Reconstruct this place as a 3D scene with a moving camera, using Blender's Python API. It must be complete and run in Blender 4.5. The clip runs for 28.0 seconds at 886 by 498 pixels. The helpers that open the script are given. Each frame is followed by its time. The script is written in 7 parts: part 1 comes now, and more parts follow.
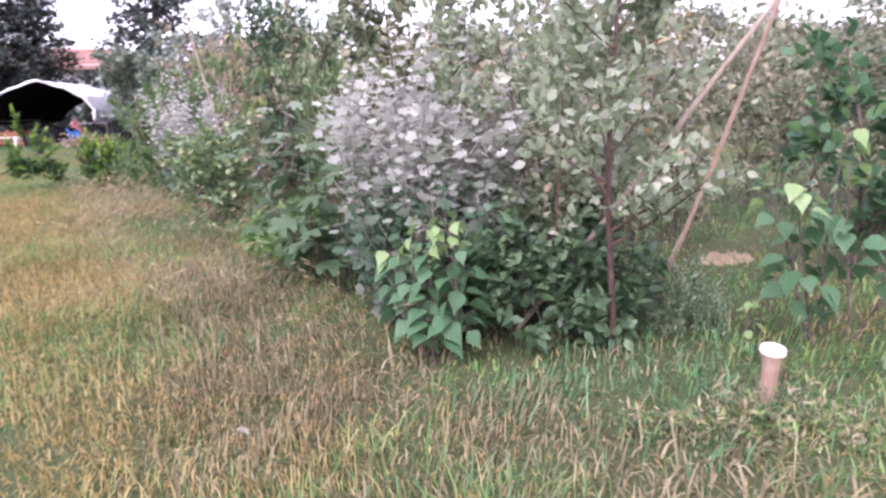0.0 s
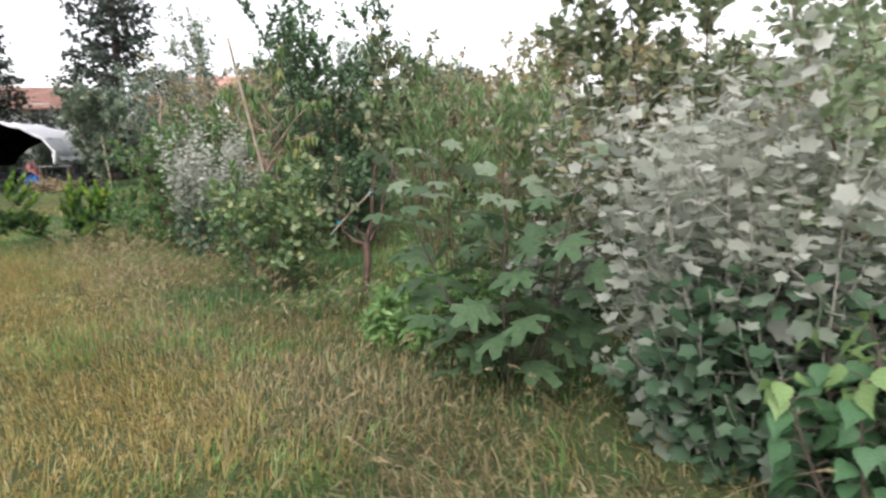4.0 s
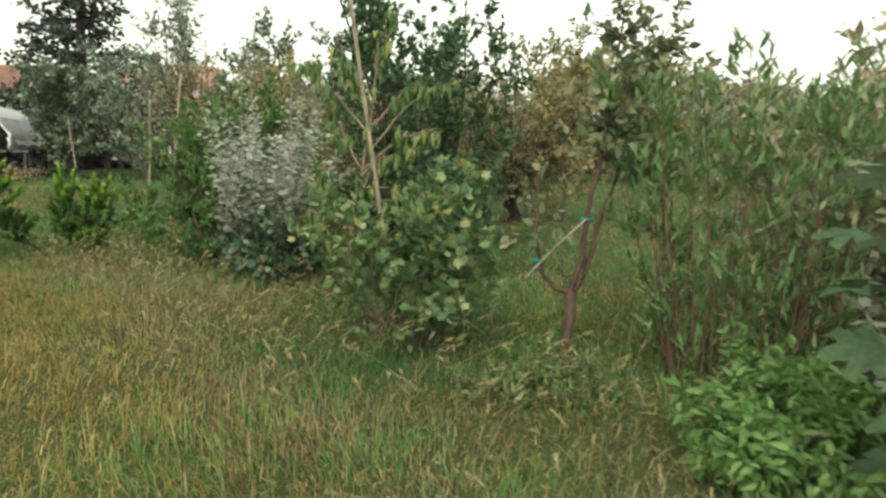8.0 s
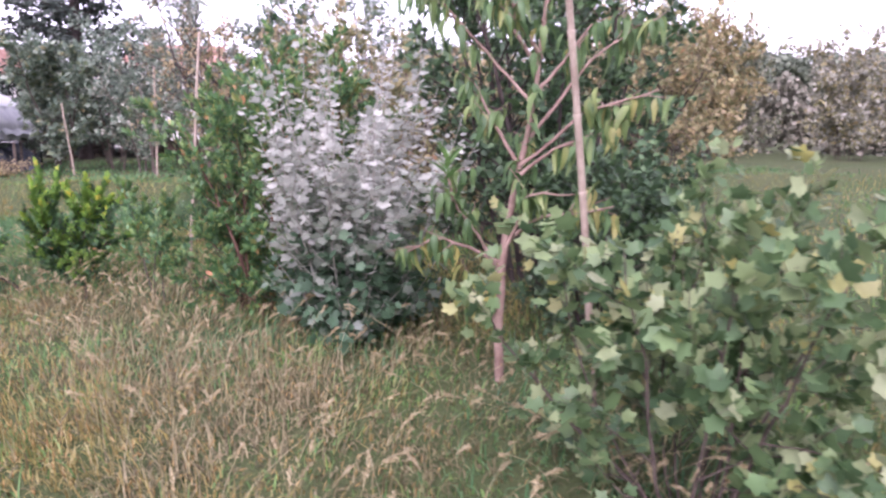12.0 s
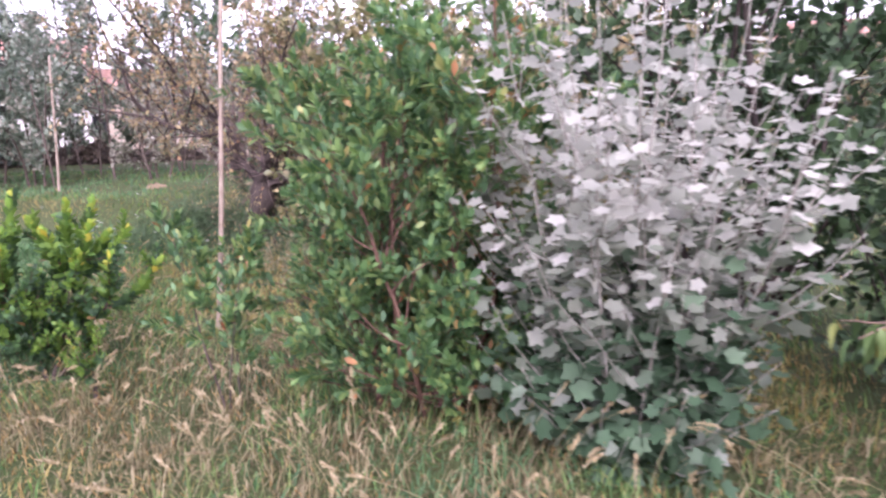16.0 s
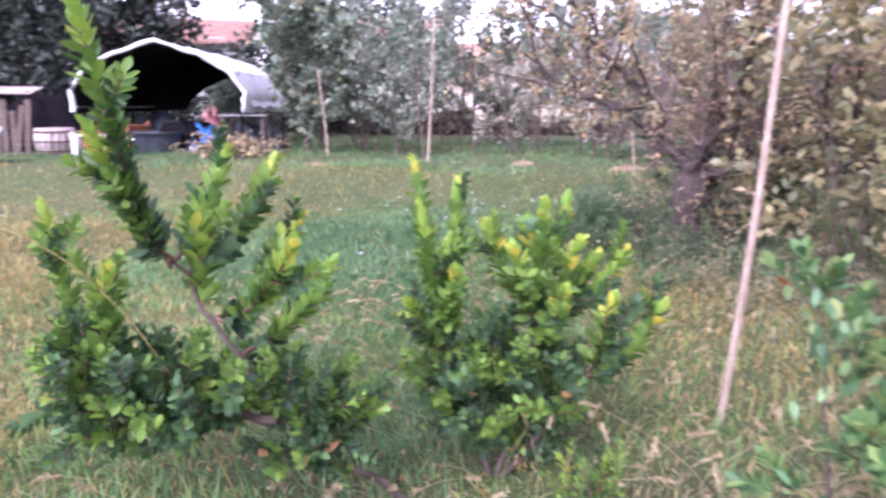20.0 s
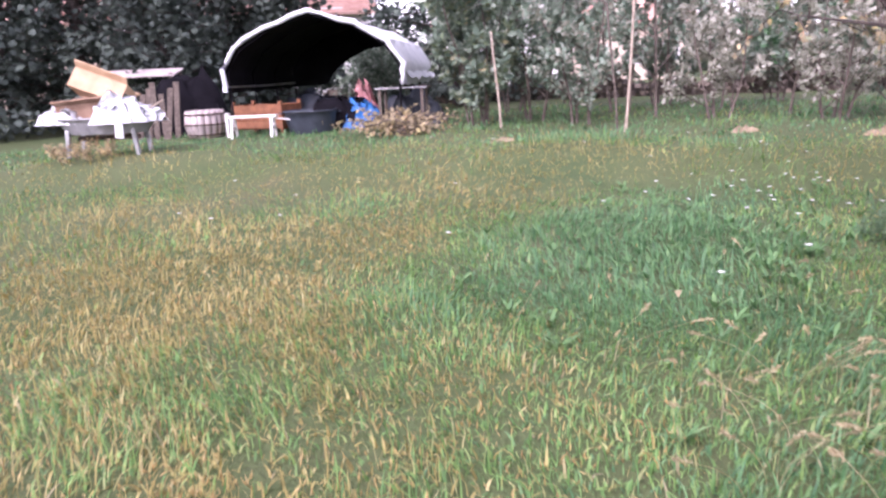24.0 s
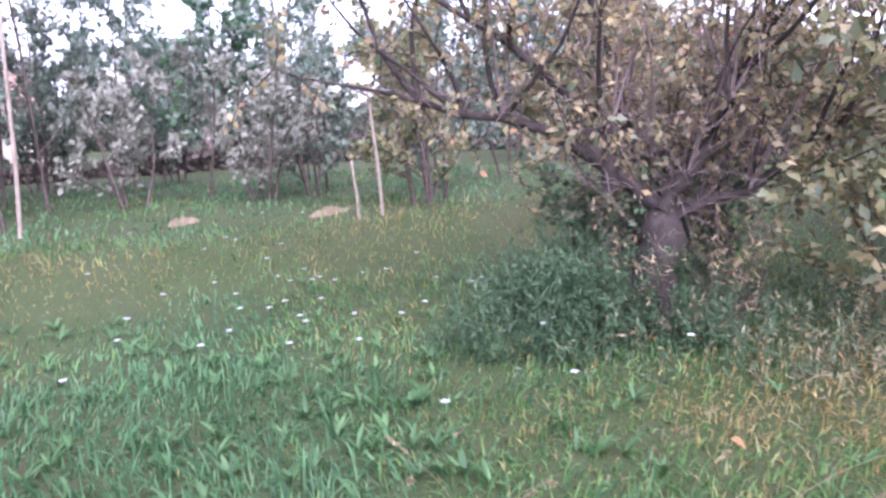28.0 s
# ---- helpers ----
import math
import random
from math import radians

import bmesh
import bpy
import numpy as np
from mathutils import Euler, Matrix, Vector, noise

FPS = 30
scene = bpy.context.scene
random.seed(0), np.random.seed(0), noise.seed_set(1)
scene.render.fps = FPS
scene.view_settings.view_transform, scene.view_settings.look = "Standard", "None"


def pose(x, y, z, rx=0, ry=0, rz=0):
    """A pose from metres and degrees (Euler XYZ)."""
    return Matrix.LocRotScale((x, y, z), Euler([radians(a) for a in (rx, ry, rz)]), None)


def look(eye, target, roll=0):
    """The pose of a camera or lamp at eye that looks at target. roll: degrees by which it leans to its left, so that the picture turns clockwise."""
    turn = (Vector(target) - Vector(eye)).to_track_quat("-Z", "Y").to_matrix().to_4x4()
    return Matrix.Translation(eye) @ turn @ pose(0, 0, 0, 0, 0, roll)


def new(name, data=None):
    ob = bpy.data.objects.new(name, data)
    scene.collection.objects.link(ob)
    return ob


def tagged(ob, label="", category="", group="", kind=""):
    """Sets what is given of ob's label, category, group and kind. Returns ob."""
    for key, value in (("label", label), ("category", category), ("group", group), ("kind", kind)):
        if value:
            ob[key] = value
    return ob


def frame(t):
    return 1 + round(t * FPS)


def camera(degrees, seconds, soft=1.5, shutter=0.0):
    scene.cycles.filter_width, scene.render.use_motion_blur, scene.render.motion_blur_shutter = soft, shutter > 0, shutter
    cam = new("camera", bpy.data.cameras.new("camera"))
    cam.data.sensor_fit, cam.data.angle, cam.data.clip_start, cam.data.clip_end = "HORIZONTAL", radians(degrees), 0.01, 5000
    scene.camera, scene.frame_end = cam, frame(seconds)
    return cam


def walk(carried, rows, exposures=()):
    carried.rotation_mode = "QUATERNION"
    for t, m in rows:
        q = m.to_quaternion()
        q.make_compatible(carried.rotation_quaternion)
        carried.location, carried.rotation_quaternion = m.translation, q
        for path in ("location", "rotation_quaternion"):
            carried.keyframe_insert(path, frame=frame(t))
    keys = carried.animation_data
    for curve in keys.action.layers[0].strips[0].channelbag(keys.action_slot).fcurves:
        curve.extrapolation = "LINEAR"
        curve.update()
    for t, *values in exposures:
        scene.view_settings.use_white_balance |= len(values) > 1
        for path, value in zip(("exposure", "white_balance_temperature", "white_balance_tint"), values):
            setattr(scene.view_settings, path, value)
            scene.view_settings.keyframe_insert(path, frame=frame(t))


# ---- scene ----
cam = camera(64.2, 28.0, soft=2.5, shutter=0.5)
EXPOSURES = [(0, 1.78, 6050, 44), (2.0, 1.57, 6100, 42), (3.0, 1.12, 6700, 14), (6.0, 1.18, 6400, 18), (7.0, 0.85, 7400, 2), (8.0, 0.78, 7700, -4), (9.0, 0.95, 6900, 8), (10.0, 0.85, 6900, 8), (11.0, 1.45, 6050, 42), (14.0, 1.65, 6050, 46), (17.0, 1.78, 6150, 44), (18.0, 1.92, 5950, 55), (20.0, 2.05, 5800, 49), (21.0, 2.07, 6000, 47), (24.0, 1.95, 6050, 42), (26.0, 1.83, 5950, 38), (27.0, 1.35, 6900, 2), (28.0, 1.85, 5500, 40)]
PATH = [
    (0, (0.0, 0.0, 1.45), (-0.023, 1.96, 1.053), -1.6),
    (0.5, (-0.238, 0.257, 1.392), (-0.102, 2.219, 1.027), -1.8),
    (1, (-0.434, 0.435, 1.462), (-0.147, 2.374, 1.065), -3.8),
    (1.5, (-0.55, 0.631, 1.487), (-0.442, 2.589, 1.095), -7.4),
    (2, (-0.717, 0.776, 1.476), (-0.493, 2.733, 1.132), -6.7),
    (2.5, (-0.939, 0.924, 1.535), (-0.482, 2.851, 1.255), -7.0),
    (3, (-1.125, 1.223, 1.509), (-0.837, 3.183, 1.231), -8.3),
    (3.5, (-1.382, 1.509, 1.514), (-1.318, 3.485, 1.218), -3.1),
    (5.5, (-2.837, 2.489, 1.508), (-2.368, 4.413, 1.233), 2.5),
    (6, (-2.981, 2.766, 1.492), (-2.519, 4.698, 1.256), 2.4),
    (6.5, (-3.176, 3.129, 1.479), (-2.629, 5.037, 1.238), 2.2),
    (7, (-3.344, 3.469, 1.484), (-2.92, 5.411, 1.266), 2.0),
    (7.5, (-3.491, 3.784, 1.498), (-3.18, 5.749, 1.295), 1.6),
    (8, (-3.583, 4.12, 1.498), (-3.295, 6.079, 1.217), 1.1),
    (8.5, (-3.703, 4.58, 1.478), (-3.284, 6.515, 1.198), -0.6),
    (9, (-3.695, 5.023, 1.443), (-3.292, 6.978, 1.332), -0.6),
    (9.5, (-3.735, 5.459, 1.472), (-3.47, 7.438, 1.364), -0.4),
    (10, (-3.893, 5.847, 1.489), (-3.529, 7.801, 1.269), -0.2),
    (10.5, (-4.07, 6.167, 1.488), (-3.678, 8.104, 1.178), 0.1),
    (11, (-4.129, 6.549, 1.504), (-3.82, 8.501, 1.195), 0.6),
    (11.5, (-4.228, 6.785, 1.505), (-3.959, 8.74, 1.18), -0.3),
    (13.5, (-5.027, 7.953, 1.471), (-4.699, 9.893, 1.114), -0.3),
    (14, (-5.27, 8.257, 1.481), (-4.768, 10.163, 1.146), 1.2),
    (14.5, (-5.49, 8.472, 1.48), (-5.119, 10.405, 1.121), -1.5),
    (15, (-5.669, 8.823, 1.481), (-5.312, 10.77, 1.2), -0.5),
    (15.5, (-5.808, 9.145, 1.486), (-5.474, 11.083, 1.118), -1.5),
    (16, (-6.022, 9.472, 1.482), (-5.417, 11.346, 1.13), -1.6),
    (16.5, (-6.187, 9.78, 1.483), (-5.666, 11.683, 1.157), -1.8),
    (17, (-6.28, 10.116, 1.515), (-5.819, 12.032, 1.172), -0.2),
    (17.5, (-6.387, 10.315, 1.511), (-5.987, 12.237, 1.13), 0.5),
    (18, (-6.577, 10.556, 1.505), (-6.096, 12.463, 1.141), 0.7),
    (18.5, (-6.678, 10.874, 1.467), (-6.425, 12.834, 1.159), 1.0),
    (19, (-6.695, 11.157, 1.477), (-6.741, 13.121, 1.102), 0.9),
    (19.5, (-6.849, 11.406, 1.465), (-6.964, 13.371, 1.108), 0.8),
    (20, (-6.97, 11.613, 1.433), (-7.207, 13.558, 1.033), 0.3),
    (20.5, (-7.031, 11.849, 1.426), (-7.629, 13.712, 1.01), 2.0),
    (21, (-7.252, 12.006, 1.371), (-8.169, 13.691, 0.806), 0.2),
    (21.5, (-7.657, 12.124, 1.415), (-8.588, 13.843, 0.994), -1.7),
    (23.5, (-8.753, 12.58, 1.461), (-9.243, 14.446, 0.935), 0.1),
    (24, (-8.939, 12.835, 1.48), (-9.431, 14.711, 0.991), -2.6),
    (24.5, (-8.994, 13.118, 1.488), (-9.4, 15.024, 1.038), -0.5),
    (25, (-9.134, 13.443, 1.458), (-9.296, 15.382, 0.996), -1.1),
    (25.5, (-9.308, 13.748, 1.474), (-9.214, 15.707, 1.079), -3.0),
    (26, (-9.417, 14.104, 1.458), (-9.187, 16.061, 1.112), -4.9),
    (26.5, (-9.391, 14.448, 1.514), (-8.766, 16.338, 1.321), -4.1),
    (27, (-9.328, 14.69, 1.483), (-8.403, 16.427, 1.125), -5.4),
    (27.5, (-9.382, 15.136, 1.489), (-8.324, 16.777, 1.055), -1.7),
    (28, (-9.394, 15.39, 1.471), (-8.298, 17.027, 1.124), -2.5),
]
walk(cam, [(t, look(eye, target, roll)) for t, eye, target, roll in PATH], EXPOSURES)

# ---- world and sun: a bright, thinly overcast evening sky ----
world = bpy.data.worlds.new("overcast_sky")
scene.world = world
world.use_nodes = True
wn = world.node_tree.nodes
wl = world.node_tree.links
sky = wn.new("ShaderNodeTexSky")
sky.sky_type = "NISHITA"
sky.sun_disc = False
sky.sun_elevation = radians(42)
sky.sun_rotation = radians(200)
sky.air_density, sky.dust_density, sky.ozone_density = 1.0, 2.0, 1.0
pale = wn.new("ShaderNodeHueSaturation")
pale.inputs["Saturation"].default_value = 0.22
wl.new(sky.outputs["Color"], pale.inputs["Color"])
wl.new(pale.outputs["Color"], wn["Background"].inputs["Color"])
wn["Background"].inputs["Strength"].default_value = 0.15
sun = new("sun", bpy.data.lights.new("sun", "SUN"))
sun.data.energy, sun.data.angle, sun.data.color = 0.6, radians(30), (1.0, 0.96, 0.91)
sun.matrix_world = look((-20 * math.sin(radians(20)), -15, 22), (0, 4, 0))


# ---- materials ----
def shader(name):
    m = bpy.data.materials.new(name)
    m.use_nodes = True
    return m, m.node_tree.nodes, m.node_tree.links, m.node_tree.nodes["Principled BSDF"]


def ramp_node(n, stops):
    r = n.new("ShaderNodeValToRGB")
    e = r.color_ramp.elements
    while len(e) < len(stops):
        e.new(0.5)
    for k, (p, c) in enumerate(stops):
        e[k].position, e[k].color = p, (*c, 1)
    return r


def leaf_mat(name, stops, rough=0.55, through_light=0.3, tint=0.25, grey=0.28):
    """Leaves: each takes its own colour from the ramp, and lets some light through. grey: how much haze is mixed into
    the colour.
    """
    dull = []
    for at, c in stops:
        mean = 0.25 * c[0] + 0.55 * c[1] + 0.20 * c[2]
        # grey stands for haze; the small floor lifts leaves in shadow
        dull.append((at, tuple((v * (1 - grey) + mean * grey) * 0.96 + 0.018 for v in c)))
    stops = dull
    m, n, l, p = shader(name)
    geo = n.new("ShaderNodeNewGeometry")
    r = ramp_node(n, stops)
    l.new(geo.outputs["Random Per Island"], r.inputs["Fac"])
    tc = n.new("ShaderNodeTexCoord")
    nz = n.new("ShaderNodeTexNoise")
    nz.inputs["Scale"].default_value = 9.0
    nz.inputs["Detail"].default_value = 4.0
    l.new(tc.outputs["Object"], nz.inputs["Vector"])
    hs = n.new("ShaderNodeHueSaturation")
    mr = n.new("ShaderNodeMapRange")
    mr.inputs["To Min"].default_value, mr.inputs["To Max"].default_value = 1 - 2 * tint, 1 + 2 * tint
    l.new(nz.outputs["Fac"], mr.inputs["Value"])
    l.new(mr.outputs["Result"], hs.inputs["Value"])
    l.new(r.outputs["Color"], hs.inputs["Color"])
    l.new(hs.outputs["Color"], p.inputs["Base Color"])
    p.inputs["Roughness"].default_value = rough
    t = n.new("ShaderNodeBsdfTranslucent")
    l.new(hs.outputs["Color"], t.inputs["Color"])
    mix = n.new("ShaderNodeMixShader")
    mix.inputs["Fac"].default_value = through_light
    l.new(p.outputs["BSDF"], mix.inputs[1])
    l.new(t.outputs["BSDF"], mix.inputs[2])
    l.new(mix.outputs["Shader"], n["Material Output"].inputs["Surface"])
    return m


def rough_mat(name, a, b, scale=6.0, rough=0.8, bump=0.3, metal=0.0, fine=60.0, by_object=0.0, shine=0.5):
    """A surface with stains at one scale and grain at another."""
    m, n, l, p = shader(name)
    tc = n.new("ShaderNodeTexCoord")
    big, small = n.new("ShaderNodeTexNoise"), n.new("ShaderNodeTexNoise")
    big.inputs["Scale"].default_value, small.inputs["Scale"].default_value = scale, fine
    big.inputs["Detail"].default_value = 5.0
    l.new(tc.outputs["Object"], big.inputs["Vector"])
    l.new(tc.outputs["Object"], small.inputs["Vector"])
    add = n.new("ShaderNodeMath")
    add.operation = "MULTIPLY_ADD"
    add.inputs[1].default_value = 0.35
    l.new(small.outputs["Fac"], add.inputs[0])
    l.new(big.outputs["Fac"], add.inputs[2])
    r = ramp_node(n, [(0.45, a), (0.9, b)])
    l.new(add.outputs["Value"], r.inputs["Fac"])
    out = r.outputs["Color"]
    if by_object:
        info, hs, mr = n.new("ShaderNodeObjectInfo"), n.new("ShaderNodeHueSaturation"), n.new("ShaderNodeMapRange")
        mr.inputs["To Min"].default_value, mr.inputs["To Max"].default_value = 1 - by_object, 1 + by_object
        l.new(info.outputs["Random"], mr.inputs["Value"])
        l.new(mr.outputs["Result"], hs.inputs["Value"])
        l.new(out, hs.inputs["Color"])
        out = hs.outputs["Color"]
    l.new(out, p.inputs["Base Color"])
    p.inputs["Roughness"].default_value, p.inputs["Metallic"].default_value = rough, metal
    p.inputs["Specular IOR Level"].default_value = shine
    bp = n.new("ShaderNodeBump")
    bp.inputs["Strength"].default_value, bp.inputs["Distance"].default_value = bump, 0.02
    l.new(add.outputs["Value"], bp.inputs["Height"])
    l.new(bp.outputs["Normal"], p.inputs["Normal"])
    return m


M = {}
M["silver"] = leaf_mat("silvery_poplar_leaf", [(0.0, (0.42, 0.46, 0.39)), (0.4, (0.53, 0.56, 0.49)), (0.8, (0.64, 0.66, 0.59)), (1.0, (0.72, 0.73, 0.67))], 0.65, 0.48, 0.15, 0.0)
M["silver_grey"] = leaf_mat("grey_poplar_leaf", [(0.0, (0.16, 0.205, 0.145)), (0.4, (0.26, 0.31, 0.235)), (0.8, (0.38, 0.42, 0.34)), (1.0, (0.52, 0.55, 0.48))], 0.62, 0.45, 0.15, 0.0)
# lower poplar leaves: the shade inside the bush is put into this green
M["poplar_green"] = leaf_mat("poplar_shaded_leaf", [(0.0, (0.035, 0.10, 0.042)), (0.5, (0.07, 0.165, 0.078)), (0.8, (0.125, 0.225, 0.125)), (1.0, (0.26, 0.31, 0.25))], 0.56, 0.3, 0.25, 0.05)
M["mulberry"] = leaf_mat("broad_green_leaf", [(0.0, (0.03, 0.11, 0.045)), (0.6, (0.06, 0.19, 0.065)), (1.0, (0.13, 0.3, 0.08))], 0.56, 0.3, 0.25, 0.1)
M["mulberry_young"] = leaf_mat("young_broad_leaf", [(0.0, (0.16, 0.36, 0.06)), (1.0, (0.28, 0.50, 0.10))], 0.45, 0.35)
M["fig"] = leaf_mat("fig_leaf", [(0.0, (0.05, 0.11, 0.045)), (0.6, (0.09, 0.18, 0.075)), (0.9, (0.17, 0.26, 0.14)), (1.0, (0.36, 0.42, 0.34))], 0.56, 0.3, 0.3, 0.05)
M["fig_young"] = leaf_mat("downy_fig_leaf", [(0.0, (0.13, 0.21, 0.11)), (1.0, (0.26, 0.34, 0.22))], 0.6, 0.3, 0.25, 0.05)
M["ash"] = leaf_mat("ash_leaf", [(0.0, (0.09, 0.22, 0.05)), (0.6, (0.17, 0.345, 0.085)), (1.0, (0.27, 0.43, 0.15))], 0.5, 0.35, 0.25, 0.05)
M["willow"] = leaf_mat("willow_leaf", [(0.0, (0.09, 0.19, 0.055)), (0.5, (0.16, 0.30, 0.10)), (0.85, (0.26, 0.38, 0.17)), (1.0, (0.42, 0.42, 0.25))], 0.5, 0.42, 0.25, 0.05)
M["apple"] = leaf_mat("apple_leaf", [(0.0, (0.069, 0.135, 0.036)), (0.5, (0.160, 0.237, 0.083)), (0.85, (0.303, 0.347, 0.160)), (1.0, (0.432, 0.344, 0.124))], 0.5, 0.3)
M["lobed"] = leaf_mat("lobed_grey_green_leaf", [(0.0, (0.055, 0.135, 0.05)), (0.45, (0.135, 0.245, 0.085)), (0.75, (0.25, 0.35, 0.14)), (0.92, (0.38, 0.44, 0.24)), (1.0, (0.48, 0.46, 0.13))], 0.5, 0.35, 0.3, 0.03)
M["pear"] = leaf_mat("grey_green_downy_leaf", [(0.0, (0.18, 0.26, 0.125)), (0.5, (0.31, 0.40, 0.235)), (0.85, (0.46, 0.53, 0.38)), (0.96, (0.58, 0.62, 0.5)), (1.0, (0.46, 0.28, 0.1))], 0.6, 0.45, 0.3, 0.03)
M["peach"] = leaf_mat("peach_leaf", [(0.0, (0.055, 0.135, 0.04)), (0.5, (0.105, 0.215, 0.058)), (0.85, (0.19, 0.29, 0.08)), (1.0, (0.42, 0.38, 0.11))], 0.5, 0.3, 0.3, 0.05)
M["peach_yellow"] = leaf_mat("yellowing_peach_leaf", [(0.0, (0.20, 0.27, 0.06)), (0.5, (0.36, 0.36, 0.09)), (1.0, (0.52, 0.44, 0.12))], 0.5, 0.35, 0.25, 0.05)
M["bay"] = leaf_mat("dark_evergreen_leaf", [(0.0, (0.028, 0.08, 0.03)), (0.6, (0.06, 0.145, 0.05)), (1.0, (0.12, 0.24, 0.08))], 0.56, 0.2, 0.25, 0.1)
M["arbutus"] = leaf_mat("strawberry_tree_leaf", [(0.0, (0.035, 0.13, 0.045)), (0.5, (0.09, 0.245, 0.078)), (0.85, (0.20, 0.37, 0.11)), (0.955, (0.34, 0.30, 0.07)), (0.99, (0.42, 0.18, 0.05)), (1.0, (0.48, 0.10, 0.03))], 0.56, 0.2, 0.35, 0.12)
M["arbutus_young"] = leaf_mat("fresh_strawberry_tree_leaf", [(0.0, (0.04, 0.135, 0.04)), (0.6, (0.11, 0.26, 0.07)), (0.92, (0.23, 0.37, 0.095)), (1.0, (0.34, 0.29, 0.068))], 0.56, 0.28, 0.3, 0.04)
# older evergreen leaves, coloured darker for the shade low in the bush
M["spiky"] = leaf_mat("shaded_evergreen_leaf", [(0.0, (0.014, 0.065, 0.02)), (0.6, (0.034, 0.125, 0.028)), (1.0, (0.075, 0.21, 0.040))], 0.62, 0.2, 0.3, 0.1)
M["spiky_young"] = leaf_mat("young_evergreen_leaf", [(0.0, (0.17, 0.38, 0.05)), (0.7, (0.32, 0.48, 0.06)), (1.0, (0.62, 0.54, 0.06))], 0.58, 0.3, 0.2, 0.0)
M["spiky_mid"] = leaf_mat("fresh_evergreen_leaf", [(0.0, (0.075, 0.20, 0.025)), (1.0, (0.19, 0.35, 0.04))], 0.58, 0.3, 0.25, 0.0)
M["fallen_yellow"] = leaf_mat("yellowed_leaf", [(0.0, (0.55, 0.36, 0.05)), (1.0, (0.62, 0.22, 0.04))], 0.5, 0.3)
M["brown"] = leaf_mat("autumn_fruit_tree_leaf", [(0.0, (0.21, 0.175, 0.095)), (0.4, (0.39, 0.31, 0.175)), (0.75, (0.54, 0.43, 0.25)), (0.92, (0.66, 0.54, 0.23)), (1.0, (0.60, 0.30, 0.16))], 0.6, 0.45, 0.3, 0.05)
M["olive"] = leaf_mat("olive_thicket_leaf", [(0.0, (0.09, 0.14, 0.05)), (0.45, (0.20, 0.25, 0.10)), (0.75, (0.32, 0.34, 0.15)), (1.0, (0.44, 0.37, 0.18))], 0.6, 0.3)
M["yellowish"] = leaf_mat("yellowing_leaf", [(0.0, (0.19, 0.20, 0.05)), (0.5, (0.35, 0.33, 0.085)), (1.0, (0.50, 0.38, 0.13))], 0.6, 0.3)
M["grove"] = leaf_mat("grove_leaf", [(0.0, (0.085, 0.17, 0.10)), (0.5, (0.19, 0.30, 0.185)), (0.9, (0.34, 0.43, 0.30)), (1.0, (0.52, 0.57, 0.46))], 0.5, 0.3)
M["dusty"] = leaf_mat("dusty_grey_leaf", [(0.0, (0.27, 0.28, 0.20)), (0.6, (0.41, 0.41, 0.32)), (1.0, (0.60, 0.58, 0.49))], 0.7, 0.35, 0.2, 0.1)
M["conifer"] = leaf_mat("conifer_foliage", [(0.0, (0.025, 0.05, 0.035)), (0.7, (0.05, 0.085, 0.06)), (1.0, (0.085, 0.13, 0.085))], 0.85, 0.15)
# distance haze is mixed into these colours: paler and greyer than near leaves
M["far"] = leaf_mat("hazed_far_foliage", [(0.0, (0.13, 0.145, 0.085)), (0.6, (0.26, 0.255, 0.165)), (1.0, (0.40, 0.36, 0.26))], 0.7, 0.1)
M["far_tree"] = leaf_mat("far_pine_foliage", [(0.0, (0.102, 0.142, 0.089)), (0.7, (0.175, 0.240, 0.136)), (1.0, (0.261, 0.313, 0.195))], 0.8, 0.2)
M["weed"] = leaf_mat("dark_weed_leaf", [(0.0, (0.05, 0.12, 0.045)), (0.6, (0.085, 0.18, 0.07)), (1.0, (0.17, 0.27, 0.11))], 0.55, 0.3, 0.3, 0.1)
M["grass_green"] = leaf_mat("green_grass", [(0.0, (0.073, 0.193, 0.045)), (0.5, (0.140, 0.316, 0.066)), (0.85, (0.235, 0.393, 0.096)), (1.0, (0.395, 0.377, 0.154))], 0.55, 0.4, 0.45, 0.05)
M["grass_lush"] = leaf_mat("lush_green_grass", [(0.0, (0.053, 0.155, 0.060)), (0.5, (0.098, 0.25, 0.094)), (1.0, (0.18, 0.335, 0.135))], 0.5, 0.4, 0.4, 0.0)
M["grass_gold"] = leaf_mat("dry_grass", [(0.0, (0.22, 0.175, 0.045)), (0.4, (0.36, 0.29, 0.085)), (0.8, (0.47, 0.40, 0.145)), (1.0, (0.56, 0.50, 0.25))], 0.6, 0.4, 0.45, 0.0)
M["grass_brown"] = leaf_mat("withered_grass", [(0.0, (0.12, 0.105, 0.045)), (0.4, (0.22, 0.195, 0.09)), (0.8, (0.33, 0.285, 0.15)), (1.0, (0.44, 0.385, 0.23))], 0.7, 0.35, 0.45, 0.0)
M["straw"] = leaf_mat("pale_straw_stalk", [(0.0, (0.26, 0.24, 0.10)), (0.6, (0.40, 0.36, 0.18)), (1.0, (0.56, 0.49, 0.30))], 0.6, 0.35, 0.25, 0.0)
M["seed"] = leaf_mat("foxtail_seed_head", [(0.0, (0.34, 0.275, 0.145)), (0.6, (0.50, 0.42, 0.24)), (1.0, (0.66, 0.58, 0.39))], 0.9, 0.4, 0.3, 0.0)
M["seed_gold"] = leaf_mat("bristle_grass_seed_head", [(0.0, (0.32, 0.19, 0.06)), (0.5, (0.48, 0.31, 0.11)), (1.0, (0.62, 0.46, 0.21))], 0.8, 0.3, 0.4, 0.0)
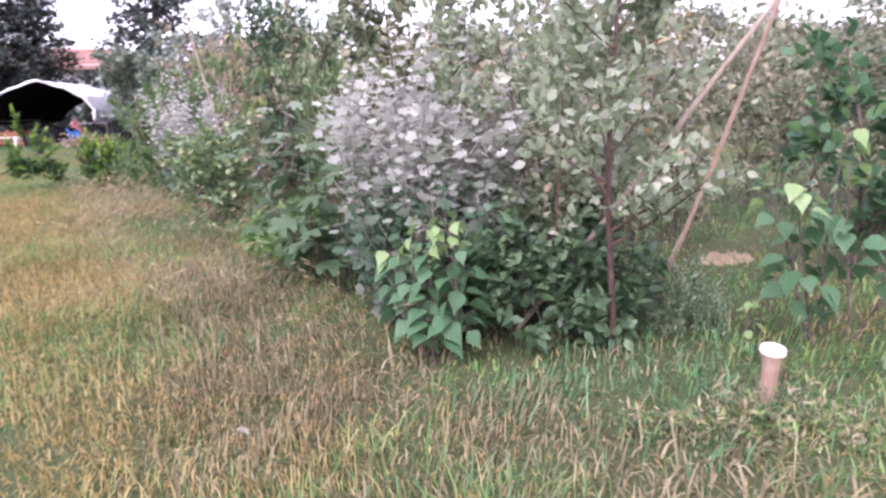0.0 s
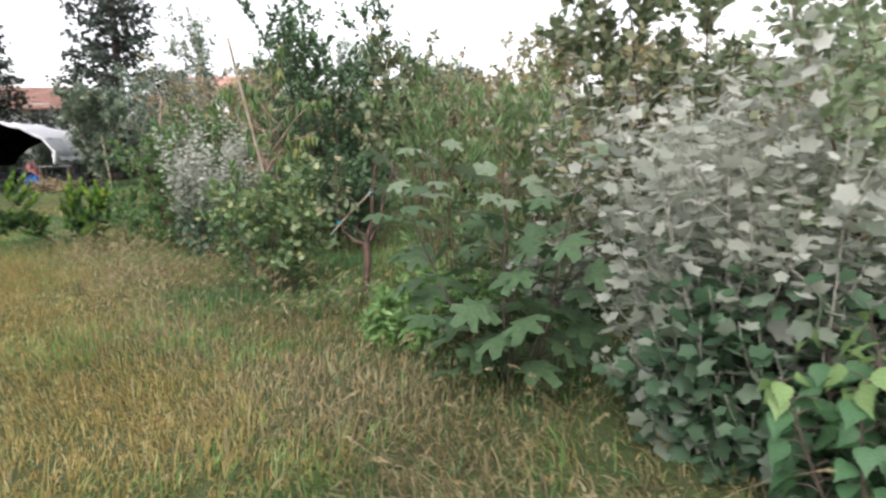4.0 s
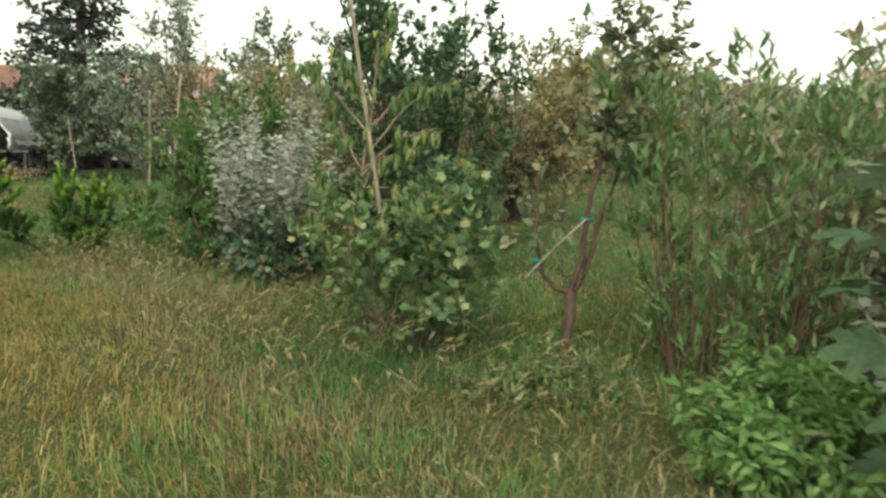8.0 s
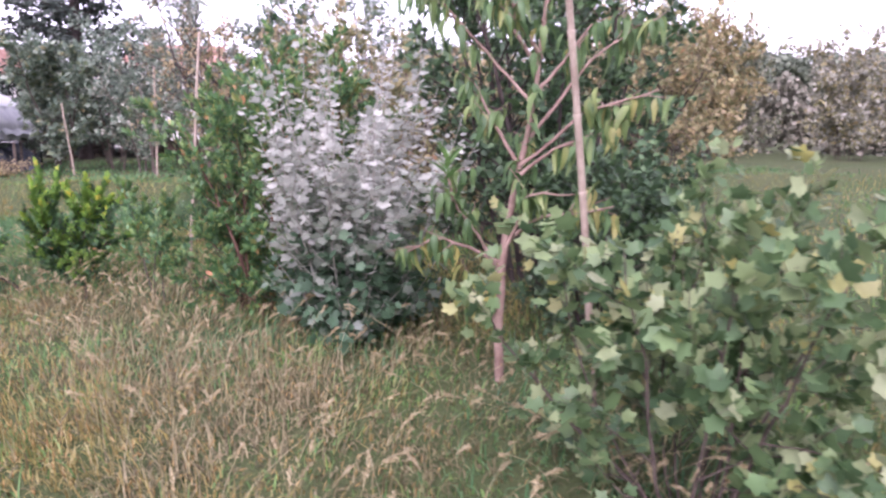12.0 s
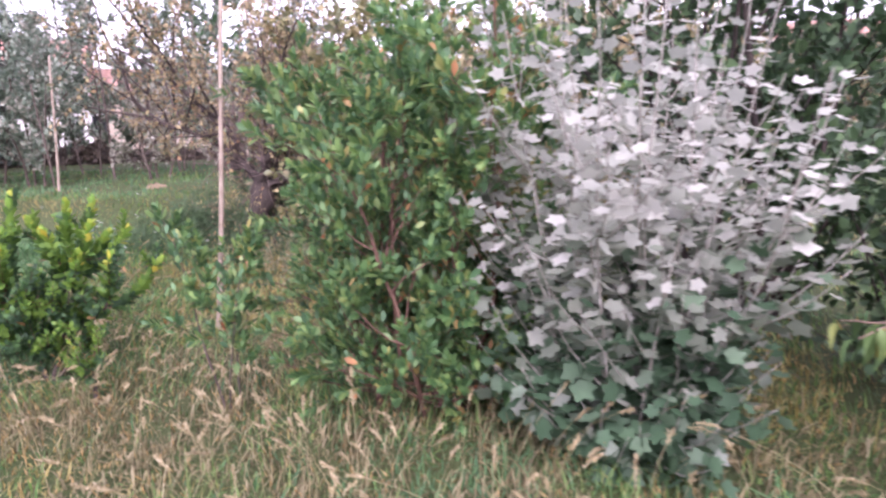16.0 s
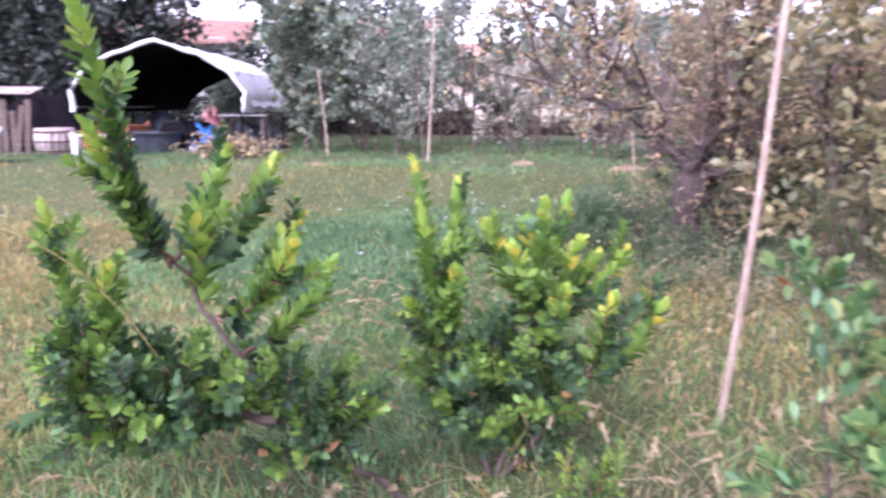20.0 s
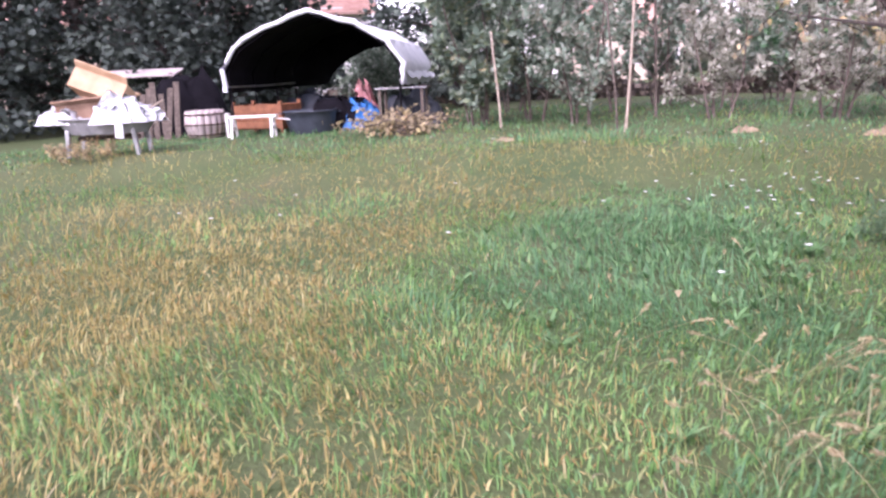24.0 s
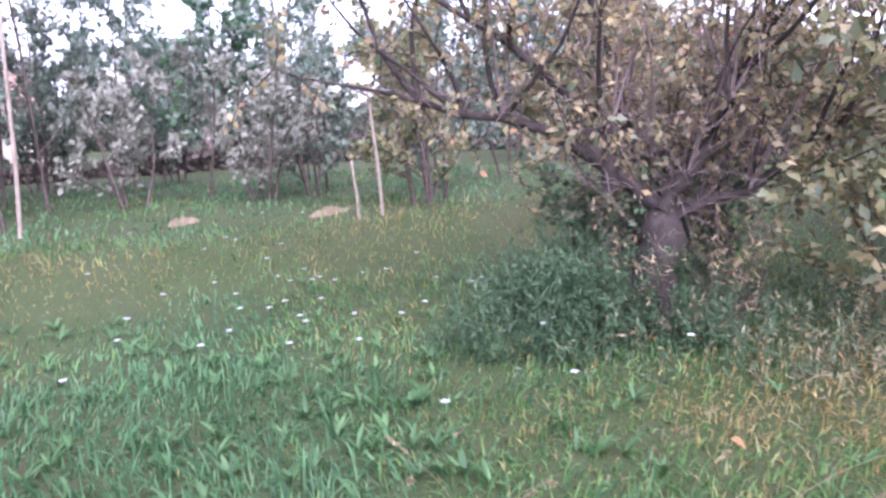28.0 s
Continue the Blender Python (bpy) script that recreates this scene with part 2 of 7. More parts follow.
M["plantain"] = leaf_mat("plantain_leaf", [(0.0, (0.07, 0.18, 0.055)), (0.6, (0.115, 0.255, 0.08)), (1.0, (0.18, 0.33, 0.12))], 0.45, 0.35, 0.2, 0.0)
M["petal"] = leaf_mat("white_petal", [(0.0, (0.75, 0.76, 0.74)), (1.0, (0.85, 0.85, 0.82))], 0.6, 0.3, 0.05)
M["bark"] = rough_mat("grey_brown_bark", (0.055, 0.042, 0.034), (0.17, 0.135, 0.11), 14, 0.9, 0.8)
M["bark_dark"] = rough_mat("dark_lichened_bark", (0.022, 0.017, 0.016), (0.095, 0.074, 0.064), 10, 0.9, 0.9)
M["bark_twig"] = rough_mat("grey_pink_twig", (0.13, 0.095, 0.085), (0.28, 0.22, 0.20), 14, 0.85, 0.4)
M["bark_pink"] = rough_mat("smooth_pinkish_bark", (0.18, 0.11, 0.085), (0.36, 0.26, 0.21), 10, 0.8, 0.4)
M["bark_red"] = rough_mat("red_brown_bark", (0.09, 0.05, 0.036), (0.21, 0.12, 0.085), 12, 0.8, 0.5)
M["bark_plum"] = rough_mat("dark_plum_bark", (0.055, 0.033, 0.028), (0.15, 0.095, 0.075), 12, 0.85, 0.6)
M["bark_pale"] = rough_mat("pale_poplar_shoot", (0.26, 0.25, 0.21), (0.46, 0.45, 0.40), 20, 0.8, 0.2)
M["cane"] = rough_mat("weathered_bamboo", (0.27, 0.21, 0.16), (0.47, 0.39, 0.31), 8, 0.6, 0.3)
M["pole"] = rough_mat("peeled_wood_pole", (0.28, 0.18, 0.13), (0.46, 0.34, 0.26), 7, 0.7, 0.4)
M["white_paint"] = rough_mat("chipped_white_paint", (0.62, 0.61, 0.58), (0.84, 0.83, 0.80), 9, 0.6, 0.3)
M["sheet_white"] = rough_mat("white_plastic_cover", (0.56, 0.58, 0.62), (0.80, 0.81, 0.83), 3, 0.5, 0.4)
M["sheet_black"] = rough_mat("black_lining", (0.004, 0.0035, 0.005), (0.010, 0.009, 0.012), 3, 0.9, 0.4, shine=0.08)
M["steel"] = rough_mat("galvanised_tube", (0.35, 0.36, 0.37), (0.55, 0.56, 0.57), 20, 0.45, 0.1, 0.7)
M["orange_wood"] = rough_mat("orange_stained_boards", (0.17, 0.065, 0.03), (0.30, 0.12, 0.055), 7, 0.7, 0.4)
M["dark_plastic"] = rough_mat("dark_blue_grey_plastic", (0.015, 0.02, 0.03), (0.045, 0.055, 0.07), 6, 0.5, 0.2)
M["blue"] = rough_mat("blue_tarpaulin", (0.01, 0.09, 0.28), (0.03, 0.18, 0.45), 5, 0.5, 0.4)
M["pink"] = rough_mat("faded_pink_cloth", (0.40, 0.15, 0.16), (0.58, 0.30, 0.29), 6, 0.9, 0.4)
M["cardboard"] = rough_mat("brown_cardboard", (0.42, 0.27, 0.16), (0.58, 0.40, 0.26), 4, 0.85, 0.2)
M["cardboard_in"] = rough_mat("damp_cardboard", (0.20, 0.12, 0.08), (0.34, 0.22, 0.15), 5, 0.9, 0.2)
M["barrel_wood"] = rough_mat("bleached_barrel_stave", (0.34, 0.28, 0.27), (0.55, 0.48, 0.46), 7, 0.8, 0.4, 0, 60, 0.15)
M["iron"] = rough_mat("rusty_iron_hoop", (0.06, 0.045, 0.04), (0.16, 0.11, 0.09), 12, 0.7, 0.3, 0.4)
M["hull"] = rough_mat("grey_weathered_shell", (0.16, 0.16, 0.17), (0.34, 0.34, 0.34), 5, 0.6, 0.3)
M["wall_white"] = rough_mat("white_house_render", (0.66, 0.65, 0.63), (0.82, 0.81, 0.79), 1.5, 0.9, 0.1)
M["wall_tan"] = rough_mat("tan_house_render", (0.50, 0.40, 0.32), (0.64, 0.54, 0.45), 1.5, 0.9, 0.1)
M["roof"] = rough_mat("terracotta_roof_tile", (0.42, 0.24, 0.19), (0.60, 0.40, 0.34), 2.5, 0.85, 0.3, 0, 30, 0.15)
M["glass"] = rough_mat("dark_window_pane", (0.03, 0.035, 0.04), (0.06, 0.065, 0.07), 2, 0.1, 0.0)
M["tie"] = rough_mat("turquoise_plastic_tie", (0.0, 0.22, 0.27), (0.01, 0.38, 0.42), 9, 0.5, 0.2)
M["soil"] = rough_mat("dry_bare_soil", (0.19, 0.145, 0.085), (0.34, 0.27, 0.175), 9, 0.95, 0.6)
M["hedge_brown"] = leaf_mat("dead_hedge_leaf", [(0.0, (0.05, 0.035, 0.025)), (0.6, (0.13, 0.09, 0.06)), (1.0, (0.22, 0.16, 0.10))], 0.7, 0.1)


def ground_material():
    """Soil, thatch and low grass in patches."""
    m, n, l, p = shader("meadow_ground")
    tc = n.new("ShaderNodeTexCoord")
    a, b, c = (n.new("ShaderNodeTexNoise") for _ in range(3))
    for nz, sc in ((a, 0.45), (b, 3.0), (c, 45.0)):
        nz.inputs["Scale"].default_value, nz.inputs["Detail"].default_value = sc, 6.0
        l.new(tc.outputs["Object"], nz.inputs["Vector"])
    mix1 = n.new("ShaderNodeMath")
    mix1.operation = "MULTIPLY_ADD"
    mix1.inputs[1].default_value = 0.45
    l.new(b.outputs["Fac"], mix1.inputs[0])
    l.new(a.outputs["Fac"], mix1.inputs[2])
    r = ramp_node(n, [(0.45, (0.045, 0.085, 0.025)), (0.65, (0.08, 0.115, 0.035)), (0.85, (0.09, 0.115, 0.04)), (1.0, (0.12, 0.12, 0.055))])
    l.new(mix1.outputs["Value"], r.inputs["Fac"])
    hs, mr = n.new("ShaderNodeHueSaturation"), n.new("ShaderNodeMapRange")
    mr.inputs["To Min"].default_value, mr.inputs["To Max"].default_value = 0.35, 1.4
    l.new(c.outputs["Fac"], mr.inputs["Value"])
    l.new(mr.outputs["Result"], hs.inputs["Value"])
    l.new(r.outputs["Color"], hs.inputs["Color"])
    l.new(hs.outputs["Color"], p.inputs["Base Color"])
    p.inputs["Roughness"].default_value = 0.95
    bp = n.new("ShaderNodeBump")
    bp.inputs["Strength"].default_value, bp.inputs["Distance"].default_value = 0.8, 0.04
    l.new(c.outputs["Fac"], bp.inputs["Height"])
    l.new(bp.outputs["Normal"], p.inputs["Normal"])
    return m


M["ground"] = ground_material()


# ---- mesh tools ----
def unit(v):
    return v / np.maximum(np.linalg.norm(v, axis=-1, keepdims=True), 1e-9)


def mesh_from(name, verts, faces, mat, smooth=False):
    """One mesh from an array of corners and a list of arrays of faces (each with one number of corners)."""
    me = bpy.data.meshes.new(name)
    verts = np.asarray(verts, np.float32)
    faces = [np.asarray(f, np.int32) for f in faces if len(f)]
    me.vertices.add(len(verts))
    me.vertices.foreach_set("co", verts.ravel())
    loops = np.concatenate([f.ravel() for f in faces])
    sizes = np.concatenate([np.full(len(f), f.shape[1], np.int32) for f in faces])
    me.loops.add(len(loops))
    me.loops.foreach_set("vertex_index", loops)
    me.polygons.add(len(sizes))
    me.polygons.foreach_set("loop_start", np.concatenate([[0], np.cumsum(sizes)[:-1]]).astype(np.int32))
    me.polygons.foreach_set("loop_total", sizes)
    if smooth:
        me.polygons.foreach_set("use_smooth", np.ones(len(sizes), bool))
    me.update(calc_edges=True)
    me.materials.append(mat)
    return me


def thing(name, place, label, category, group="", kind="", turn=0.0):
    ob = new(name)
    ob.empty_display_size = 0.1
    ob.matrix_basis = pose(*place, 0, 0, turn)
    return tagged(ob, label, category, group, kind)


def child(name, me, parent, label="", kind=""):
    ob = new(name, me)
    ob.parent = parent
    return tagged(ob, label, kind=kind)


def part(name, bm, mat, parent, label=""):
    me = bpy.data.meshes.new(name)
    bm.to_mesh(me)
    bm.free()
    me.materials.append(mat)
    return child(name, me, parent, label)


def box_bm(bm, centre, size, turn=0.0, tilt=0.0, bevel=0.0, lean=0.0):
    m = pose(*centre, tilt, lean, turn) @ Matrix.Diagonal((*size, 1))
    made = bmesh.ops.create_cube(bm, size=1.0, matrix=m)
    if bevel:
        edges = list({e for v in made["verts"] for e in v.link_edges})
        bmesh.ops.bevel(bm, geom=edges, offset=bevel, segments=2, profile=0.5, affect="EDGES")
    return bm


def box(name, centre, size, mat, parent, turn=0.0, tilt=0.0, bevel=0.01, label="", lean=0.0):
    return part(name, box_bm(bmesh.new(), centre, size, turn, tilt, bevel, lean), mat, parent, label)


def tube_arrays(lines, sides=6):
    """Tapered tubes along lines of (points, radii)."""
    verts, quads, tris, at = [], [], [], 0
    ang = np.linspace(0, 2 * np.pi, sides, endpoint=False)
    for pts, rad in lines:
        pts, rad = np.asarray(pts, float), np.asarray(rad, float)
        tan = unit(np.gradient(pts, axis=0))
        ref = np.where(np.abs(tan[:, 2:3]) > 0.9, [[1.0, 0, 0]], [[0, 0, 1.0]])
        u = unit(np.cross(tan, ref))
        v = np.cross(tan, u)
        ring = pts[:, None] + rad[:, None, None] * (np.cos(ang)[None, :, None] * u[:, None] + np.sin(ang)[None, :, None] * v[:, None])
        k = len(pts)
        verts.append(ring.reshape(-1, 3))
        i = at + np.arange(k - 1)[:, None] * sides
        j = np.arange(sides)[None]
        q = np.stack([i + j, i + (j + 1) % sides, i + sides + (j + 1) % sides, i + sides + j], -1).reshape(-1, 4)
        quads.append(q)
        for first in (at, at + (k - 1) * sides):
            tris.append(np.stack([np.full(sides - 2, first), first + np.arange(1, sides - 1), first + np.arange(2, sides)], -1))
        at += k * sides
    return np.concatenate(verts), [np.concatenate(quads), np.concatenate(tris)]


def tubes(name, lines, mat, parent, sides=6, label=""):
    v, f = tube_arrays(lines, sides)
    return child(name, mesh_from(name, v, f, mat, True), parent, label)


# ---- leaf shapes: along +y, one long, facing +z ----
def leaf_shape(widths, fold=0.25, curl=0.15):
    """A folded, curled blade from half-widths at even steps (0 at base and tip)."""
    k = len(widths)
    y = np.linspace(0, 1, k)
    z = -curl * y**2
    v = [(0, 0, 0)]
    tri = []
    for i in range(1, k - 1):
        v += [(-widths[i], y[i], z[i] + fold * widths[i]), (0, y[i], z[i]), (widths[i], y[i], z[i] + fold * widths[i])]
    v.append((0, 1, z[-1]))
    last = len(v) - 1
    tri += [(0, 2, 1), (0, 3, 2)]
    for i in range(k - 3):
        a, b = 1 + 3 * i, 4 + 3 * i
        tri += [(a, a + 1, b + 1), (a, b + 1, b), (a + 1, a + 2, b + 2), (a + 1, b + 2, b + 1)]
    a = last - 3
    tri += [(a, a + 1, last), (a + 1, a + 2, last)]
    return np.array(v, float), np.array(tri)


def lobed_shape(lobes, depth, width=1.0, cup=0.15, blunt=0.0, sweep=2.3):
    """A hand-shaped leaf: lobes round a centre, with cuts between them. blunt: half the width of a lobe's end."""
    out = [(0.0, 0.0)]
    angles = np.linspace(-sweep, sweep, lobes)
    for i, a in enumerate(angles):
        r = 0.62 - 0.16 * abs(a) / sweep
        for e in ((-blunt, blunt) if blunt else (0.0,)):
            out.append((width * r * math.sin(a + e), 0.38 + r * math.cos(a + e)))
        if i < lobes - 1:
            b = (a + angles[i + 1]) / 2
            out.append((width * (r - depth) * math.sin(b), 0.38 + (r - depth) * math.cos(b)))
    v = [(0, 0.36, -0.04)] + [(x, y, cup * (x * x + (y - 0.36) ** 2) - (0.12 if j % 2 else 0.0) * cup) for j, (x, y) in enumerate(out)]
    n = len(out)
    tri = [(0, 1 + (i + 1) % n, 1 + i) for i in range(n)]
    return np.array(v, float), np.array(tri)


def diamond(wide, fold):
    """The plainest leaf, for what stays small in view: two triangles folded along the middle."""
    return np.array([(0, 0, 0), (-wide, 0.5, fold * wide), (wide, 0.5, fold * wide), (0, 1, -0.1)], float), np.array([(0, 2, 3), (0, 3, 1)])


SHAPE = {
    "ovate": leaf_shape([0, 0.26, 0.30, 0.17, 0]),
    "round": leaf_shape([0, 0.36, 0.42, 0.26, 0], 0.15, 0.1),
    "lance": leaf_shape([0, 0.10, 0.11, 0.06, 0], 0.3, 0.25),
    "droop": leaf_shape([0, 0.14, 0.17, 0.13, 0.08, 0], 0.5, 0.75),
    "spoon": leaf_shape([0, 0.13, 0.25, 0.22, 0], 0.35, -0.1),
    "shoot": leaf_shape([0, 0.18, 0.22, 0], 0.3, 0.0),
    "clasp": leaf_shape([0, 0.15, 0.25, 0.22, 0], 0.35, -0.18),
    "strap": leaf_shape([0, 0.07, 0.095, 0.08, 0], 0.3, 0.45),
    "tuft": diamond(0.48, 0.25),
    "far_leaf": diamond(0.30, 0.2),
    "bristle": diamond(0.16, 0.1),
    "small_leaf": leaf_shape([0, 0.29, 0], 0.3, 0.2),
    "small_lance": leaf_shape([0, 0.12, 0], 0.3, 0.25),
    "poplar": lobed_shape(5, 0.18, 0.95, 0.2, 0.09),
    "mulberry": leaf_shape([0, 0.31, 0.40, 0.34, 0.20, 0.07, 0], 0.18, 0.4),
    "leaflet": leaf_shape([0, 0.15, 0.19, 0.11, 0], 0.3, 0.3),
    "fig": lobed_shape(5, 0.24, 1.0, -0.45, 0.17, 1.9),
}


def scatter(shape, at, along, face, size):
    """Copies of a leaf shape: places, directions, rough normals and sizes, as one set of arrays."""
    v, tri = SHAPE[shape]
    y = unit(along)
    x = unit(np.cross(y, face))
    z = np.cross(x, y)
    verts = at[:, None] + size[:, None, None] * (v[None, :, 0:1] * x[:, None] + v[None, :, 1:2] * y[:, None] + v[None, :, 2:3] * z[:, None])
    n = len(at)
    faces = tri[None] + (np.arange(n) * len(v))[:, None, None]
    return verts.reshape(-1, 3), [faces.reshape(-1, 3)]


def wander(rng, start, way, length, steps, bend, rise):
    """A line that wanders from start, with a pull upwards (rise > 0) or down."""
    pts, d = [np.array(start, float)], unit(np.array(way, float))
    for _ in range(steps):
        d = unit(d + rng.normal(0, bend, 3) + np.array([0, 0, rise]))
        pts.append(pts[-1] + d * length / steps)
    return np.array(pts)


def skeleton_of(rng, stems, height, spread, r0, subs, sub_len, twigs, twig_len, bend=0.12, rise=0.08, clear=0.2, base_r=0.1, lean=(0, 0)):
    """Stems from the ground, branches on them and twigs on those: lines with radii, and the twigs that carry leaves."""
    groups, leafy = [], []
    for s in range(stems):
        lines = []
        groups.append(lines)
        a = 2 * np.pi * (s + rng.uniform(-0.3, 0.3)) / max(stems, 1)
        out = spread * rng.uniform(0.35, 1.0) if stems > 1 else spread * 0.15
        way = np.array([math.cos(a) * out + lean[0], math.sin(a) * out + lean[1], 1.0])
        ln = height * rng.uniform(0.75, 1.05) * (1 if stems > 1 else 1.0)
        main = wander(rng, (base_r * math.cos(a) * (stems > 1), base_r * math.sin(a) * (stems > 1), -0.03), way, ln, 9, bend, rise)
        rr = r0 * rng.uniform(0.7, 1.1)
        lines.append((main, np.linspace(rr, rr * 0.25, 10)))
        for b in range(subs):
            f = clear + (0.97 - clear) * (b + rng.uniform(0, 1)) / subs
            i = min(int(f * 9), 8)
            p = main[i] + (main[i + 1] - main[i]) * (f * 9 - i)
            t = unit(main[i + 1] - main[i])
            side = unit(np.cross(t, rng.normal(0, 1, 3)))
            ln2 = sub_len * (1.15 - 0.7 * f) * rng.uniform(0.7, 1.2)
            br = wander(rng, p, t * 0.6 + side, ln2, 5, bend * 1.2, rise * 1.2)
            r2 = rr * (1 - 0.7 * f) * 0.55
            lines.append((br, np.linspace(r2, r2 * 0.3, 6)))
            leafy.append(br[1:])
            for w in range(twigs):
                g = rng.uniform(0.25, 1.0)
                j = min(int(g * 5), 4)
                q = br[j] + (br[j + 1] - br[j]) * (g * 5 - j)
                tt = unit(br[j + 1] - br[j])
                tw = wander(rng, q, tt + 0.9 * unit(np.cross(tt, rng.normal(0, 1, 3))), twig_len * rng.uniform(0.6, 1.2), 3, bend, rise)
                lines.append((tw, np.linspace(max(r2 * 0.35, 0.0015), 0.001, 4)))
                leafy.append(tw)
        leafy.append(main[6:])
    return groups, leafy


def leaf_spots(rng, leafy, per_metre, out=0.8, up=0.5, jitter=0.02, droop=0.0):
    """Places, directions and normals for leaves along twigs."""
    at, along, face = [], [], []
    for line in leafy:
        seg = np.diff(line, axis=0)
        ln = np.linalg.norm(seg, axis=1)
        n = rng.poisson(per_metre * ln.sum())
        if n == 0:
            continue
        k = rng.choice(len(seg), n, p=ln / ln.sum())
        p = line[k] + seg[k] * rng.uniform(0, 1, (n, 1))
        t = unit(seg[k])
        side = unit(np.cross(t, rng.normal(0, 1, (n, 3))))
        at.append(p + rng.normal(0, jitter, (n, 3)))
        along.append(t * 0.6 + side * out + np.array([0, 0, up * 0.3 - droop]))
        face.append(np.array([0, 0, 1.0]) * up + rng.normal(0, 0.5, (n, 3)) + t * 0.2)
    return np.concatenate(at), np.concatenate(along), np.concatenate(face)


def foliage(name, rng, spots, shape, size, mat, parent, keep=None, vary=0.3, label=""):
    at, along, face = spots
    if keep is not None:
        at, along, face = at[keep], along[keep], face[keep]
    v, f = scatter(shape, at, along, face, size * rng.uniform(1 - vary, 1 + vary, len(at)))
    return child(name, mesh_from(name, v, f, mat), parent, label, "stuff")


# ---- ground ----
def ease(a, b, v):
    t = np.clip((np.asarray(v, float) - a) / (b - a), 0, 1)
    return t * t * (3 - 2 * t)


def height_at(x, y):
    """The meadow is level along the walk and climbs a low bank to the grove."""
    x, y = np.asarray(x, float), np.asarray(y, float)
    bank = 0.34 * ease(21.5, 23.0, y) * ease(-24, -15, x) * ease(30, 10, x)
    return bank + 0.035 * np.sin(x * 0.9 + 1.3) * np.cos(y * 0.7) + 0.02 * np.sin(2.3 * x - 1.1 * y)


def ground_sheet():
    near = np.concatenate([[-1500, -400, -120, -60, -40], np.arange(-30, 20.1, 0.5), [26, 36, 60, 120, 400, 1500]])
    nx, ny = near, np.concatenate([[-1500, -400, -120, -40, -15], np.arange(-6, 44.1, 0.5), [52, 70, 120, 400, 1500]])
    gx, gy = np.meshgrid(nx, ny)
    z = height_at(gx, gy)
    v = np.stack([gx, gy, z], -1).reshape(-1, 3)
    w = len(nx)
    i = (np.arange(len(ny) - 1)[:, None] * w + np.arange(w - 1)[None]).ravel()
    f = np.stack([i, i + 1, i + w + 1, i + w], -1)
    ob = new("ground", mesh_from("ground", v, [f], M["ground"], True))
    return tagged(ob, "rough meadow ground of soil, thatch and short grass", "ground", kind="structure")


ground = ground_sheet()


def zat(x, y):
    return float(height_at(x, y))


# ---- plants ----
def plant(name, label, category, x, y, seed, skel, bark, leaves, group="", turn=0.0, sides=5, trunk_name="trunk"):
    """A shrub or tree: its wood, and one or more sorts of leaves. leaves: (part, shape, size, material, leaves a metre, where, droop)."""
    rng = np.random.default_rng(seed)
    ob = thing(name, (x, y, zat(x, y)), label, category, group, turn=turn)
    groups, leafy = skeleton_of(rng, **skel)
    for lines in groups:
        tubes(trunk_name if len(groups) == 1 else "stem", lines, M[bark], ob, sides)
    for part_name, shape, size, mat, per, where, droop in leaves:
        spots = leaf_spots(rng, leafy, per, droop=droop)
        h = spots[0][:, 2]
        keep = None
        if where is not None:
            low, high = where
            soft = rng.uniform(-0.12, 0.12, len(h)) * skel["height"]
            keep = (h + soft >= low) & (h + soft < high)
            if not keep.any():
                continue
        foliage(part_name, rng, spots, shape, size, M[mat], ob, keep)
    return ob


def skel(stems, height, spread, r0, subs, sub_len, twigs, twig_len, **more):
    return dict(stems=stems, height=height, spread=spread, r0=r0, subs=subs, sub_len=sub_len, twigs=twigs, twig_len=twig_len, **more)


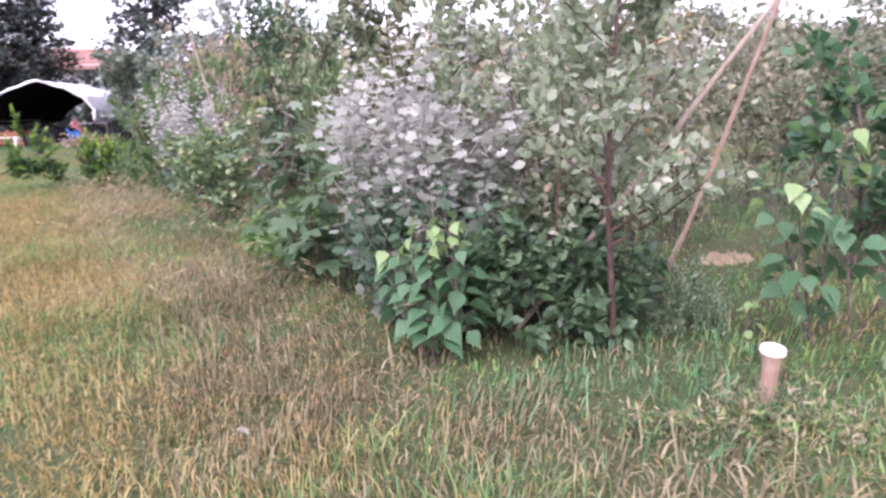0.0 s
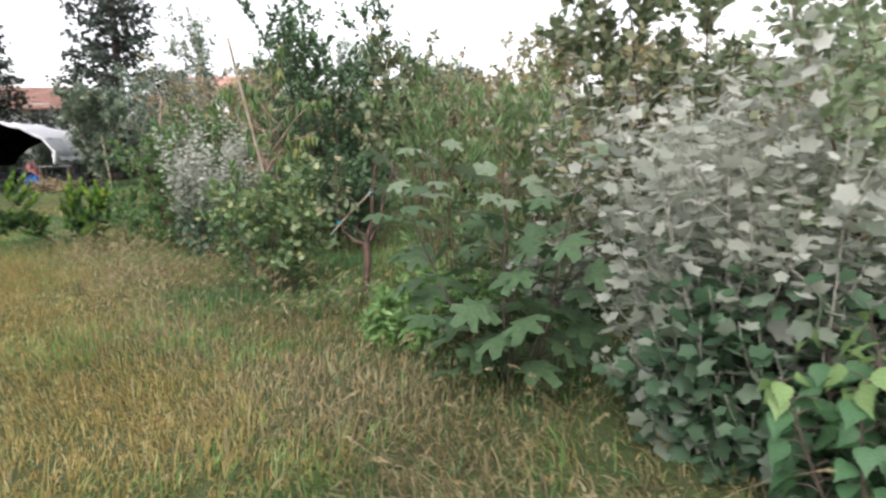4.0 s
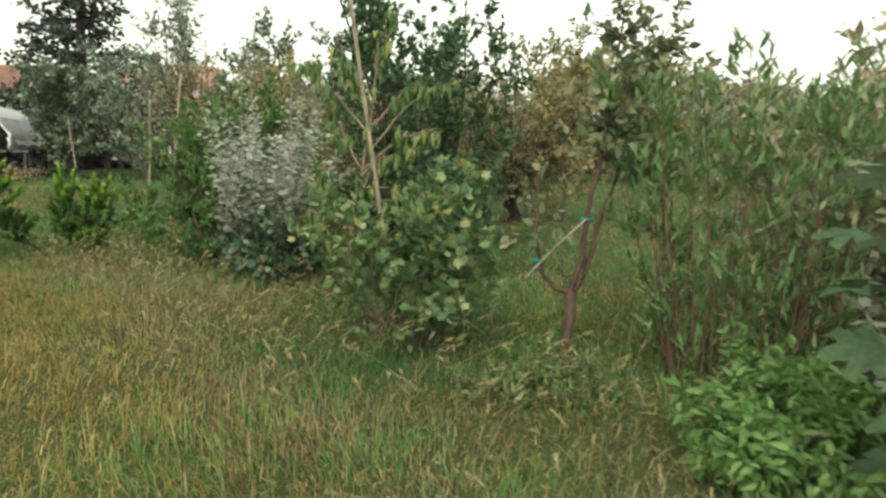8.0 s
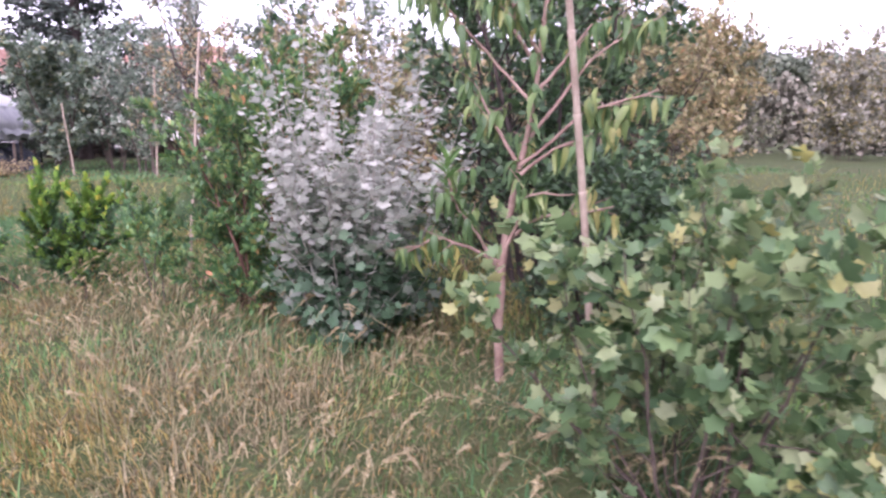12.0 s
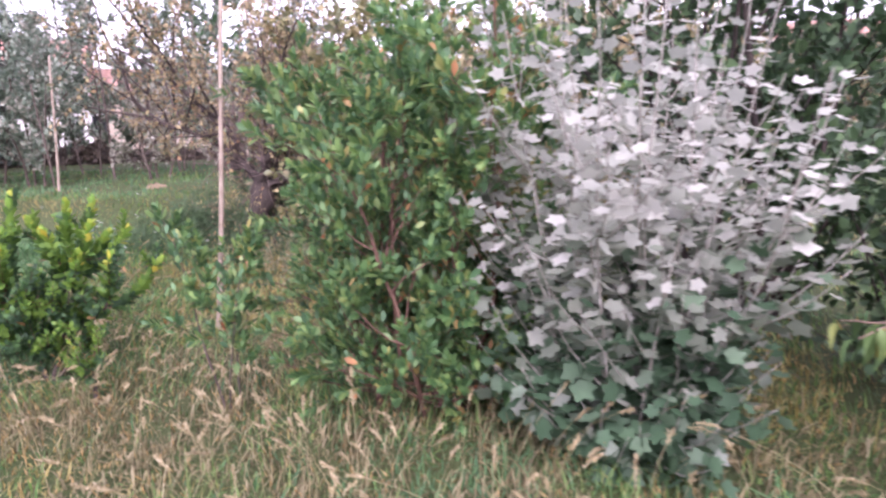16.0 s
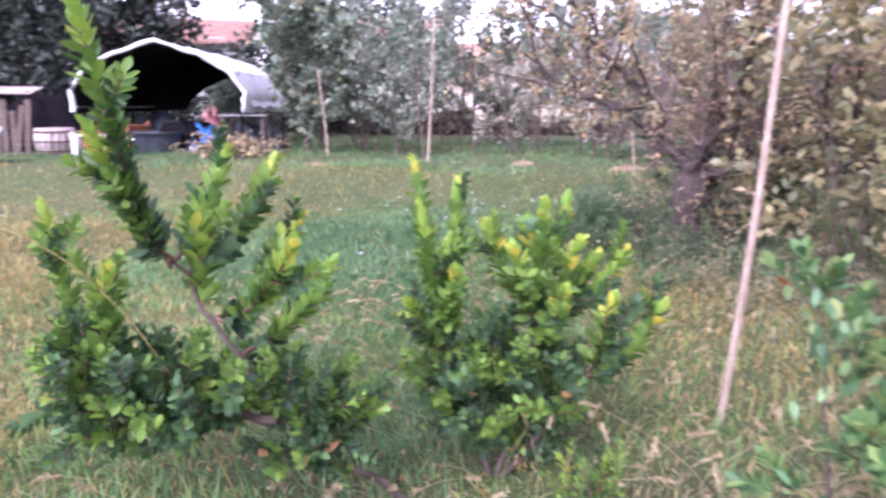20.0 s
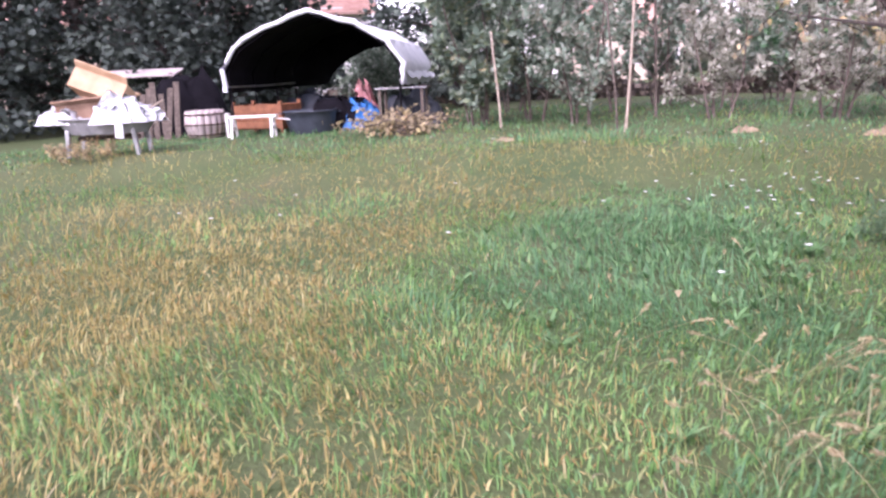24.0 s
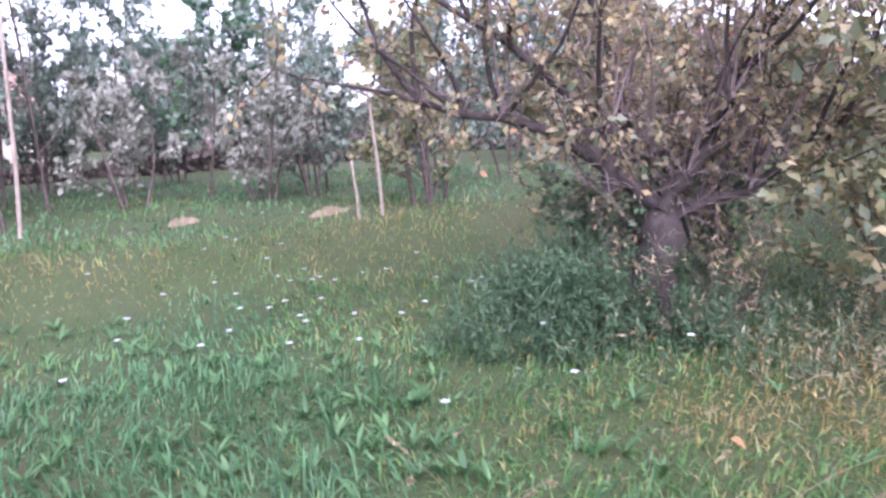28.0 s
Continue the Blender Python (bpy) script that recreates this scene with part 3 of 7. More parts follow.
# white poplars: silver young shoots above, green leaves darkened for shade below
def poplar_bush(x, y, seed, h, spread, stems, label, white=0.6, grey=0.3, size=0.085, spacing=0.034, base_r=0.2, skirt=10, crown=0.55):
    """Shoots that fan out and rise, with level leaves set alternately along them: silver above, grey in the middle,
    below a green darkened for shade. white, grey: the heights at which those begin, as shares of h.
    """
    rng = np.random.default_rng(seed)
    ob = thing("white_poplar_bush", (x, y, zat(x, y)), label, "shrub")
    P, A, F, S, T = [], [], [], [], []
    for s in range(stems + skirt):
        a = 2.4 * s + rng.uniform(-0.3, 0.3)
        far = math.sqrt((s % stems + 0.5) / stems)
        foot = (base_r * far * math.cos(a), base_r * far * math.sin(a), -0.03)
        if s < stems:
            out = spread * far * rng.uniform(0.75, 1.2)
            ln = h * rng.uniform(0.8, 1.08) * (1.0 - 0.22 * far) * (1.12 if s % 4 == 1 else 1.0)
            main = wander(rng, foot, (math.cos(a) * out, math.sin(a) * out, 1.0), ln, 9, 0.045, 0.035 + 0.04 * far)
            sides, r = 8, 0.009
        else:
            main = wander(rng, foot, (math.cos(a), math.sin(a), rng.uniform(0.5, 1.2)), h * rng.uniform(0.14, 0.26), 9, 0.06, 0.07)
            sides, r = 4, 0.006
        lines = [(main, np.linspace(r, 0.002, 10))]
        for b in range(sides):
            f = 0.06 + crown * (b + rng.uniform(0, 1)) / sides
            i = min(int(f * 9), 8)
            t = unit(main[i + 1] - main[i])
            side = unit(np.cross(t, rng.normal(0, 1, 3)) + 0.5 * np.array([math.cos(a), math.sin(a), 0]))
            br = wander(rng, main[i], t * 0.7 + side * 0.9, h * rng.uniform(0.14, 0.32) * (1.15 - 0.5 * f), 6, 0.05, 0.14)
            lines.append((br, np.linspace(0.0045, 0.0018, 7)))
        tubes("stem", lines, M["bark_pale"], ob, 5)
        for line, _ in lines:
            seg = np.linalg.norm(np.diff(line, axis=0), axis=1).sum()
            n = int(seg / spacing)
            g = (np.arange(n) + rng.uniform(0, 0.8, n)) / n * 0.98 + 0.02
            if line is main:
                g = g[rng.uniform(0, 1, n) > 0.25 * g]
                n = len(g)
            k = np.minimum((g * (len(line) - 1)).astype(int), len(line) - 2)
            p = line[k] + (line[k + 1] - line[k]) * (g * (len(line) - 1) - k)[:, None]
            turn = 2.4 * np.arange(n) + rng.uniform(0, 6)
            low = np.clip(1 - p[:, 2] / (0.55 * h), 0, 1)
            out = np.column_stack([np.cos(turn), np.sin(turn), rng.uniform(-0.55, 0.55, n) - 0.75 * low * rng.uniform(0.2, 1.2, n)])
            P.append(p + out * rng.uniform(0.010, 0.035, (n, 1)))
            A.append(out)
            F.append(np.array([0, 0, 1.0]) + out * 0.15 + rng.normal(0, 0.55, (n, 3)) + rng.normal(0, 0.45, (n, 3)) * low[:, None])
            S.append(size * (1.15 - 0.42 * g) * rng.uniform(0.7, 1.2, n) * (1 + 0.35 * low))
            T.append(p[:, 2])
    P, A, F, S, T = (np.concatenate(q) for q in (P, A, F, S, T))
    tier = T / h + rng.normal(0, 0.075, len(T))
    for name, sel, mat, text in (("silver_foliage", tier > white, "silver", "silvery young leaves"), ("grey_foliage", (tier <= white) & (tier > grey), "silver_grey", "grey middle leaves"), ("green_foliage", tier <= grey, "poplar_green", "lower leaves in a green darkened for shade")):
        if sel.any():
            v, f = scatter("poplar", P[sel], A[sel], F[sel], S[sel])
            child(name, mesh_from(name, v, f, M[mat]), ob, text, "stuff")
    return ob


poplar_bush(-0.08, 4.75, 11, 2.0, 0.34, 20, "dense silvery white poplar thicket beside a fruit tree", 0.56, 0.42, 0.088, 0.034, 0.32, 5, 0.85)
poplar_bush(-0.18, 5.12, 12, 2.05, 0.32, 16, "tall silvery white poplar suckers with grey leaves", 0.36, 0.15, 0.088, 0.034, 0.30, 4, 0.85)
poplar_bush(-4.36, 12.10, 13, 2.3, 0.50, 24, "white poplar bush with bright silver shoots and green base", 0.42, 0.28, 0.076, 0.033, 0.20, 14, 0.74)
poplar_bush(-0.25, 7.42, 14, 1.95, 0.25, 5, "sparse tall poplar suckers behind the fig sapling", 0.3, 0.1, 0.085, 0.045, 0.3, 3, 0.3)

# young fruit tree in the thicket, beside the leaning poles
plant("fruit_tree", "slender young fruit tree with grey-green leaves in a poplar thicket", "tree", 0.97, 4.10, 21,
      skel(1, 2.9, 0.3, 0.030, 20, 0.75, 5, 0.28, bend=0.03, rise=0.06, clear=0.25, lean=(-0.06, -0.36)), "bark_plum",
      [("foliage", "ovate", 0.066, "pear", 46, None, 0.1)])
plant("fruit_tree", "thin sapling with yellow-green leaves above the thicket", "tree", -0.12, 5.75, 22,
      skel(3, 2.9, 0.22, 0.018, 15, 0.5, 4, 0.24, bend=0.05, rise=0.1, clear=0.45), "bark",
      [("foliage", "ovate", 0.070, "apple", 44, None, 0.1)])
plant("fruit_tree", "young pear tree with pale green leaves by the poles", "tree", 0.80, 4.70, 23,
      skel(7, 2.4, 0.34, 0.014, 12, 0.6, 4, 0.25, bend=0.07, rise=0.1, clear=0.14), "bark_red",
      [("foliage", "ovate", 0.066, "pear", 46, None, 0.05)])


# dark evergreen leaf colour stands in for deep shade under the thicket
plant("undergrowth_bush", "green undergrowth at the foot of the thicket, darkened for shade", "shrub", 0.55, 4.44, 24,
      skel(15, 0.80, 0.36, 0.008, 7, 0.3, 3, 0.14, clear=0.05, base_r=0.28), "bark_dark", [("foliage", "ovate", 0.085, "bay", 66, None, 0.3)])

def leafy_sapling(name, label, x, y, seed, h, stems, spread, shape, size, mats, count, category="sapling", bark="bark", clear=0.2, hang=0.45):
    """A sapling whose large leaves are parts of their own."""
    rng = np.random.default_rng(seed)
    ob = thing(name, (x, y, zat(x, y)), label, category)
    groups, _ = skeleton_of(rng, stems, h, spread, 0.012, 0, 0.1, 0, 0.1, bend=0.07, rise=0.05, base_r=0.12)
    lines = [g[0] for g in groups]
    kinds = []
    for mat in mats:
        v, f = SHAPE[shape]
        kinds.append(mesh_from("leaf", v, [f], M[mat]))
    stalks = []
    for i in range(count):
        main, rad = lines[i % len(lines)]
        g = clear + (1 - clear) * ((i // len(lines)) + rng.uniform(0, 0.6)) / max(1, count / len(lines))
        j = min(int(g * 9), 8)
        p = main[j] + (main[j + 1] - main[j]) * (g * 9 - j)
        a = 2.4 * i + rng.uniform(-0.4, 0.4)
        reach = size * rng.uniform(0.5, 0.9) * (1.25 - 0.6 * g)
        d = np.array([math.cos(a), math.sin(a), 0.45])
        q = p + unit(d) * reach
        stalks.append((np.array([p, (p + q) / 2 + [0, 0, 0.01], q]), np.array([0.004, 0.003, 0.0025])))
        way = unit(np.array([math.cos(a), math.sin(a), rng.uniform(-hang, 0.12)]))
        up = unit(np.array([rng.normal(0, 0.45), rng.normal(0, 0.45), 1.0]))
        xx = unit(np.cross(way, up))
        zz = np.cross(xx, way)
        s = size * rng.uniform(0.75, 1.2) * (1.15 - 0.35 * g)
        m = Matrix(((xx[0], way[0], zz[0], q[0]), (xx[1], way[1], zz[1], q[1]), (xx[2], way[2], zz[2], q[2]), (0, 0, 0, 1)))
        young = len(mats) > 1 and g > 0.80
        s = s * (0.95 if young else 1.0)
        leaf = child("leaf", kinds[1 if young else 0], ob)
        leaf.matrix_basis = m @ Matrix.Scale(s, 4)
    for i, line in enumerate(lines):
        tubes("stem", [line], M[bark], ob, 6)
    for stalk in stalks:
        tubes("leaf_stalk", [stalk], M[bark], ob, 4)
    return ob


leafy_sapling("mulberry_sapling", "young mulberry with broad green leaves and bright tips", -0.08, 4.0, 31, 0.90, 7, 0.28, "mulberry", 0.13, ["mulberry", "mulberry_young"], 190, hang=0.9)
leafy_sapling("mulberry_sapling", "leafy mulberry sapling with pale green leaves in grass", 2.25, 4.05, 32, 1.25, 5, 0.42, "mulberry", 0.15, ["mulberry", "mulberry_young"], 90, hang=0.9)
leafy_sapling("fig_sapling", "fig sapling with large lobed dark green leaves", -1.08, 6.03, 33, 1.72, 6, 0.55, "fig", 0.25, ["fig", "fig_young"], 130, bark="bark", clear=0.10, hang=0.4)

leafy_sapling("weed_seedling", "small yellow-green weed standing in grass", 1.82, 4.40, 35, 0.30, 3, 0.4, "mulberry", 0.075, ["mulberry_young"], 22, category="weed", hang=0.6)
plant("dark_shrub", "dark green broad-leaved shrub standing in grass", "shrub", 3.3, 5.5, 34,
      skel(6, 2.0, 0.4, 0.02, 8, 0.6, 3, 0.25, clear=0.1), "bark", [("foliage", "round", 0.10, "mulberry", 26, None, 0.15)])

# low bright ash seedlings
def ash_clump(x, y, seed, h, spread, label):
    return plant("ash_seedling", label, "shrub", x, y, seed,
                 skel(9, h, spread, 0.005, 7, h * 0.5, 2, h * 0.22, bend=0.08, rise=-0.03, clear=0.2, base_r=0.08), "bark",
                 [("foliage", "leaflet", 0.066, "ash", 95, None, 0.3)])


ash_clump(-1.70, 6.93, 41, 0.50, 0.75, "low bright green ash seedling with pinnate leaves")
ash_clump(-1.25, 7.30, 43, 0.5, 0.6, "bright green ash seedling beside the fig sapling")

# osier with many upright wands
plant("willow_shrub", "tall willow shrub with narrow green leaves on upright wands", "shrub", -0.94, 8.41, 44,
      skel(46, 2.1, 0.32, 0.008, 6, 0.30, 1, 0.16, bend=0.04, rise=0.09, clear=0.02, base_r=0.42), "bark_red",
      [("foliage", "lance", 0.095, "willow", 54, None, -0.7)])


# apple tree with turquoise ties, spread open with sticks
def apple_tree():
    """A short trunk forking into three limbs, one bent low and held off by a stick tied at both ends."""
    rng = np.random.default_rng(51)
    x, y = -2.06, 8.60
    ob = thing("apple_tree", (x, y, zat(x, y)), "young staked apple tree with pale leaves and turquoise ties", "tree")

    def place(across, up, deep=0.0):
        return np.array([0.983 * across + 0.184 * deep, -0.184 * across + 0.983 * deep, up])

    trunk = np.array([place(0, -0.03), place(-0.02, 0.22), place(0.015, 0.42), place(0.0, 0.61)])
    tubes("trunk", [(trunk, np.array([0.036, 0.030, 0.034, 0.036]))], M["bark_plum"], ob, 9)
    shapes = (((0.0, 0.60, 0), (-0.10, 0.63, -0.03), (-0.20, 0.74, -0.06), (-0.235, 0.95, -0.08), (-0.25, 1.20, -0.06), (-0.24, 1.42, -0.02)),
              ((0.0, 0.61, 0), (0.07, 0.82, 0.02), (0.09, 1.10, 0.0), (0.17, 1.58, 0.02), (0.23, 1.95, 0.05), (0.28, 2.45, 0.1)),
              ((0.02, 0.60, 0), (0.11, 0.74, 0.06), (0.21, 1.14, 0.12), (0.33, 1.44, 0.18), (0.46, 1.78, 0.24), (0.58, 2.25, 0.3)))
    leafy = []
    for shape, r, n in zip(shapes, (0.020, 0.024, 0.022), (9, 34, 34)):
        bend = np.array([place(*p) for p in shape])
        f = np.linspace(0, 1, 16)
        line = np.column_stack([np.interp(f, np.linspace(0, 1, len(bend)), bend[:, k]) for k in range(3)]) + rng.normal(0, 0.006, (16, 3))
        lines = [(line, np.linspace(r, 0.006, 16))]
        for k in range(n):
            i = rng.integers(9, 16)
            tw = wander(rng, line[i], rng.normal(0, 1, 3) * [1, 1, 0.4] + [0, 0, 0.35], rng.uniform(0.14, 0.42), 4, 0.12, 0.03)
            lines.append((tw, np.linspace(0.005, 0.002, 5)))
            leafy.append(tw)
        leafy.append(line[10:])
        tubes("limb", lines, M["bark_plum"], ob, 6)
    snag = np.array([place(0.02, 0.68, -0.02), place(-0.05, 0.72, -0.05), place(-0.09, 0.79, -0.08)])
    tubes("snag", [(snag, np.array([0.012, 0.010, 0.007]))], M["bark"], ob, 6)
    foliage("foliage", rng, leaf_spots(rng, leafy, 48, droop=0.35), "ovate", 0.072, M["apple"], ob)
    for p in (place(-0.225, 0.82, -0.07), place(0.085, 1.09, 0.0)):
        ring = np.array([[p[0] + 0.026 * math.cos(a), p[1] + 0.026 * math.sin(a), p[2] + 0.008 * math.sin(3 * a)] for a in np.linspace(0, 2 * math.pi, 11)])
        tubes("tie", [(ring, np.full(11, 0.010))], M["tie"], ob, 5, "turquoise plastic tie")
    tail = np.array([place(-0.235, 0.82, -0.10), place(-0.285, 0.76, -0.11), place(-0.27, 0.66, -0.12)])
    tubes("tie_tail", [(tail, np.array([0.006, 0.005, 0.003]))], M["tie"], ob, 4, "turquoise plastic tie tail")
    tubes("spreader_stick", [(np.array([place(-0.31, 0.71, -0.12), place(-0.12, 0.91, -0.07), place(0.085, 1.10, -0.03)]), np.full(3, 0.008))], M["cane"], ob, 5, "pale spreader stick")
    return ob


apple_tree()

# lobed grey-green bush, peach tree and its cane, dark evergreen
plant("lobed_leaf_bush", "low spreading bush with lobed grey-green leaves", "shrub", -3.08, 9.40, 61,
      skel(14, 1.32, 0.62, 0.010, 7, 0.42, 2, 0.18, bend=0.1, rise=0.05, clear=0.12, base_r=0.12), "bark",
      [("foliage", "poplar", 0.070, "lobed", 40, None, 0.25)])
def peach_tree():
    """A bare pinkish trunk with a few limbs, each ending in clusters of long hanging leaves, yellow in the lowest ones."""
    rng = np.random.default_rng(62)
    x, y = -3.48, 11.05
    ob = thing("peach_tree", (x, y, zat(x, y)), "young peach tree with long drooping yellow-green leaves", "tree")

    def place(across, up, deep=0.0):
        return np.array([0.967 * across + 0.255 * deep, -0.255 * across + 0.967 * deep, up])

    def smooth(points, n):
        bend = np.array([place(*p) for p in points])
        f = np.linspace(0, 1, n)
        return np.column_stack([np.interp(f, np.linspace(0, 1, len(bend)), bend[:, k]) for k in range(3)]) + rng.normal(0, 0.004, (n, 3))

    trunk = smooth(((0, -0.04), (-0.005, 0.18), (-0.02, 0.36), (0.005, 0.55), (0.02, 0.85), (0.07, 1.12), (0.14, 1.45), (0.20, 1.8), (0.24, 2.2), (0.26, 2.6)), 22)
    tubes("trunk", [(trunk, np.concatenate([np.linspace(0.030, 0.027, 5), [0.033, 0.028], np.linspace(0.026, 0.008, 15)]))], M["bark_pink"], ob, 9)
    limbs = (((-0.02, 0.42), (-0.12, 0.50, -0.05), (-0.16, 0.62, -0.08)), ((0.01, 0.72), (-0.16, 0.82, -0.08), (-0.36, 0.90, -0.10), (-0.54, 0.80, -0.10)),
             ((0.0, 0.66), (-0.10, 0.86, -0.10), (-0.26, 1.10, -0.14), (-0.30, 1.25, -0.14)), ((0.02, 0.80), (0.10, 0.98, -0.06), (0.17, 1.15, -0.08), (0.42, 1.14, -0.1)),
             ((0.03, 0.85), (0.20, 1.0, 0.02), (0.42, 1.02, 0.05), (0.66, 1.05, 0.1)), ((0.10, 1.25), (0.30, 1.4, -0.1), (0.58, 1.5, -0.12)),
             ((0.10, 1.3), (-0.05, 1.55, 0.1), (-0.15, 1.75, 0.16)), ((0.18, 1.7), (0.35, 1.9, 0.1), (0.5, 2.1, 0.15)), ((0.22, 1.9), (0.08, 2.1, -0.1), (0.0, 2.35, -0.12)), ((0.05, 1.0), (0.1, 1.2, 0.3), (0.15, 1.45, 0.5)),
             ((0.18, 1.65), (-0.1, 1.95, 0.05), (-0.42, 2.3, 0.1)), ((0.2, 1.85), (-0.02, 2.2, 0.2), (-0.22, 2.6, 0.25)), ((0.22, 2.1), (0.3, 2.4, 0.1), (0.32, 2.75, 0.1)),
             ((0.11, 1.3), (0.46, 1.6, -0.05), (0.86, 1.72, -0.1)), ((0.13, 1.42), (0.5, 1.9, 0.1), (0.82, 2.1, 0.1)))
    P, A, F = [], [], []
    for k, shape in enumerate(limbs):
        line = smooth(shape, 9)
        lines = [(line, np.linspace(0.013, 0.005, 9))]
        for t in range(6):
            i = rng.integers(4, 9)
            tw = wander(rng, line[i], rng.normal(0, 1, 3) * [1, 1, 0.5] + unit(line[-1] - line[0]) + [0, 0, 0.2], rng.uniform(0.10, 0.22), 4, 0.1, 0.0)
            lines.append((tw, np.linspace(0.004, 0.002, 5)))
            for m in range(8):
                q = tw[min(4, m % 5)] + rng.normal(0, 0.008, 3)
                a = 2.4 * m + rng.uniform(-0.4, 0.4)
                hang = rng.uniform(0.3, 2.2)
                P.append(q)
                A.append((math.cos(a), math.sin(a), -hang))
                F.append((math.cos(a) * 0.8, math.sin(a) * 0.8, 0.7) + rng.normal(0, 0.25, 3))
        tubes("limb", lines, M["bark_pink"], ob, 6)
    for i in range(13, 22):
        for m in range(5):
            a = rng.uniform(0, 6.28)
            P.append(trunk[i] + rng.normal(0, 0.03, 3))
            A.append((math.cos(a), math.sin(a), rng.uniform(-1.5, 0.2)))
            F.append((math.cos(a), math.sin(a), 0.7))
    P, A, F = (np.array(q, float) for q in (P, A, F))
    low = P[:, 2] + rng.normal(0, 0.15, len(P)) < 0.72
    foliage("foliage", rng, (P, A, F), "droop", 0.118, M["peach"], ob, ~low, label="long hanging green leaves")
    foliage("yellow_foliage", rng, (P, A, F), "droop", 0.118, M["peach_yellow"], ob, low, label="yellowing lower leaves")
    tip = place(-0.30, 1.25, -0.14)
    a = 2.4 * np.arange(22)
    star = np.column_stack([np.cos(a), np.sin(a), np.linspace(0.1, 1.6, 22)])
    foliage("shoot_foliage", rng, (tip + np.column_stack([0 * a, 0 * a, np.linspace(-0.12, 0.10, 22)]), star, np.column_stack([-0.4 * np.cos(a), -0.4 * np.sin(a), np.ones(22)])), "lance", 0.15, M["ash"], ob, label="fresh upright shoot")
    return ob


peach_tree()
plant("evergreen_shrub", "low dark evergreen shrub behind the peach tree", "shrub", -2.45, 11.95, 64,
      skel(12, 1.5, 0.5, 0.012, 9, 0.45, 4, 0.2, bend=0.08, rise=0.08, clear=0.04, base_r=0.2), "bark_dark",
      [("foliage", "ovate", 0.07, "bay", 36, None, 0.0)])
plant("evergreen_tree", "dense dark evergreen tree with small glossy leaves", "tree", -2.55, 13.5, 63,
      skel(10, 3.7, 0.36, 0.03, 15, 0.92, 5, 0.3, bend=0.08, rise=0.12, clear=0.05, base_r=0.25), "bark_dark",
      [("foliage", "ovate", 0.085, "bay", 34, None, 0.0)])

# strawberry tree and its small neighbour
def whorled(name, label, x, y, seed, sk, shape, size, mat, per, young=None, bark="bark", category="shrub", yellow=0, low=None):
    """Evergreen shrub whose leaves stand in upward rosettes round the shoots."""
    rng = np.random.default_rng(seed)
    ob = thing(name, (x, y, zat(x, y)), label, category)
    groups, leafy = skeleton_of(rng, **sk)
    if low:
        more, shoots = skeleton_of(rng, **low)
        groups, leafy = groups + more, leafy + shoots
    for lines in groups:
        tubes("stem", lines, M[bark], ob, 6)
    at, along, face = leaf_spots(rng, leafy, per, out=0.75, up=0.9)
    along[:, 2] += 0.55
    foliage("foliage", rng, (at, along, face), shape, size, M[mat], ob)
    tips = [(l[-1], unit(l[-1] - l[-2])) for l in leafy]
    P, A, F = [], [], []
    for p, d in tips + [(l[len(l) // 2], unit(l[-1] - l[-2])) for l in leafy[::2]]:
        for k in range(11):
            a = 2.4 * k
            side = unit(np.cross(d, [math.cos(a), math.sin(a), 0.3]))
            P.append(p + d * 0.006 * k)
            A.append(d * (0.5 + 0.12 * k) + side)
            F.append(d - side * 0.3)
    foliage("young_foliage", rng, (np.array(P), np.array(A), np.array(F)), shape, size * 0.95, M[young or mat], ob, label="fresh green shoot tips" if young else "")
    if yellow:
        sel = rng.choice(len(at), yellow)
        foliage("yellow_foliage", rng, (at[sel] + rng.normal(0, 0.01, (yellow, 3)), along[sel] - [0, 0, 0.9], face[sel]), shape, size * 1.05, M["fallen_yellow"], ob, label="yellowed leaves")
    return ob


whorled("strawberry_tree", "bushy strawberry tree with green and a few orange leaves", -4.98, 13.05, 71,
        skel(16, 2.1, 0.30, 0.016, 12, 0.5, 4, 0.2, bend=0.11, rise=0.08, clear=0.02, base_r=0.28), "shoot", 0.060, "arbutus", 30, young="arbutus_young", bark="bark_red", yellow=150, low=skel(12, 0.75, 0.66, 0.008, 6, 0.3, 3, 0.16, bend=0.1, rise=0.06, clear=0.1, base_r=0.25))
whorled("strawberry_tree", "small sparse strawberry tree seedling", -6.0, 13.30, 72,
        skel(3, 1.1, 0.14, 0.009, 5, 0.17, 2, 0.10, clear=0.3, base_r=0.05), "shoot", 0.055, "arbutus", 60, young="arbutus_young", yellow=4)

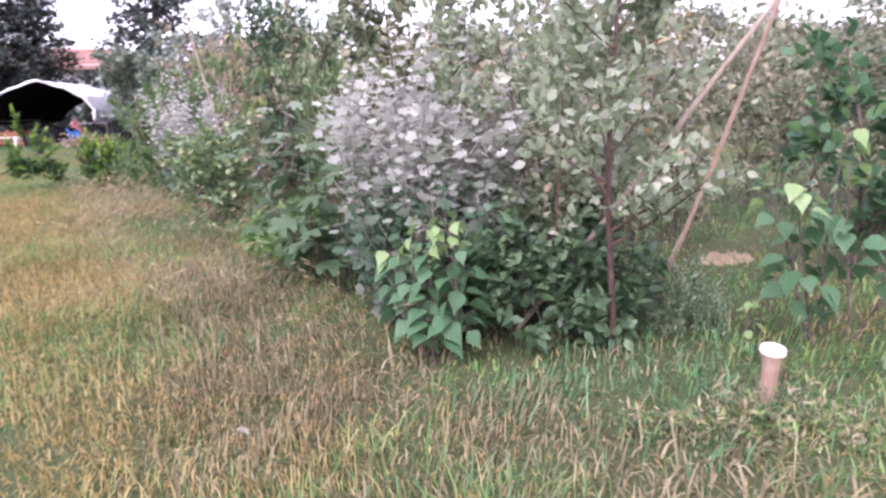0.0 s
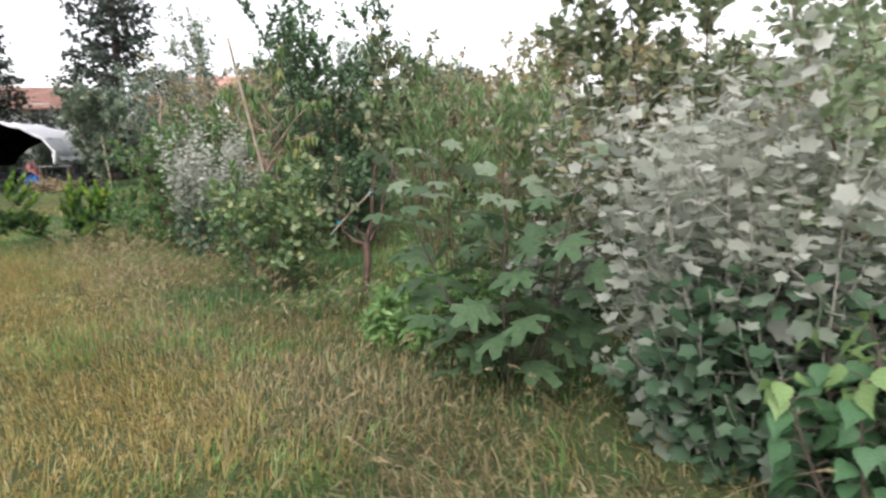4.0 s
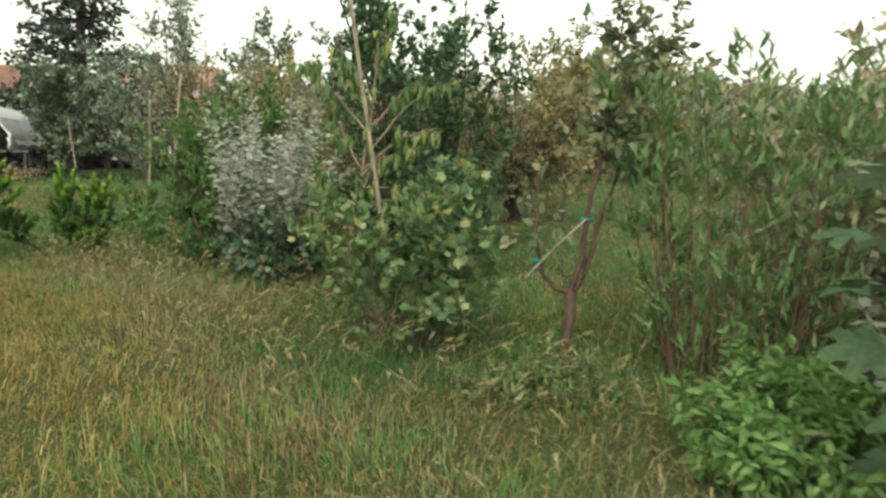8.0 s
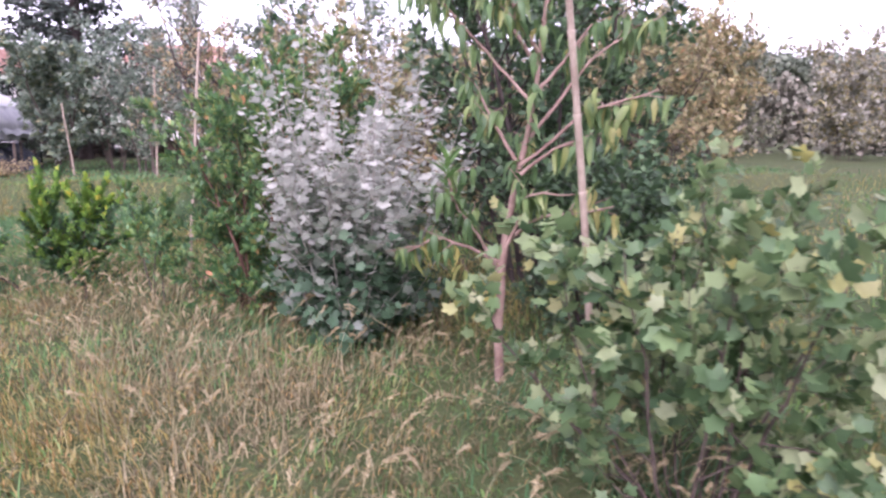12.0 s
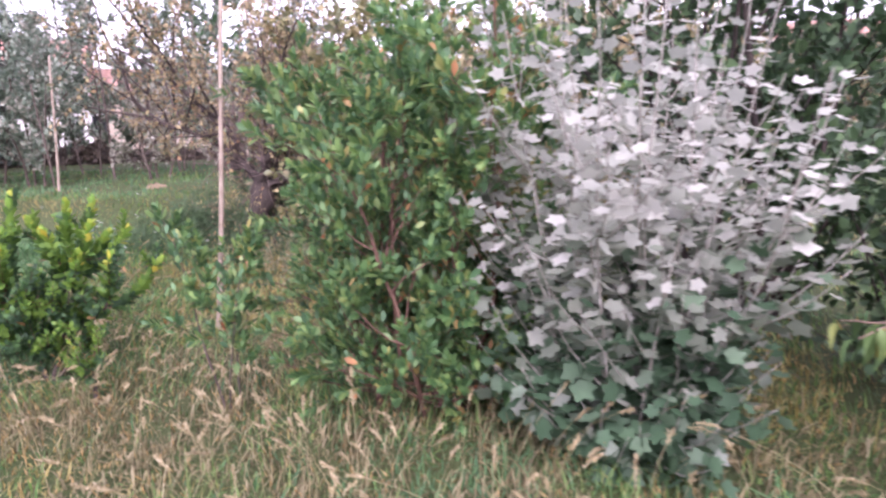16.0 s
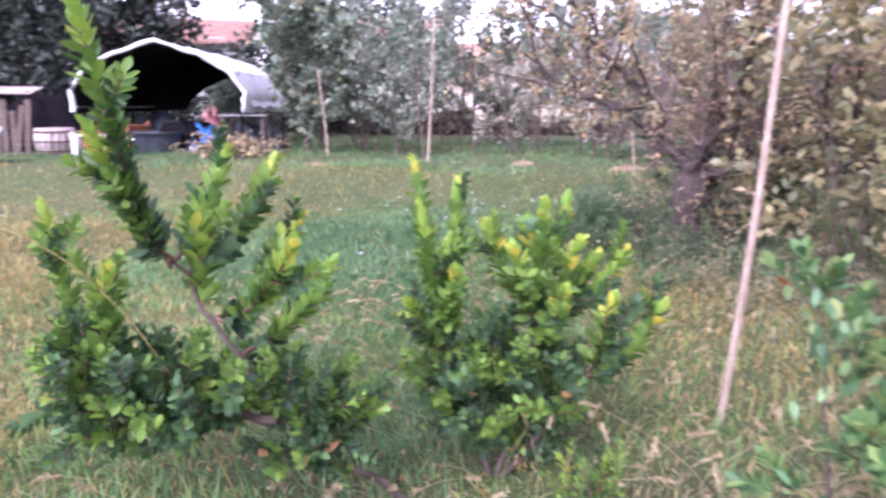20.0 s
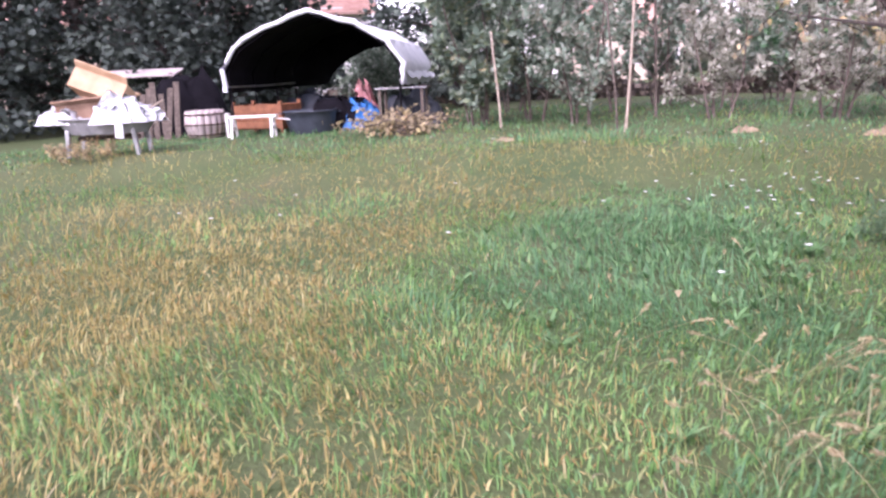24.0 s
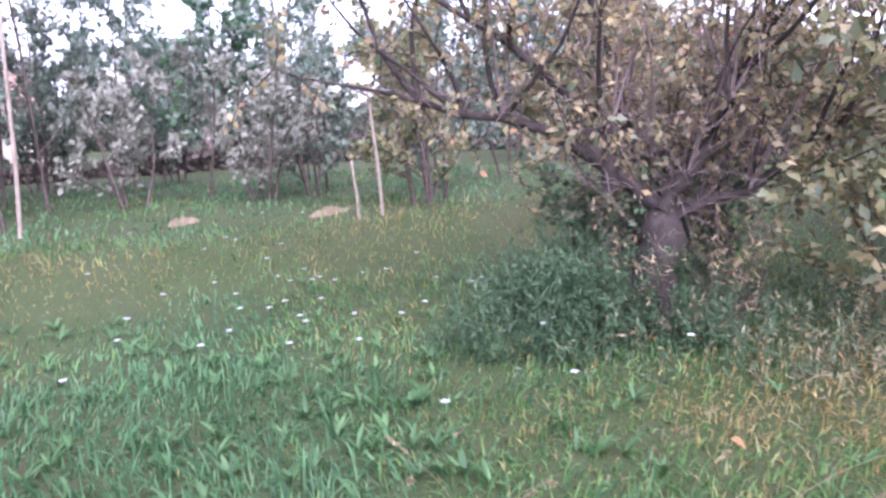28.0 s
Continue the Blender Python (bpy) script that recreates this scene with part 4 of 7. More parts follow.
def shoot_bush(name, label, x, y, seed, trunks, tall, clumps, leaf, yellow=8):
    """An evergreen whose shoots are leafy columns with bright tips. trunks: bare leaning wood; tall: the standing
    shoots' tips; clumps: (middle, half sizes, shoots) of the low foliage, darkened for shade.
    """
    rng = np.random.default_rng(seed)
    ob = thing(name, (x, y, zat(x, y)), label, "shrub")
    wood = []
    for w in trunks:
        w = np.array(w, float)
        f = np.linspace(0, 1, 4 * len(w))
        line = np.column_stack([np.interp(f, np.linspace(0, 1, len(w)), w[:, k]) for k in range(3)]) + rng.normal(0, 0.006, (len(f), 3))
        tubes("stem", [(line, np.linspace(0.017, 0.006, len(line)))], M["bark"], ob, 7)
        wood.append(line[2:])
    wood = np.concatenate(wood)
    ends = [(np.array(e, float), True) for e in tall]
    for mid, half, n in clumps:
        for k in range(n):
            d = unit(rng.normal(0, 1, 3)) * rng.uniform(0.25, 1.0) ** 0.5
            ends.append((np.array(mid) + d * half, False))
    P, A, F, S, G = [], [], [], [], []
    for e, tops in ends:
        gap = np.linalg.norm(wood - e, axis=1) + 2.0 * np.maximum(0, wood[:, 2] - e[2] + (0.25 if tops else 0.08))
        p0 = wood[np.argmin(gap)]
        far = np.linalg.norm(e - p0)
        knee = p0 * 0.5 + e * 0.5 + [0, 0, -0.28 * far if tops else -0.1 * far]
        f = np.linspace(0, 1, 9)[:, None]
        line = (1 - f) ** 2 * p0 + 2 * f * (1 - f) * knee + f**2 * e + rng.normal(0, 0.006, (9, 3))
        tubes("shoot", [(line, np.linspace(0.008 if tops else 0.005, 0.003, 9))], M["bark_red"], ob, 6)
        full = np.linalg.norm(np.diff(line, axis=0), axis=1).sum()
        lines = [(line, max(0.12, 1 - (0.75 if tops else 0.26) / max(full, 0.05)), tops)]
        for b in range(2):
            i = rng.integers(4, 8)
            br = wander(rng, line[i], unit(line[i + 1] - line[i]) + rng.normal(0, 0.6, 3), rng.uniform(0.10, 0.2), 4, 0.05, 0.15)
            tubes("twig", [(br, np.linspace(0.004, 0.002, 5))], M["bark_red"], ob, 5)
            lines.append((br, 0.0, False))
        for ln, clear, top in lines:
            size = np.linalg.norm(np.diff(ln, axis=0), axis=1).sum() * (1 - clear)
            n = max(8, int(size / 0.0050))
            g = clear + (1 - clear) * (np.arange(n) + 0.5) / n
            q = g * (len(ln) - 1)
            i = np.minimum(q.astype(int), len(ln) - 2)
            p = ln[i] + (ln[i + 1] - ln[i]) * (q - i)[:, None]
            t = unit(ln[i + 1] - ln[i])
            turn = 2.4 * np.arange(n)
            u = unit(np.cross(t, np.array([0.3, 0.9, 0.1])))
            v = np.cross(t, u)
            side = np.cos(turn)[:, None] * u + np.sin(turn)[:, None] * v
            up = (0.70 if top else 0.5) + 1.2 * np.clip((g - 0.85) / 0.15, 0, 1)
            P.append(p)
            A.append(side + t * up[:, None] + rng.normal(0, 0.2, (n, 3)))
            F.append(t - side * 0.4)
            S.append(leaf * (1.0 if top else 0.68) * (1.0 - 0.3 * np.clip((g - 0.9) / 0.1, 0, 1)) * rng.uniform(0.7, 1.15, n))
            # clump leaves are pushed to the darker greens, as shade low down
            G.append((1 - g) * size / (1 - clear) + (0.0 if top else rng.choice([0.10, 0.22, 0.3, 0.3])) + rng.normal(0, 0.012, n))
    P, A, F, S, G = (np.concatenate(q) for q in (P, A, F, S, G))
    for part_name, sel, mat in (("foliage", G > 0.30, "spiky"), ("young_foliage", (G <= 0.30) & (G > 0.085), "spiky_mid"), ("tip_foliage", G <= 0.085, "spiky_young")):
        v, f = scatter("clasp", P[sel], A[sel], F[sel], S[sel])
        child(part_name, mesh_from(part_name, v, f, M[mat]), ob, {"tip_foliage": "yellow-green shoot tips", "young_foliage": "fresh green young leaves"}.get(part_name, ""), "stuff")
    for k in range(yellow):
        p = P[rng.integers(len(P))]
        v, f = SHAPE["spoon"]
        one = child("yellow_leaf", mesh_from("yellow_leaf", v, [f], M["fallen_yellow"]), ob, "yellowed leaf")
        one.matrix_basis = pose(p[0], p[1] - 0.02, min(p[2], 0.45), rng.uniform(-60, 60), rng.uniform(-40, 40), rng.uniform(0, 360)) @ Matrix.Scale(leaf * 0.95, 4)
    return ob


shoot_bush("evergreen_bush", "straggling evergreen bush with one tall leafy shoot", -7.35, 14.05, 74,
           [[(0, 0, -0.05), (-0.20, -0.20, 0.22), (-0.40, -0.35, 0.46), (-0.55, -0.45, 0.78), (-0.66, -0.51, 1.02)], [(-0.42, -0.36, 0.46), (-0.70, -0.40, 0.48), (-1.0, -0.40, 0.55)]],
           [(-0.70, -0.80, 1.72), (-0.72, -0.75, 1.40), (-0.60, -0.25, 1.32), (-0.50, -0.08, 1.29), (-0.25, -0.62, 1.09), (-0.40, -0.15, 1.10), (-0.60, -0.45, 1.12), (-1.17, -0.36, 1.15), (-0.88, -0.50, 0.98), (-0.25, -0.25, 0.98), (-1.0, -0.3, 0.92)],
           [((-0.90, -0.40, 0.55), (0.32, 0.24, 0.21), 44), ((-0.50, -0.35, 0.52), (0.24, 0.2, 0.18), 18), ((-0.28, -0.30, 0.48), (0.16, 0.15, 0.2), 10)], 0.076, 8)
shoot_bush("evergreen_bush", "low evergreen bush with bright yellow-green shoot tips", -7.08, 14.24, 73,
           [[(0, 0, -0.05), (-0.1, 0.05, 0.25), (-0.2, 0.1, 0.55)], [(0, 0, -0.04), (0.1, 0.05, 0.3), (0.15, 0.12, 0.6)], [(0, 0, -0.04), (0.22, 0.02, 0.22), (0.36, 0.04, 0.45)]],
           [(-0.31, 0.08, 1.07), (-0.39, 0.48, 1.24), (-0.21, 0.49, 1.13), (0.17, 0.16, 1.09), (0.06, 0.0, 0.95), (-0.15, -0.11, 0.87), (0.38, 0.22, 0.88), (0.50, 0.23, 0.88), (0.42, -0.08, 0.77), (0.68, 0.30, 0.66), (-0.32, -0.12, 0.74), (0.27, 0.50, 1.08), (0.25, -0.1, 0.80), (-0.05, 0.2, 1.0), (-0.22, 0.2, 0.92), (0.3, 0.1, 0.95), (0.12, 0.35, 0.98)],
           [((0.02, 0.05, 0.40), (0.36, 0.28, 0.22), 40), ((0.1, 0.05, 0.26), (0.3, 0.2, 0.14), 12)], 0.076, 12)
shoot_bush("evergreen_bush", "small evergreen bush low in the grass", -6.75, 13.65, 75, [[(0, 0, -0.04), (0.02, 0, 0.1), (0.0, 0.02, 0.22)]], [(0.05, 0.0, 0.42), (-0.1, 0.05, 0.36)], [((0, 0, 0.25), (0.13, 0.13, 0.1), 6)], 0.045, 1)


# old multi-stemmed fruit tree
def old_fruit_tree(x, y, seed, h, w, label, leaf="brown", limbs=8, leaf_size=0.064, per=22, shaped=()):
    rng = np.random.default_rng(seed)
    ob = thing("old_fruit_tree", (x, y, zat(x, y)), label, "tree")
    k = w / 4.6
    lines = [(np.array([[0.02, 0, -0.05], [0.05, 0.01, 0.12], [0.01, 0, 0.25], [-0.07, 0.03, 0.36], [-0.04, 0.02, 0.5], [0.03, 0, 0.62], [-0.02, 0, 0.74], [0, 0.02, 0.86]]), np.array([0.21, 0.15, 0.13, 0.165, 0.135, 0.17, 0.14, 0.07]) * k)]
    top = np.array([-0.02, 0, 0.78])
    leafy = []
    for i in range(limbs + len(shaped)):
        a = 2 * math.pi * (i + rng.uniform(-0.25, 0.25)) / max(limbs, 1)
        if i < limbs:
            limb = wander(rng, top - [0, 0, rng.uniform(0, 0.15)], (math.cos(a), math.sin(a), rng.uniform(0.30, 0.75)), w * 0.40, 8, 0.20, 0.05)
        else:
            bend = np.array(shaped[i - limbs], float)
            f = np.linspace(0, 1, 9)
            limb = np.column_stack([np.interp(f, np.linspace(0, 1, len(bend)), bend[:, k]) for k in range(3)]) + rng.normal(0, 0.03, (9, 3))
            a = math.atan2(limb[-1][1], limb[-1][0])
        lines.append((limb, np.linspace(0.066, 0.015, 9) * k))
        for j in range(7):
            i0 = rng.integers(2, 9)
            up = wander(rng, limb[i0], rng.normal(0, 0.45, 3) + [0.3 * math.cos(a), 0.3 * math.sin(a), 0.9], h * rng.uniform(0.25, 0.52), 6, 0.13, 0.06)
            lines.append((up, np.linspace(0.022, 0.005, 7) * k))
            for t in range(6):
                q = up[rng.integers(1, 7)]
                tw = wander(rng, q, rng.normal(0, 1, 3) + [0, 0, 0.25], rng.uniform(0.25, 0.6) * k, 4, 0.15, 0.02)
                lines.append((tw, np.linspace(0.006, 0.002, 5)))
                leafy.append(tw)
        for j in range(22):
            q = limb[rng.integers(3, 9)]
            tw = wander(rng, q, rng.normal(0, 1, 3) + [0, 0, 0.1], rng.uniform(0.3, 0.7), 4, 0.15, -0.02)
            lines.append((tw, np.linspace(0.006, 0.002, 5)))
            leafy.append(tw)
    shoots = len(lines)
    anchors = [l for l, _ in lines if len(l) == 9]
    for i in range(24):
        a = rng.uniform(0, 6.28)
        up = wander(rng, anchors[i % len(anchors)][rng.integers(1, 6)], (0.45 * math.cos(a), 0.45 * math.sin(a), 1), h * rng.uniform(0.4, 0.72), 6, 0.08, 0.05)
        lines.append((up, np.linspace(0.014, 0.004, 7)))
        leafy.append(up[2:])
        for t in range(3):
            tw = wander(rng, up[rng.integers(2, 7)], rng.normal(0, 1, 3), rng.uniform(0.2, 0.45), 4, 0.15, 0.02)
            lines.append((tw, np.linspace(0.005, 0.002, 5)))
            leafy.append(tw)
    tubes("trunk", lines[:1], M["bark_dark"], ob, 10)
    starts = [i for i, (l, _) in enumerate(lines) if i and len(l) == 9] + [shoots]
    for a, b in zip(starts[:-1], starts[1:]):
        tubes("limb", lines[a:b], M["bark_dark"], ob, 6)
    for a in range(shoots, len(lines), 4):
        tubes("sucker", lines[a:a + 4], M["bark_twig"], ob, 5)
    bare = []
    for i in range(420):
        a = rng.uniform(0, 6.28)
        p = anchors[i % len(anchors)][rng.integers(1, 9)]
        bare.append((wander(rng, p, rng.normal(0, 0.8, 3) + [0.4 * math.cos(a), 0.4 * math.sin(a), 0.55], rng.uniform(0.3, 1.0), 5, 0.16, 0.0), np.linspace(0.0055, 0.002, 6)))
    v, f = tube_arrays(bare, 4)
    child("bare_twig", mesh_from("bare_twig", v, f, M["bark_twig"], True), ob, "tangle of thin bare twigs", "stuff")
    spots = leaf_spots(rng, leafy, per, droop=0.4)
    foliage("foliage", rng, spots, "small_leaf", leaf_size, M[leaf], ob)
    few = rng.choice(len(spots[0]), len(spots[0]) // 4, replace=False)
    foliage("green_foliage", rng, tuple(s[few] + rng.normal(0, 0.02, (len(few), 3)) for s in spots), "small_leaf", leaf_size, M["apple"], ob)
    return ob


old_fruit_tree(-5.45, 18.55, 81, 3.3, 4.4, "gnarled old fruit tree with thin brown autumn leaves", limbs=0, per=40,
               shaped=(((0.0, 0.0, 0.78), (-0.25, 0.22, 1.05), (-0.62, 0.45, 1.42), (-1.0, 0.8, 1.55), (-1.45, 1.1, 1.72), (-1.55, 1.2, 2.35)), ((-0.25, 0.2, 1.0), (-0.28, 0.25, 1.5), (-0.75, 0.55, 1.85), (-1.1, 0.9, 2.4)), ((0.0, 0.0, 0.7), (0.4, -0.1, 0.85), (0.9, -0.3, 1.05), (1.4, -0.6, 1.45)), ((0.0, 0.0, 0.75), (0.25, 0.35, 1.1), (0.4, 0.8, 1.7), (0.5, 1.1, 2.4)), ((0.0, 0.0, 0.78), (0.12, -0.2, 1.2), (0.35, -0.45, 1.8), (0.45, -0.6, 2.5)), ((0.1, 0.0, 0.7), (0.6, 0.25, 0.98), (1.1, 0.4, 1.35), (1.5, 0.5, 2.0))))
old_fruit_tree(-2.95, 19.86, 82, 3.0, 3.6, "old fruit tree with brown leaves behind another", limbs=6)
old_fruit_tree(0.01, 18.57, 83, 3.0, 3.8, "old fruit tree with yellow-brown leaves in the field", "yellowish", 6)

# rough thickets
def thicket(x, y, seed, h, spread, mat, label, stems=12, size=0.075, per=24, shape="small_leaf", second=None):
    size, per = (size * 1.35, per * 0.8) if h > 1.5 else (size, per)
    lv = [("foliage", shape, size, mat, per, None, 0.1)]
    if second:
        lv.append(("pale_foliage", shape, size, second, per * 0.45, None, 0.1))
    return plant("wild_thicket", label, "shrub", x, y, seed,
                 skel(stems, h, spread, 0.014 if h > 1 else 0.004, 8, h * 0.3, 3, h * 0.12, bend=0.09, rise=0.07, clear=0.06, base_r=0.35), "bark", lv, sides=3)


thicket(0.21, 7.44, 93, 1.7, 0.5, "olive", "olive-green wild thicket behind the fig", 10)
thicket(0.55, 9.58, 94, 2.4, 0.5, "dusty", "dusty grey weedy thicket behind the willow", 12, second="brown")
thicket(1.83, 8.91, 95, 2.35, 0.5, "dusty", "dusty grey-brown weedy thicket", 11, second="olive")
thicket(1.90, 7.14, 96, 1.9, 0.5, "olive", "olive thicket behind the leaning poles", 11)
thicket(0.6, 18.2, 97, 3.2, 0.35, "yellowish", "tall yellowing wild thicket across the grass", 13, second="brown")
thicket(9.5, 32.0, 98, 4.4, 0.35, "olive", "low olive thicket across the grass", 13, 0.11, 26, second="dusty")
thicket(15.5, 28.0, 99, 3.6, 0.4, "olive", "low olive-brown thicket across the grass", 12, 0.11, 26, second="brown")
thicket(6.2, 10.0, 100, 2.4, 0.4, "olive", "olive wild thicket at the field edge", 12)
thicket(-4.18, 17.16, 101, 3.0, 0.35, "yellowish", "yellowish thicket behind the strawberry tree", 12, second="olive")
thicket(-2.75, 16.6, 102, 2.5, 0.3, "yellowish", "yellow-brown thicket behind the evergreen", 12, second="brown")
thicket(-1.1, 18.0, 103, 3.1, 0.4, "olive", "tall olive thicket in the field", 12, second="brown")
thicket(19.0, 24.0, 104, 3.2, 0.4, "brown", "brown thicket across the field", 12, second="dusty")
thicket(-5.5, 18.38, 110, 1.0, 0.5, "brown", "dry stalks and suckers round the old trunk", 20, 0.05, 9, "lance")
# added dark growth standing for the shadow under the old tree
thicket(-4.95, 19.2, 137, 1.25, 0.6, "weed", "weedy suckers added behind the old trunk as dark shade fill", 16, 0.07, 30, second="olive")

thicket(4.4, 9.6, 132, 3.0, 0.35, "olive", "grey-green thicket across the grass behind the poles", 12, second="pear")
thicket(6.3, 8.2, 133, 3.0, 0.4, "olive", "tall olive thicket across the grass", 12, second="grove")
thicket(4.5, 30.0, 134, 5.2, 0.3, "yellowish", "tall yellowing thicket at the far field edge", 14, 0.12, 26, second="olive")
thicket(8.5, 31.0, 135, 5.0, 0.3, "yellowish", "yellow-olive thicket at the far field edge", 14, 0.12, 26, second="brown")
# the pale leaf colour carries the haze over this far thicket
thicket(12.5, 29.0, 136, 4.0, 0.3, "dusty", "pale thicket at the far field edge, lightened for haze", 14, 0.12, 26, second="yellowish")
thicket(1.5, 10.6, 131, 1.9, 0.45, "olive", "olive weeds with dusty seed plumes behind the willow", 14, 0.06, 30, second="dusty")

def weed_patch(x, y, rx, ry, n, h, mats, label, seed, leaf=0.03):
    """Thin leafy stalks standing free over an oval of ground, lower towards its rim."""
    rng = np.random.default_rng(seed)
    ob = thing("weed_patch", (x, y, zat(x, y)), label, "weeds")
    stalks, P, A, F = [], [], [], []
    for k in range(n):
        a, r = rng.uniform(0, 6.283), math.sqrt(rng.uniform(0, 1))
        wide = 1 + 0.3 * math.sin(3 * a + seed) + 0.2 * math.sin(5 * a)
        b = np.array([wide * rx * r * math.cos(a), wide * ry * r * math.sin(a), -0.02])
        tall = h * (1.05 - 0.65 * r * r) * rng.uniform(0.5, 1.2)
        line = wander(rng, b, (rng.normal(0, 0.25), rng.normal(0, 0.25), 1), tall, 5, 0.12, 0.0)
        stalks.append((line, np.linspace(0.003, 0.001, 6)))
        m = int(tall / 0.012)
        g = rng.uniform(0.1, 1, m) * 5
        i = np.minimum(g.astype(int), 4)
        P.append(line[i] + (line[i + 1] - line[i]) * (g - i)[:, None] + rng.normal(0, 0.008, (m, 3)))
        A.append(rng.normal(0, 1, (m, 3)) + [0, 0, 0.5])
        F.append(rng.normal(0, 0.5, (m, 3)) + [0, 0, 1])
    v, f = tube_arrays(stalks, 3)
    child("stalk", mesh_from("stalk", v, f, M["weed"]), ob, "", "stuff")
    P, A, F = (np.concatenate(q) for q in (P, A, F))
    pick = rng.integers(0, len(mats), len(P))
    for k, m in enumerate(mats):
        v, f = scatter("small_lance", P[pick == k], A[pick == k], F[pick == k], leaf * rng.uniform(0.6, 1.5, int((pick == k).sum())))
        child("foliage", mesh_from("foliage", v, f, M[m]), ob, "", "stuff")
    return ob


weed_patch(-6.15, 18.75, 0.75, 0.75, 520, 0.72, ["weed", "weed", "bay"], "feathery dark green weeds under the old fruit tree", 105, 0.045)
weed_patch(-5.15, 17.9, 1.4, 0.9, 320, 0.38, ["weed", "olive", "weed"], "wispy brownish weeds round the foot of the old tree", 106, 0.045)
weed_patch(-4.6, 16.9, 1.4, 0.9, 260, 0.45, ["olive", "brown"], "dry brown weeds beside the old tree", 108, 0.045)
weed_patch(-2.28, 8.28, 0.5, 0.4, 150, 0.36, ["grass_green", "olive"], "long grass and weeds round the apple trunk", 111, 0.05)
weed_patch(1.36, 2.92, 0.55, 0.22, 240, 0.22, ["grass_green", "straw", "olive"], "tall grass and weeds at the foot of the cut post", 112, 0.045)
weed_patch(1.25, 4.50, 0.5, 0.3, 200, 0.7, ["pear", "weed"], "grey-green weeds at the foot of the leaning poles", 110, 0.04)

# grove of young trees behind the bank
def grove_tree(x, y, seed, h, spread, mat, label, size=0.12, per=17, stems=1, second=None, wide=0.32):
    size, per = size * 0.92, per * 1.25
    lv = [("crown", "far_leaf", size * 1.1, mat, per, None, 0.15)]
    if second:
        lv.append(("pale_foliage", "far_leaf", size * 1.1, second, per * 0.4, None, 0.1))
    return plant("grove_tree", label, "tree", x, y, seed,
                 skel(stems, h, spread, 0.035, 16 if stems == 1 else 9, h * wide, 6, h * 0.11, bend=0.06, rise=0.07, clear=0.08, base_r=0.2), "bark", lv,
                 "young trees of the grove", trunk_name="trunk")


grove_tree(-11.95, 27.75, 111, 3.7, 0.18, "grove", "bushy young tree with broad grey-green leaves", 0.16, 26, 6, "apple", 0.19)
grove_tree(-10.85, 28.6, 112, 4.0, 0.3, "grove", "slim young tree with pale leaves", 0.13, 20, 3)
grove_tree(-9.81, 27.69, 113, 3.3, 0.3, "grove", "young tree with grey-green leaves", 0.13, 20, 3, "dusty")
grove_tree(-8.30, 28.6, 114, 7.4, 0.12, "grove", "slender tall pale poplar", 0.13, 10, 1, "dusty")
grove_tree(-7.19, 27.50, 115, 2.6, 0.35, "dusty", "low tree with dusty silver leaves", 0.12, 22, 3)
grove_tree(-5.87, 27.83, 116, 4.6, 0.3, "grove", "tall young tree with bright green crown", 0.16, 18, 1, "mulberry")
grove_tree(-5.44, 26.38, 117, 2.2, 0.4, "dusty", "low silvery shrub-like tree", 0.11, 22, 4)
grove_tree(-4.11, 27.15, 118, 3.4, 0.3, "grove", "young tree with grey-green leaves", 0.13, 20, 3, "dusty")
grove_tree(-2.84, 25.23, 119, 3.2, 0.3, "grove", "young tree with green leaves at the bank", 0.12, 20, 3)
grove_tree(-4.00, 23.92, 120, 2.6, 0.35, "yellowish", "small tree with yellowing leaves", 0.10, 20, 4, "apple")
grove_tree(-9.04, 30.30, 121, 5.2, 0.25, "grove", "tall young tree at the back of the grove", 0.15, 18, 2)
grove_tree(-11.77, 31.28, 122, 4.8, 0.3, "grove", "tall leafy tree at the back of the grove", 0.15, 20, 3)
grove_tree(-3.03, 29.95, 123, 5.0, 0.3, "grove", "tall leafy tree at the back of the grove", 0.15, 20, 3)
grove_tree(-6.70, 30.99, 124, 5.2, 0.3, "grove", "tall leafy tree at the back of the grove", 0.15, 20, 3)
grove_tree(-0.19, 26.54, 125, 4.0, 0.3, "grove", "leafy young tree east of the grove", 0.14, 20, 3)

plant("round_bush", "round dark green bush behind the shelter", "shrub", -15.95, 32.9, 126,
      skel(14, 2.2, 0.42, 0.02, 10, 0.8, 4, 0.3, clear=0.03, base_r=0.4), "bark", [("foliage", "far_leaf", 0.13, "grove", 26, None, 0.1)])
grove_tree(-10.4, 33.5, 127, 4.6, 0.3, "grove", "leafy grey-green tree at the back of the grove", 0.16, 22, 4, "dusty")
grove_tree(-8.0, 32.8, 128, 3.6, 0.35, "grove", "bushy grey-green tree at the back of the grove", 0.16, 22, 4, "dusty")
grove_tree(-5.2, 33.0, 129, 3.4, 0.35, "dusty", "bushy dusty tree at the back of the grove", 0.15, 22, 4, "grove")

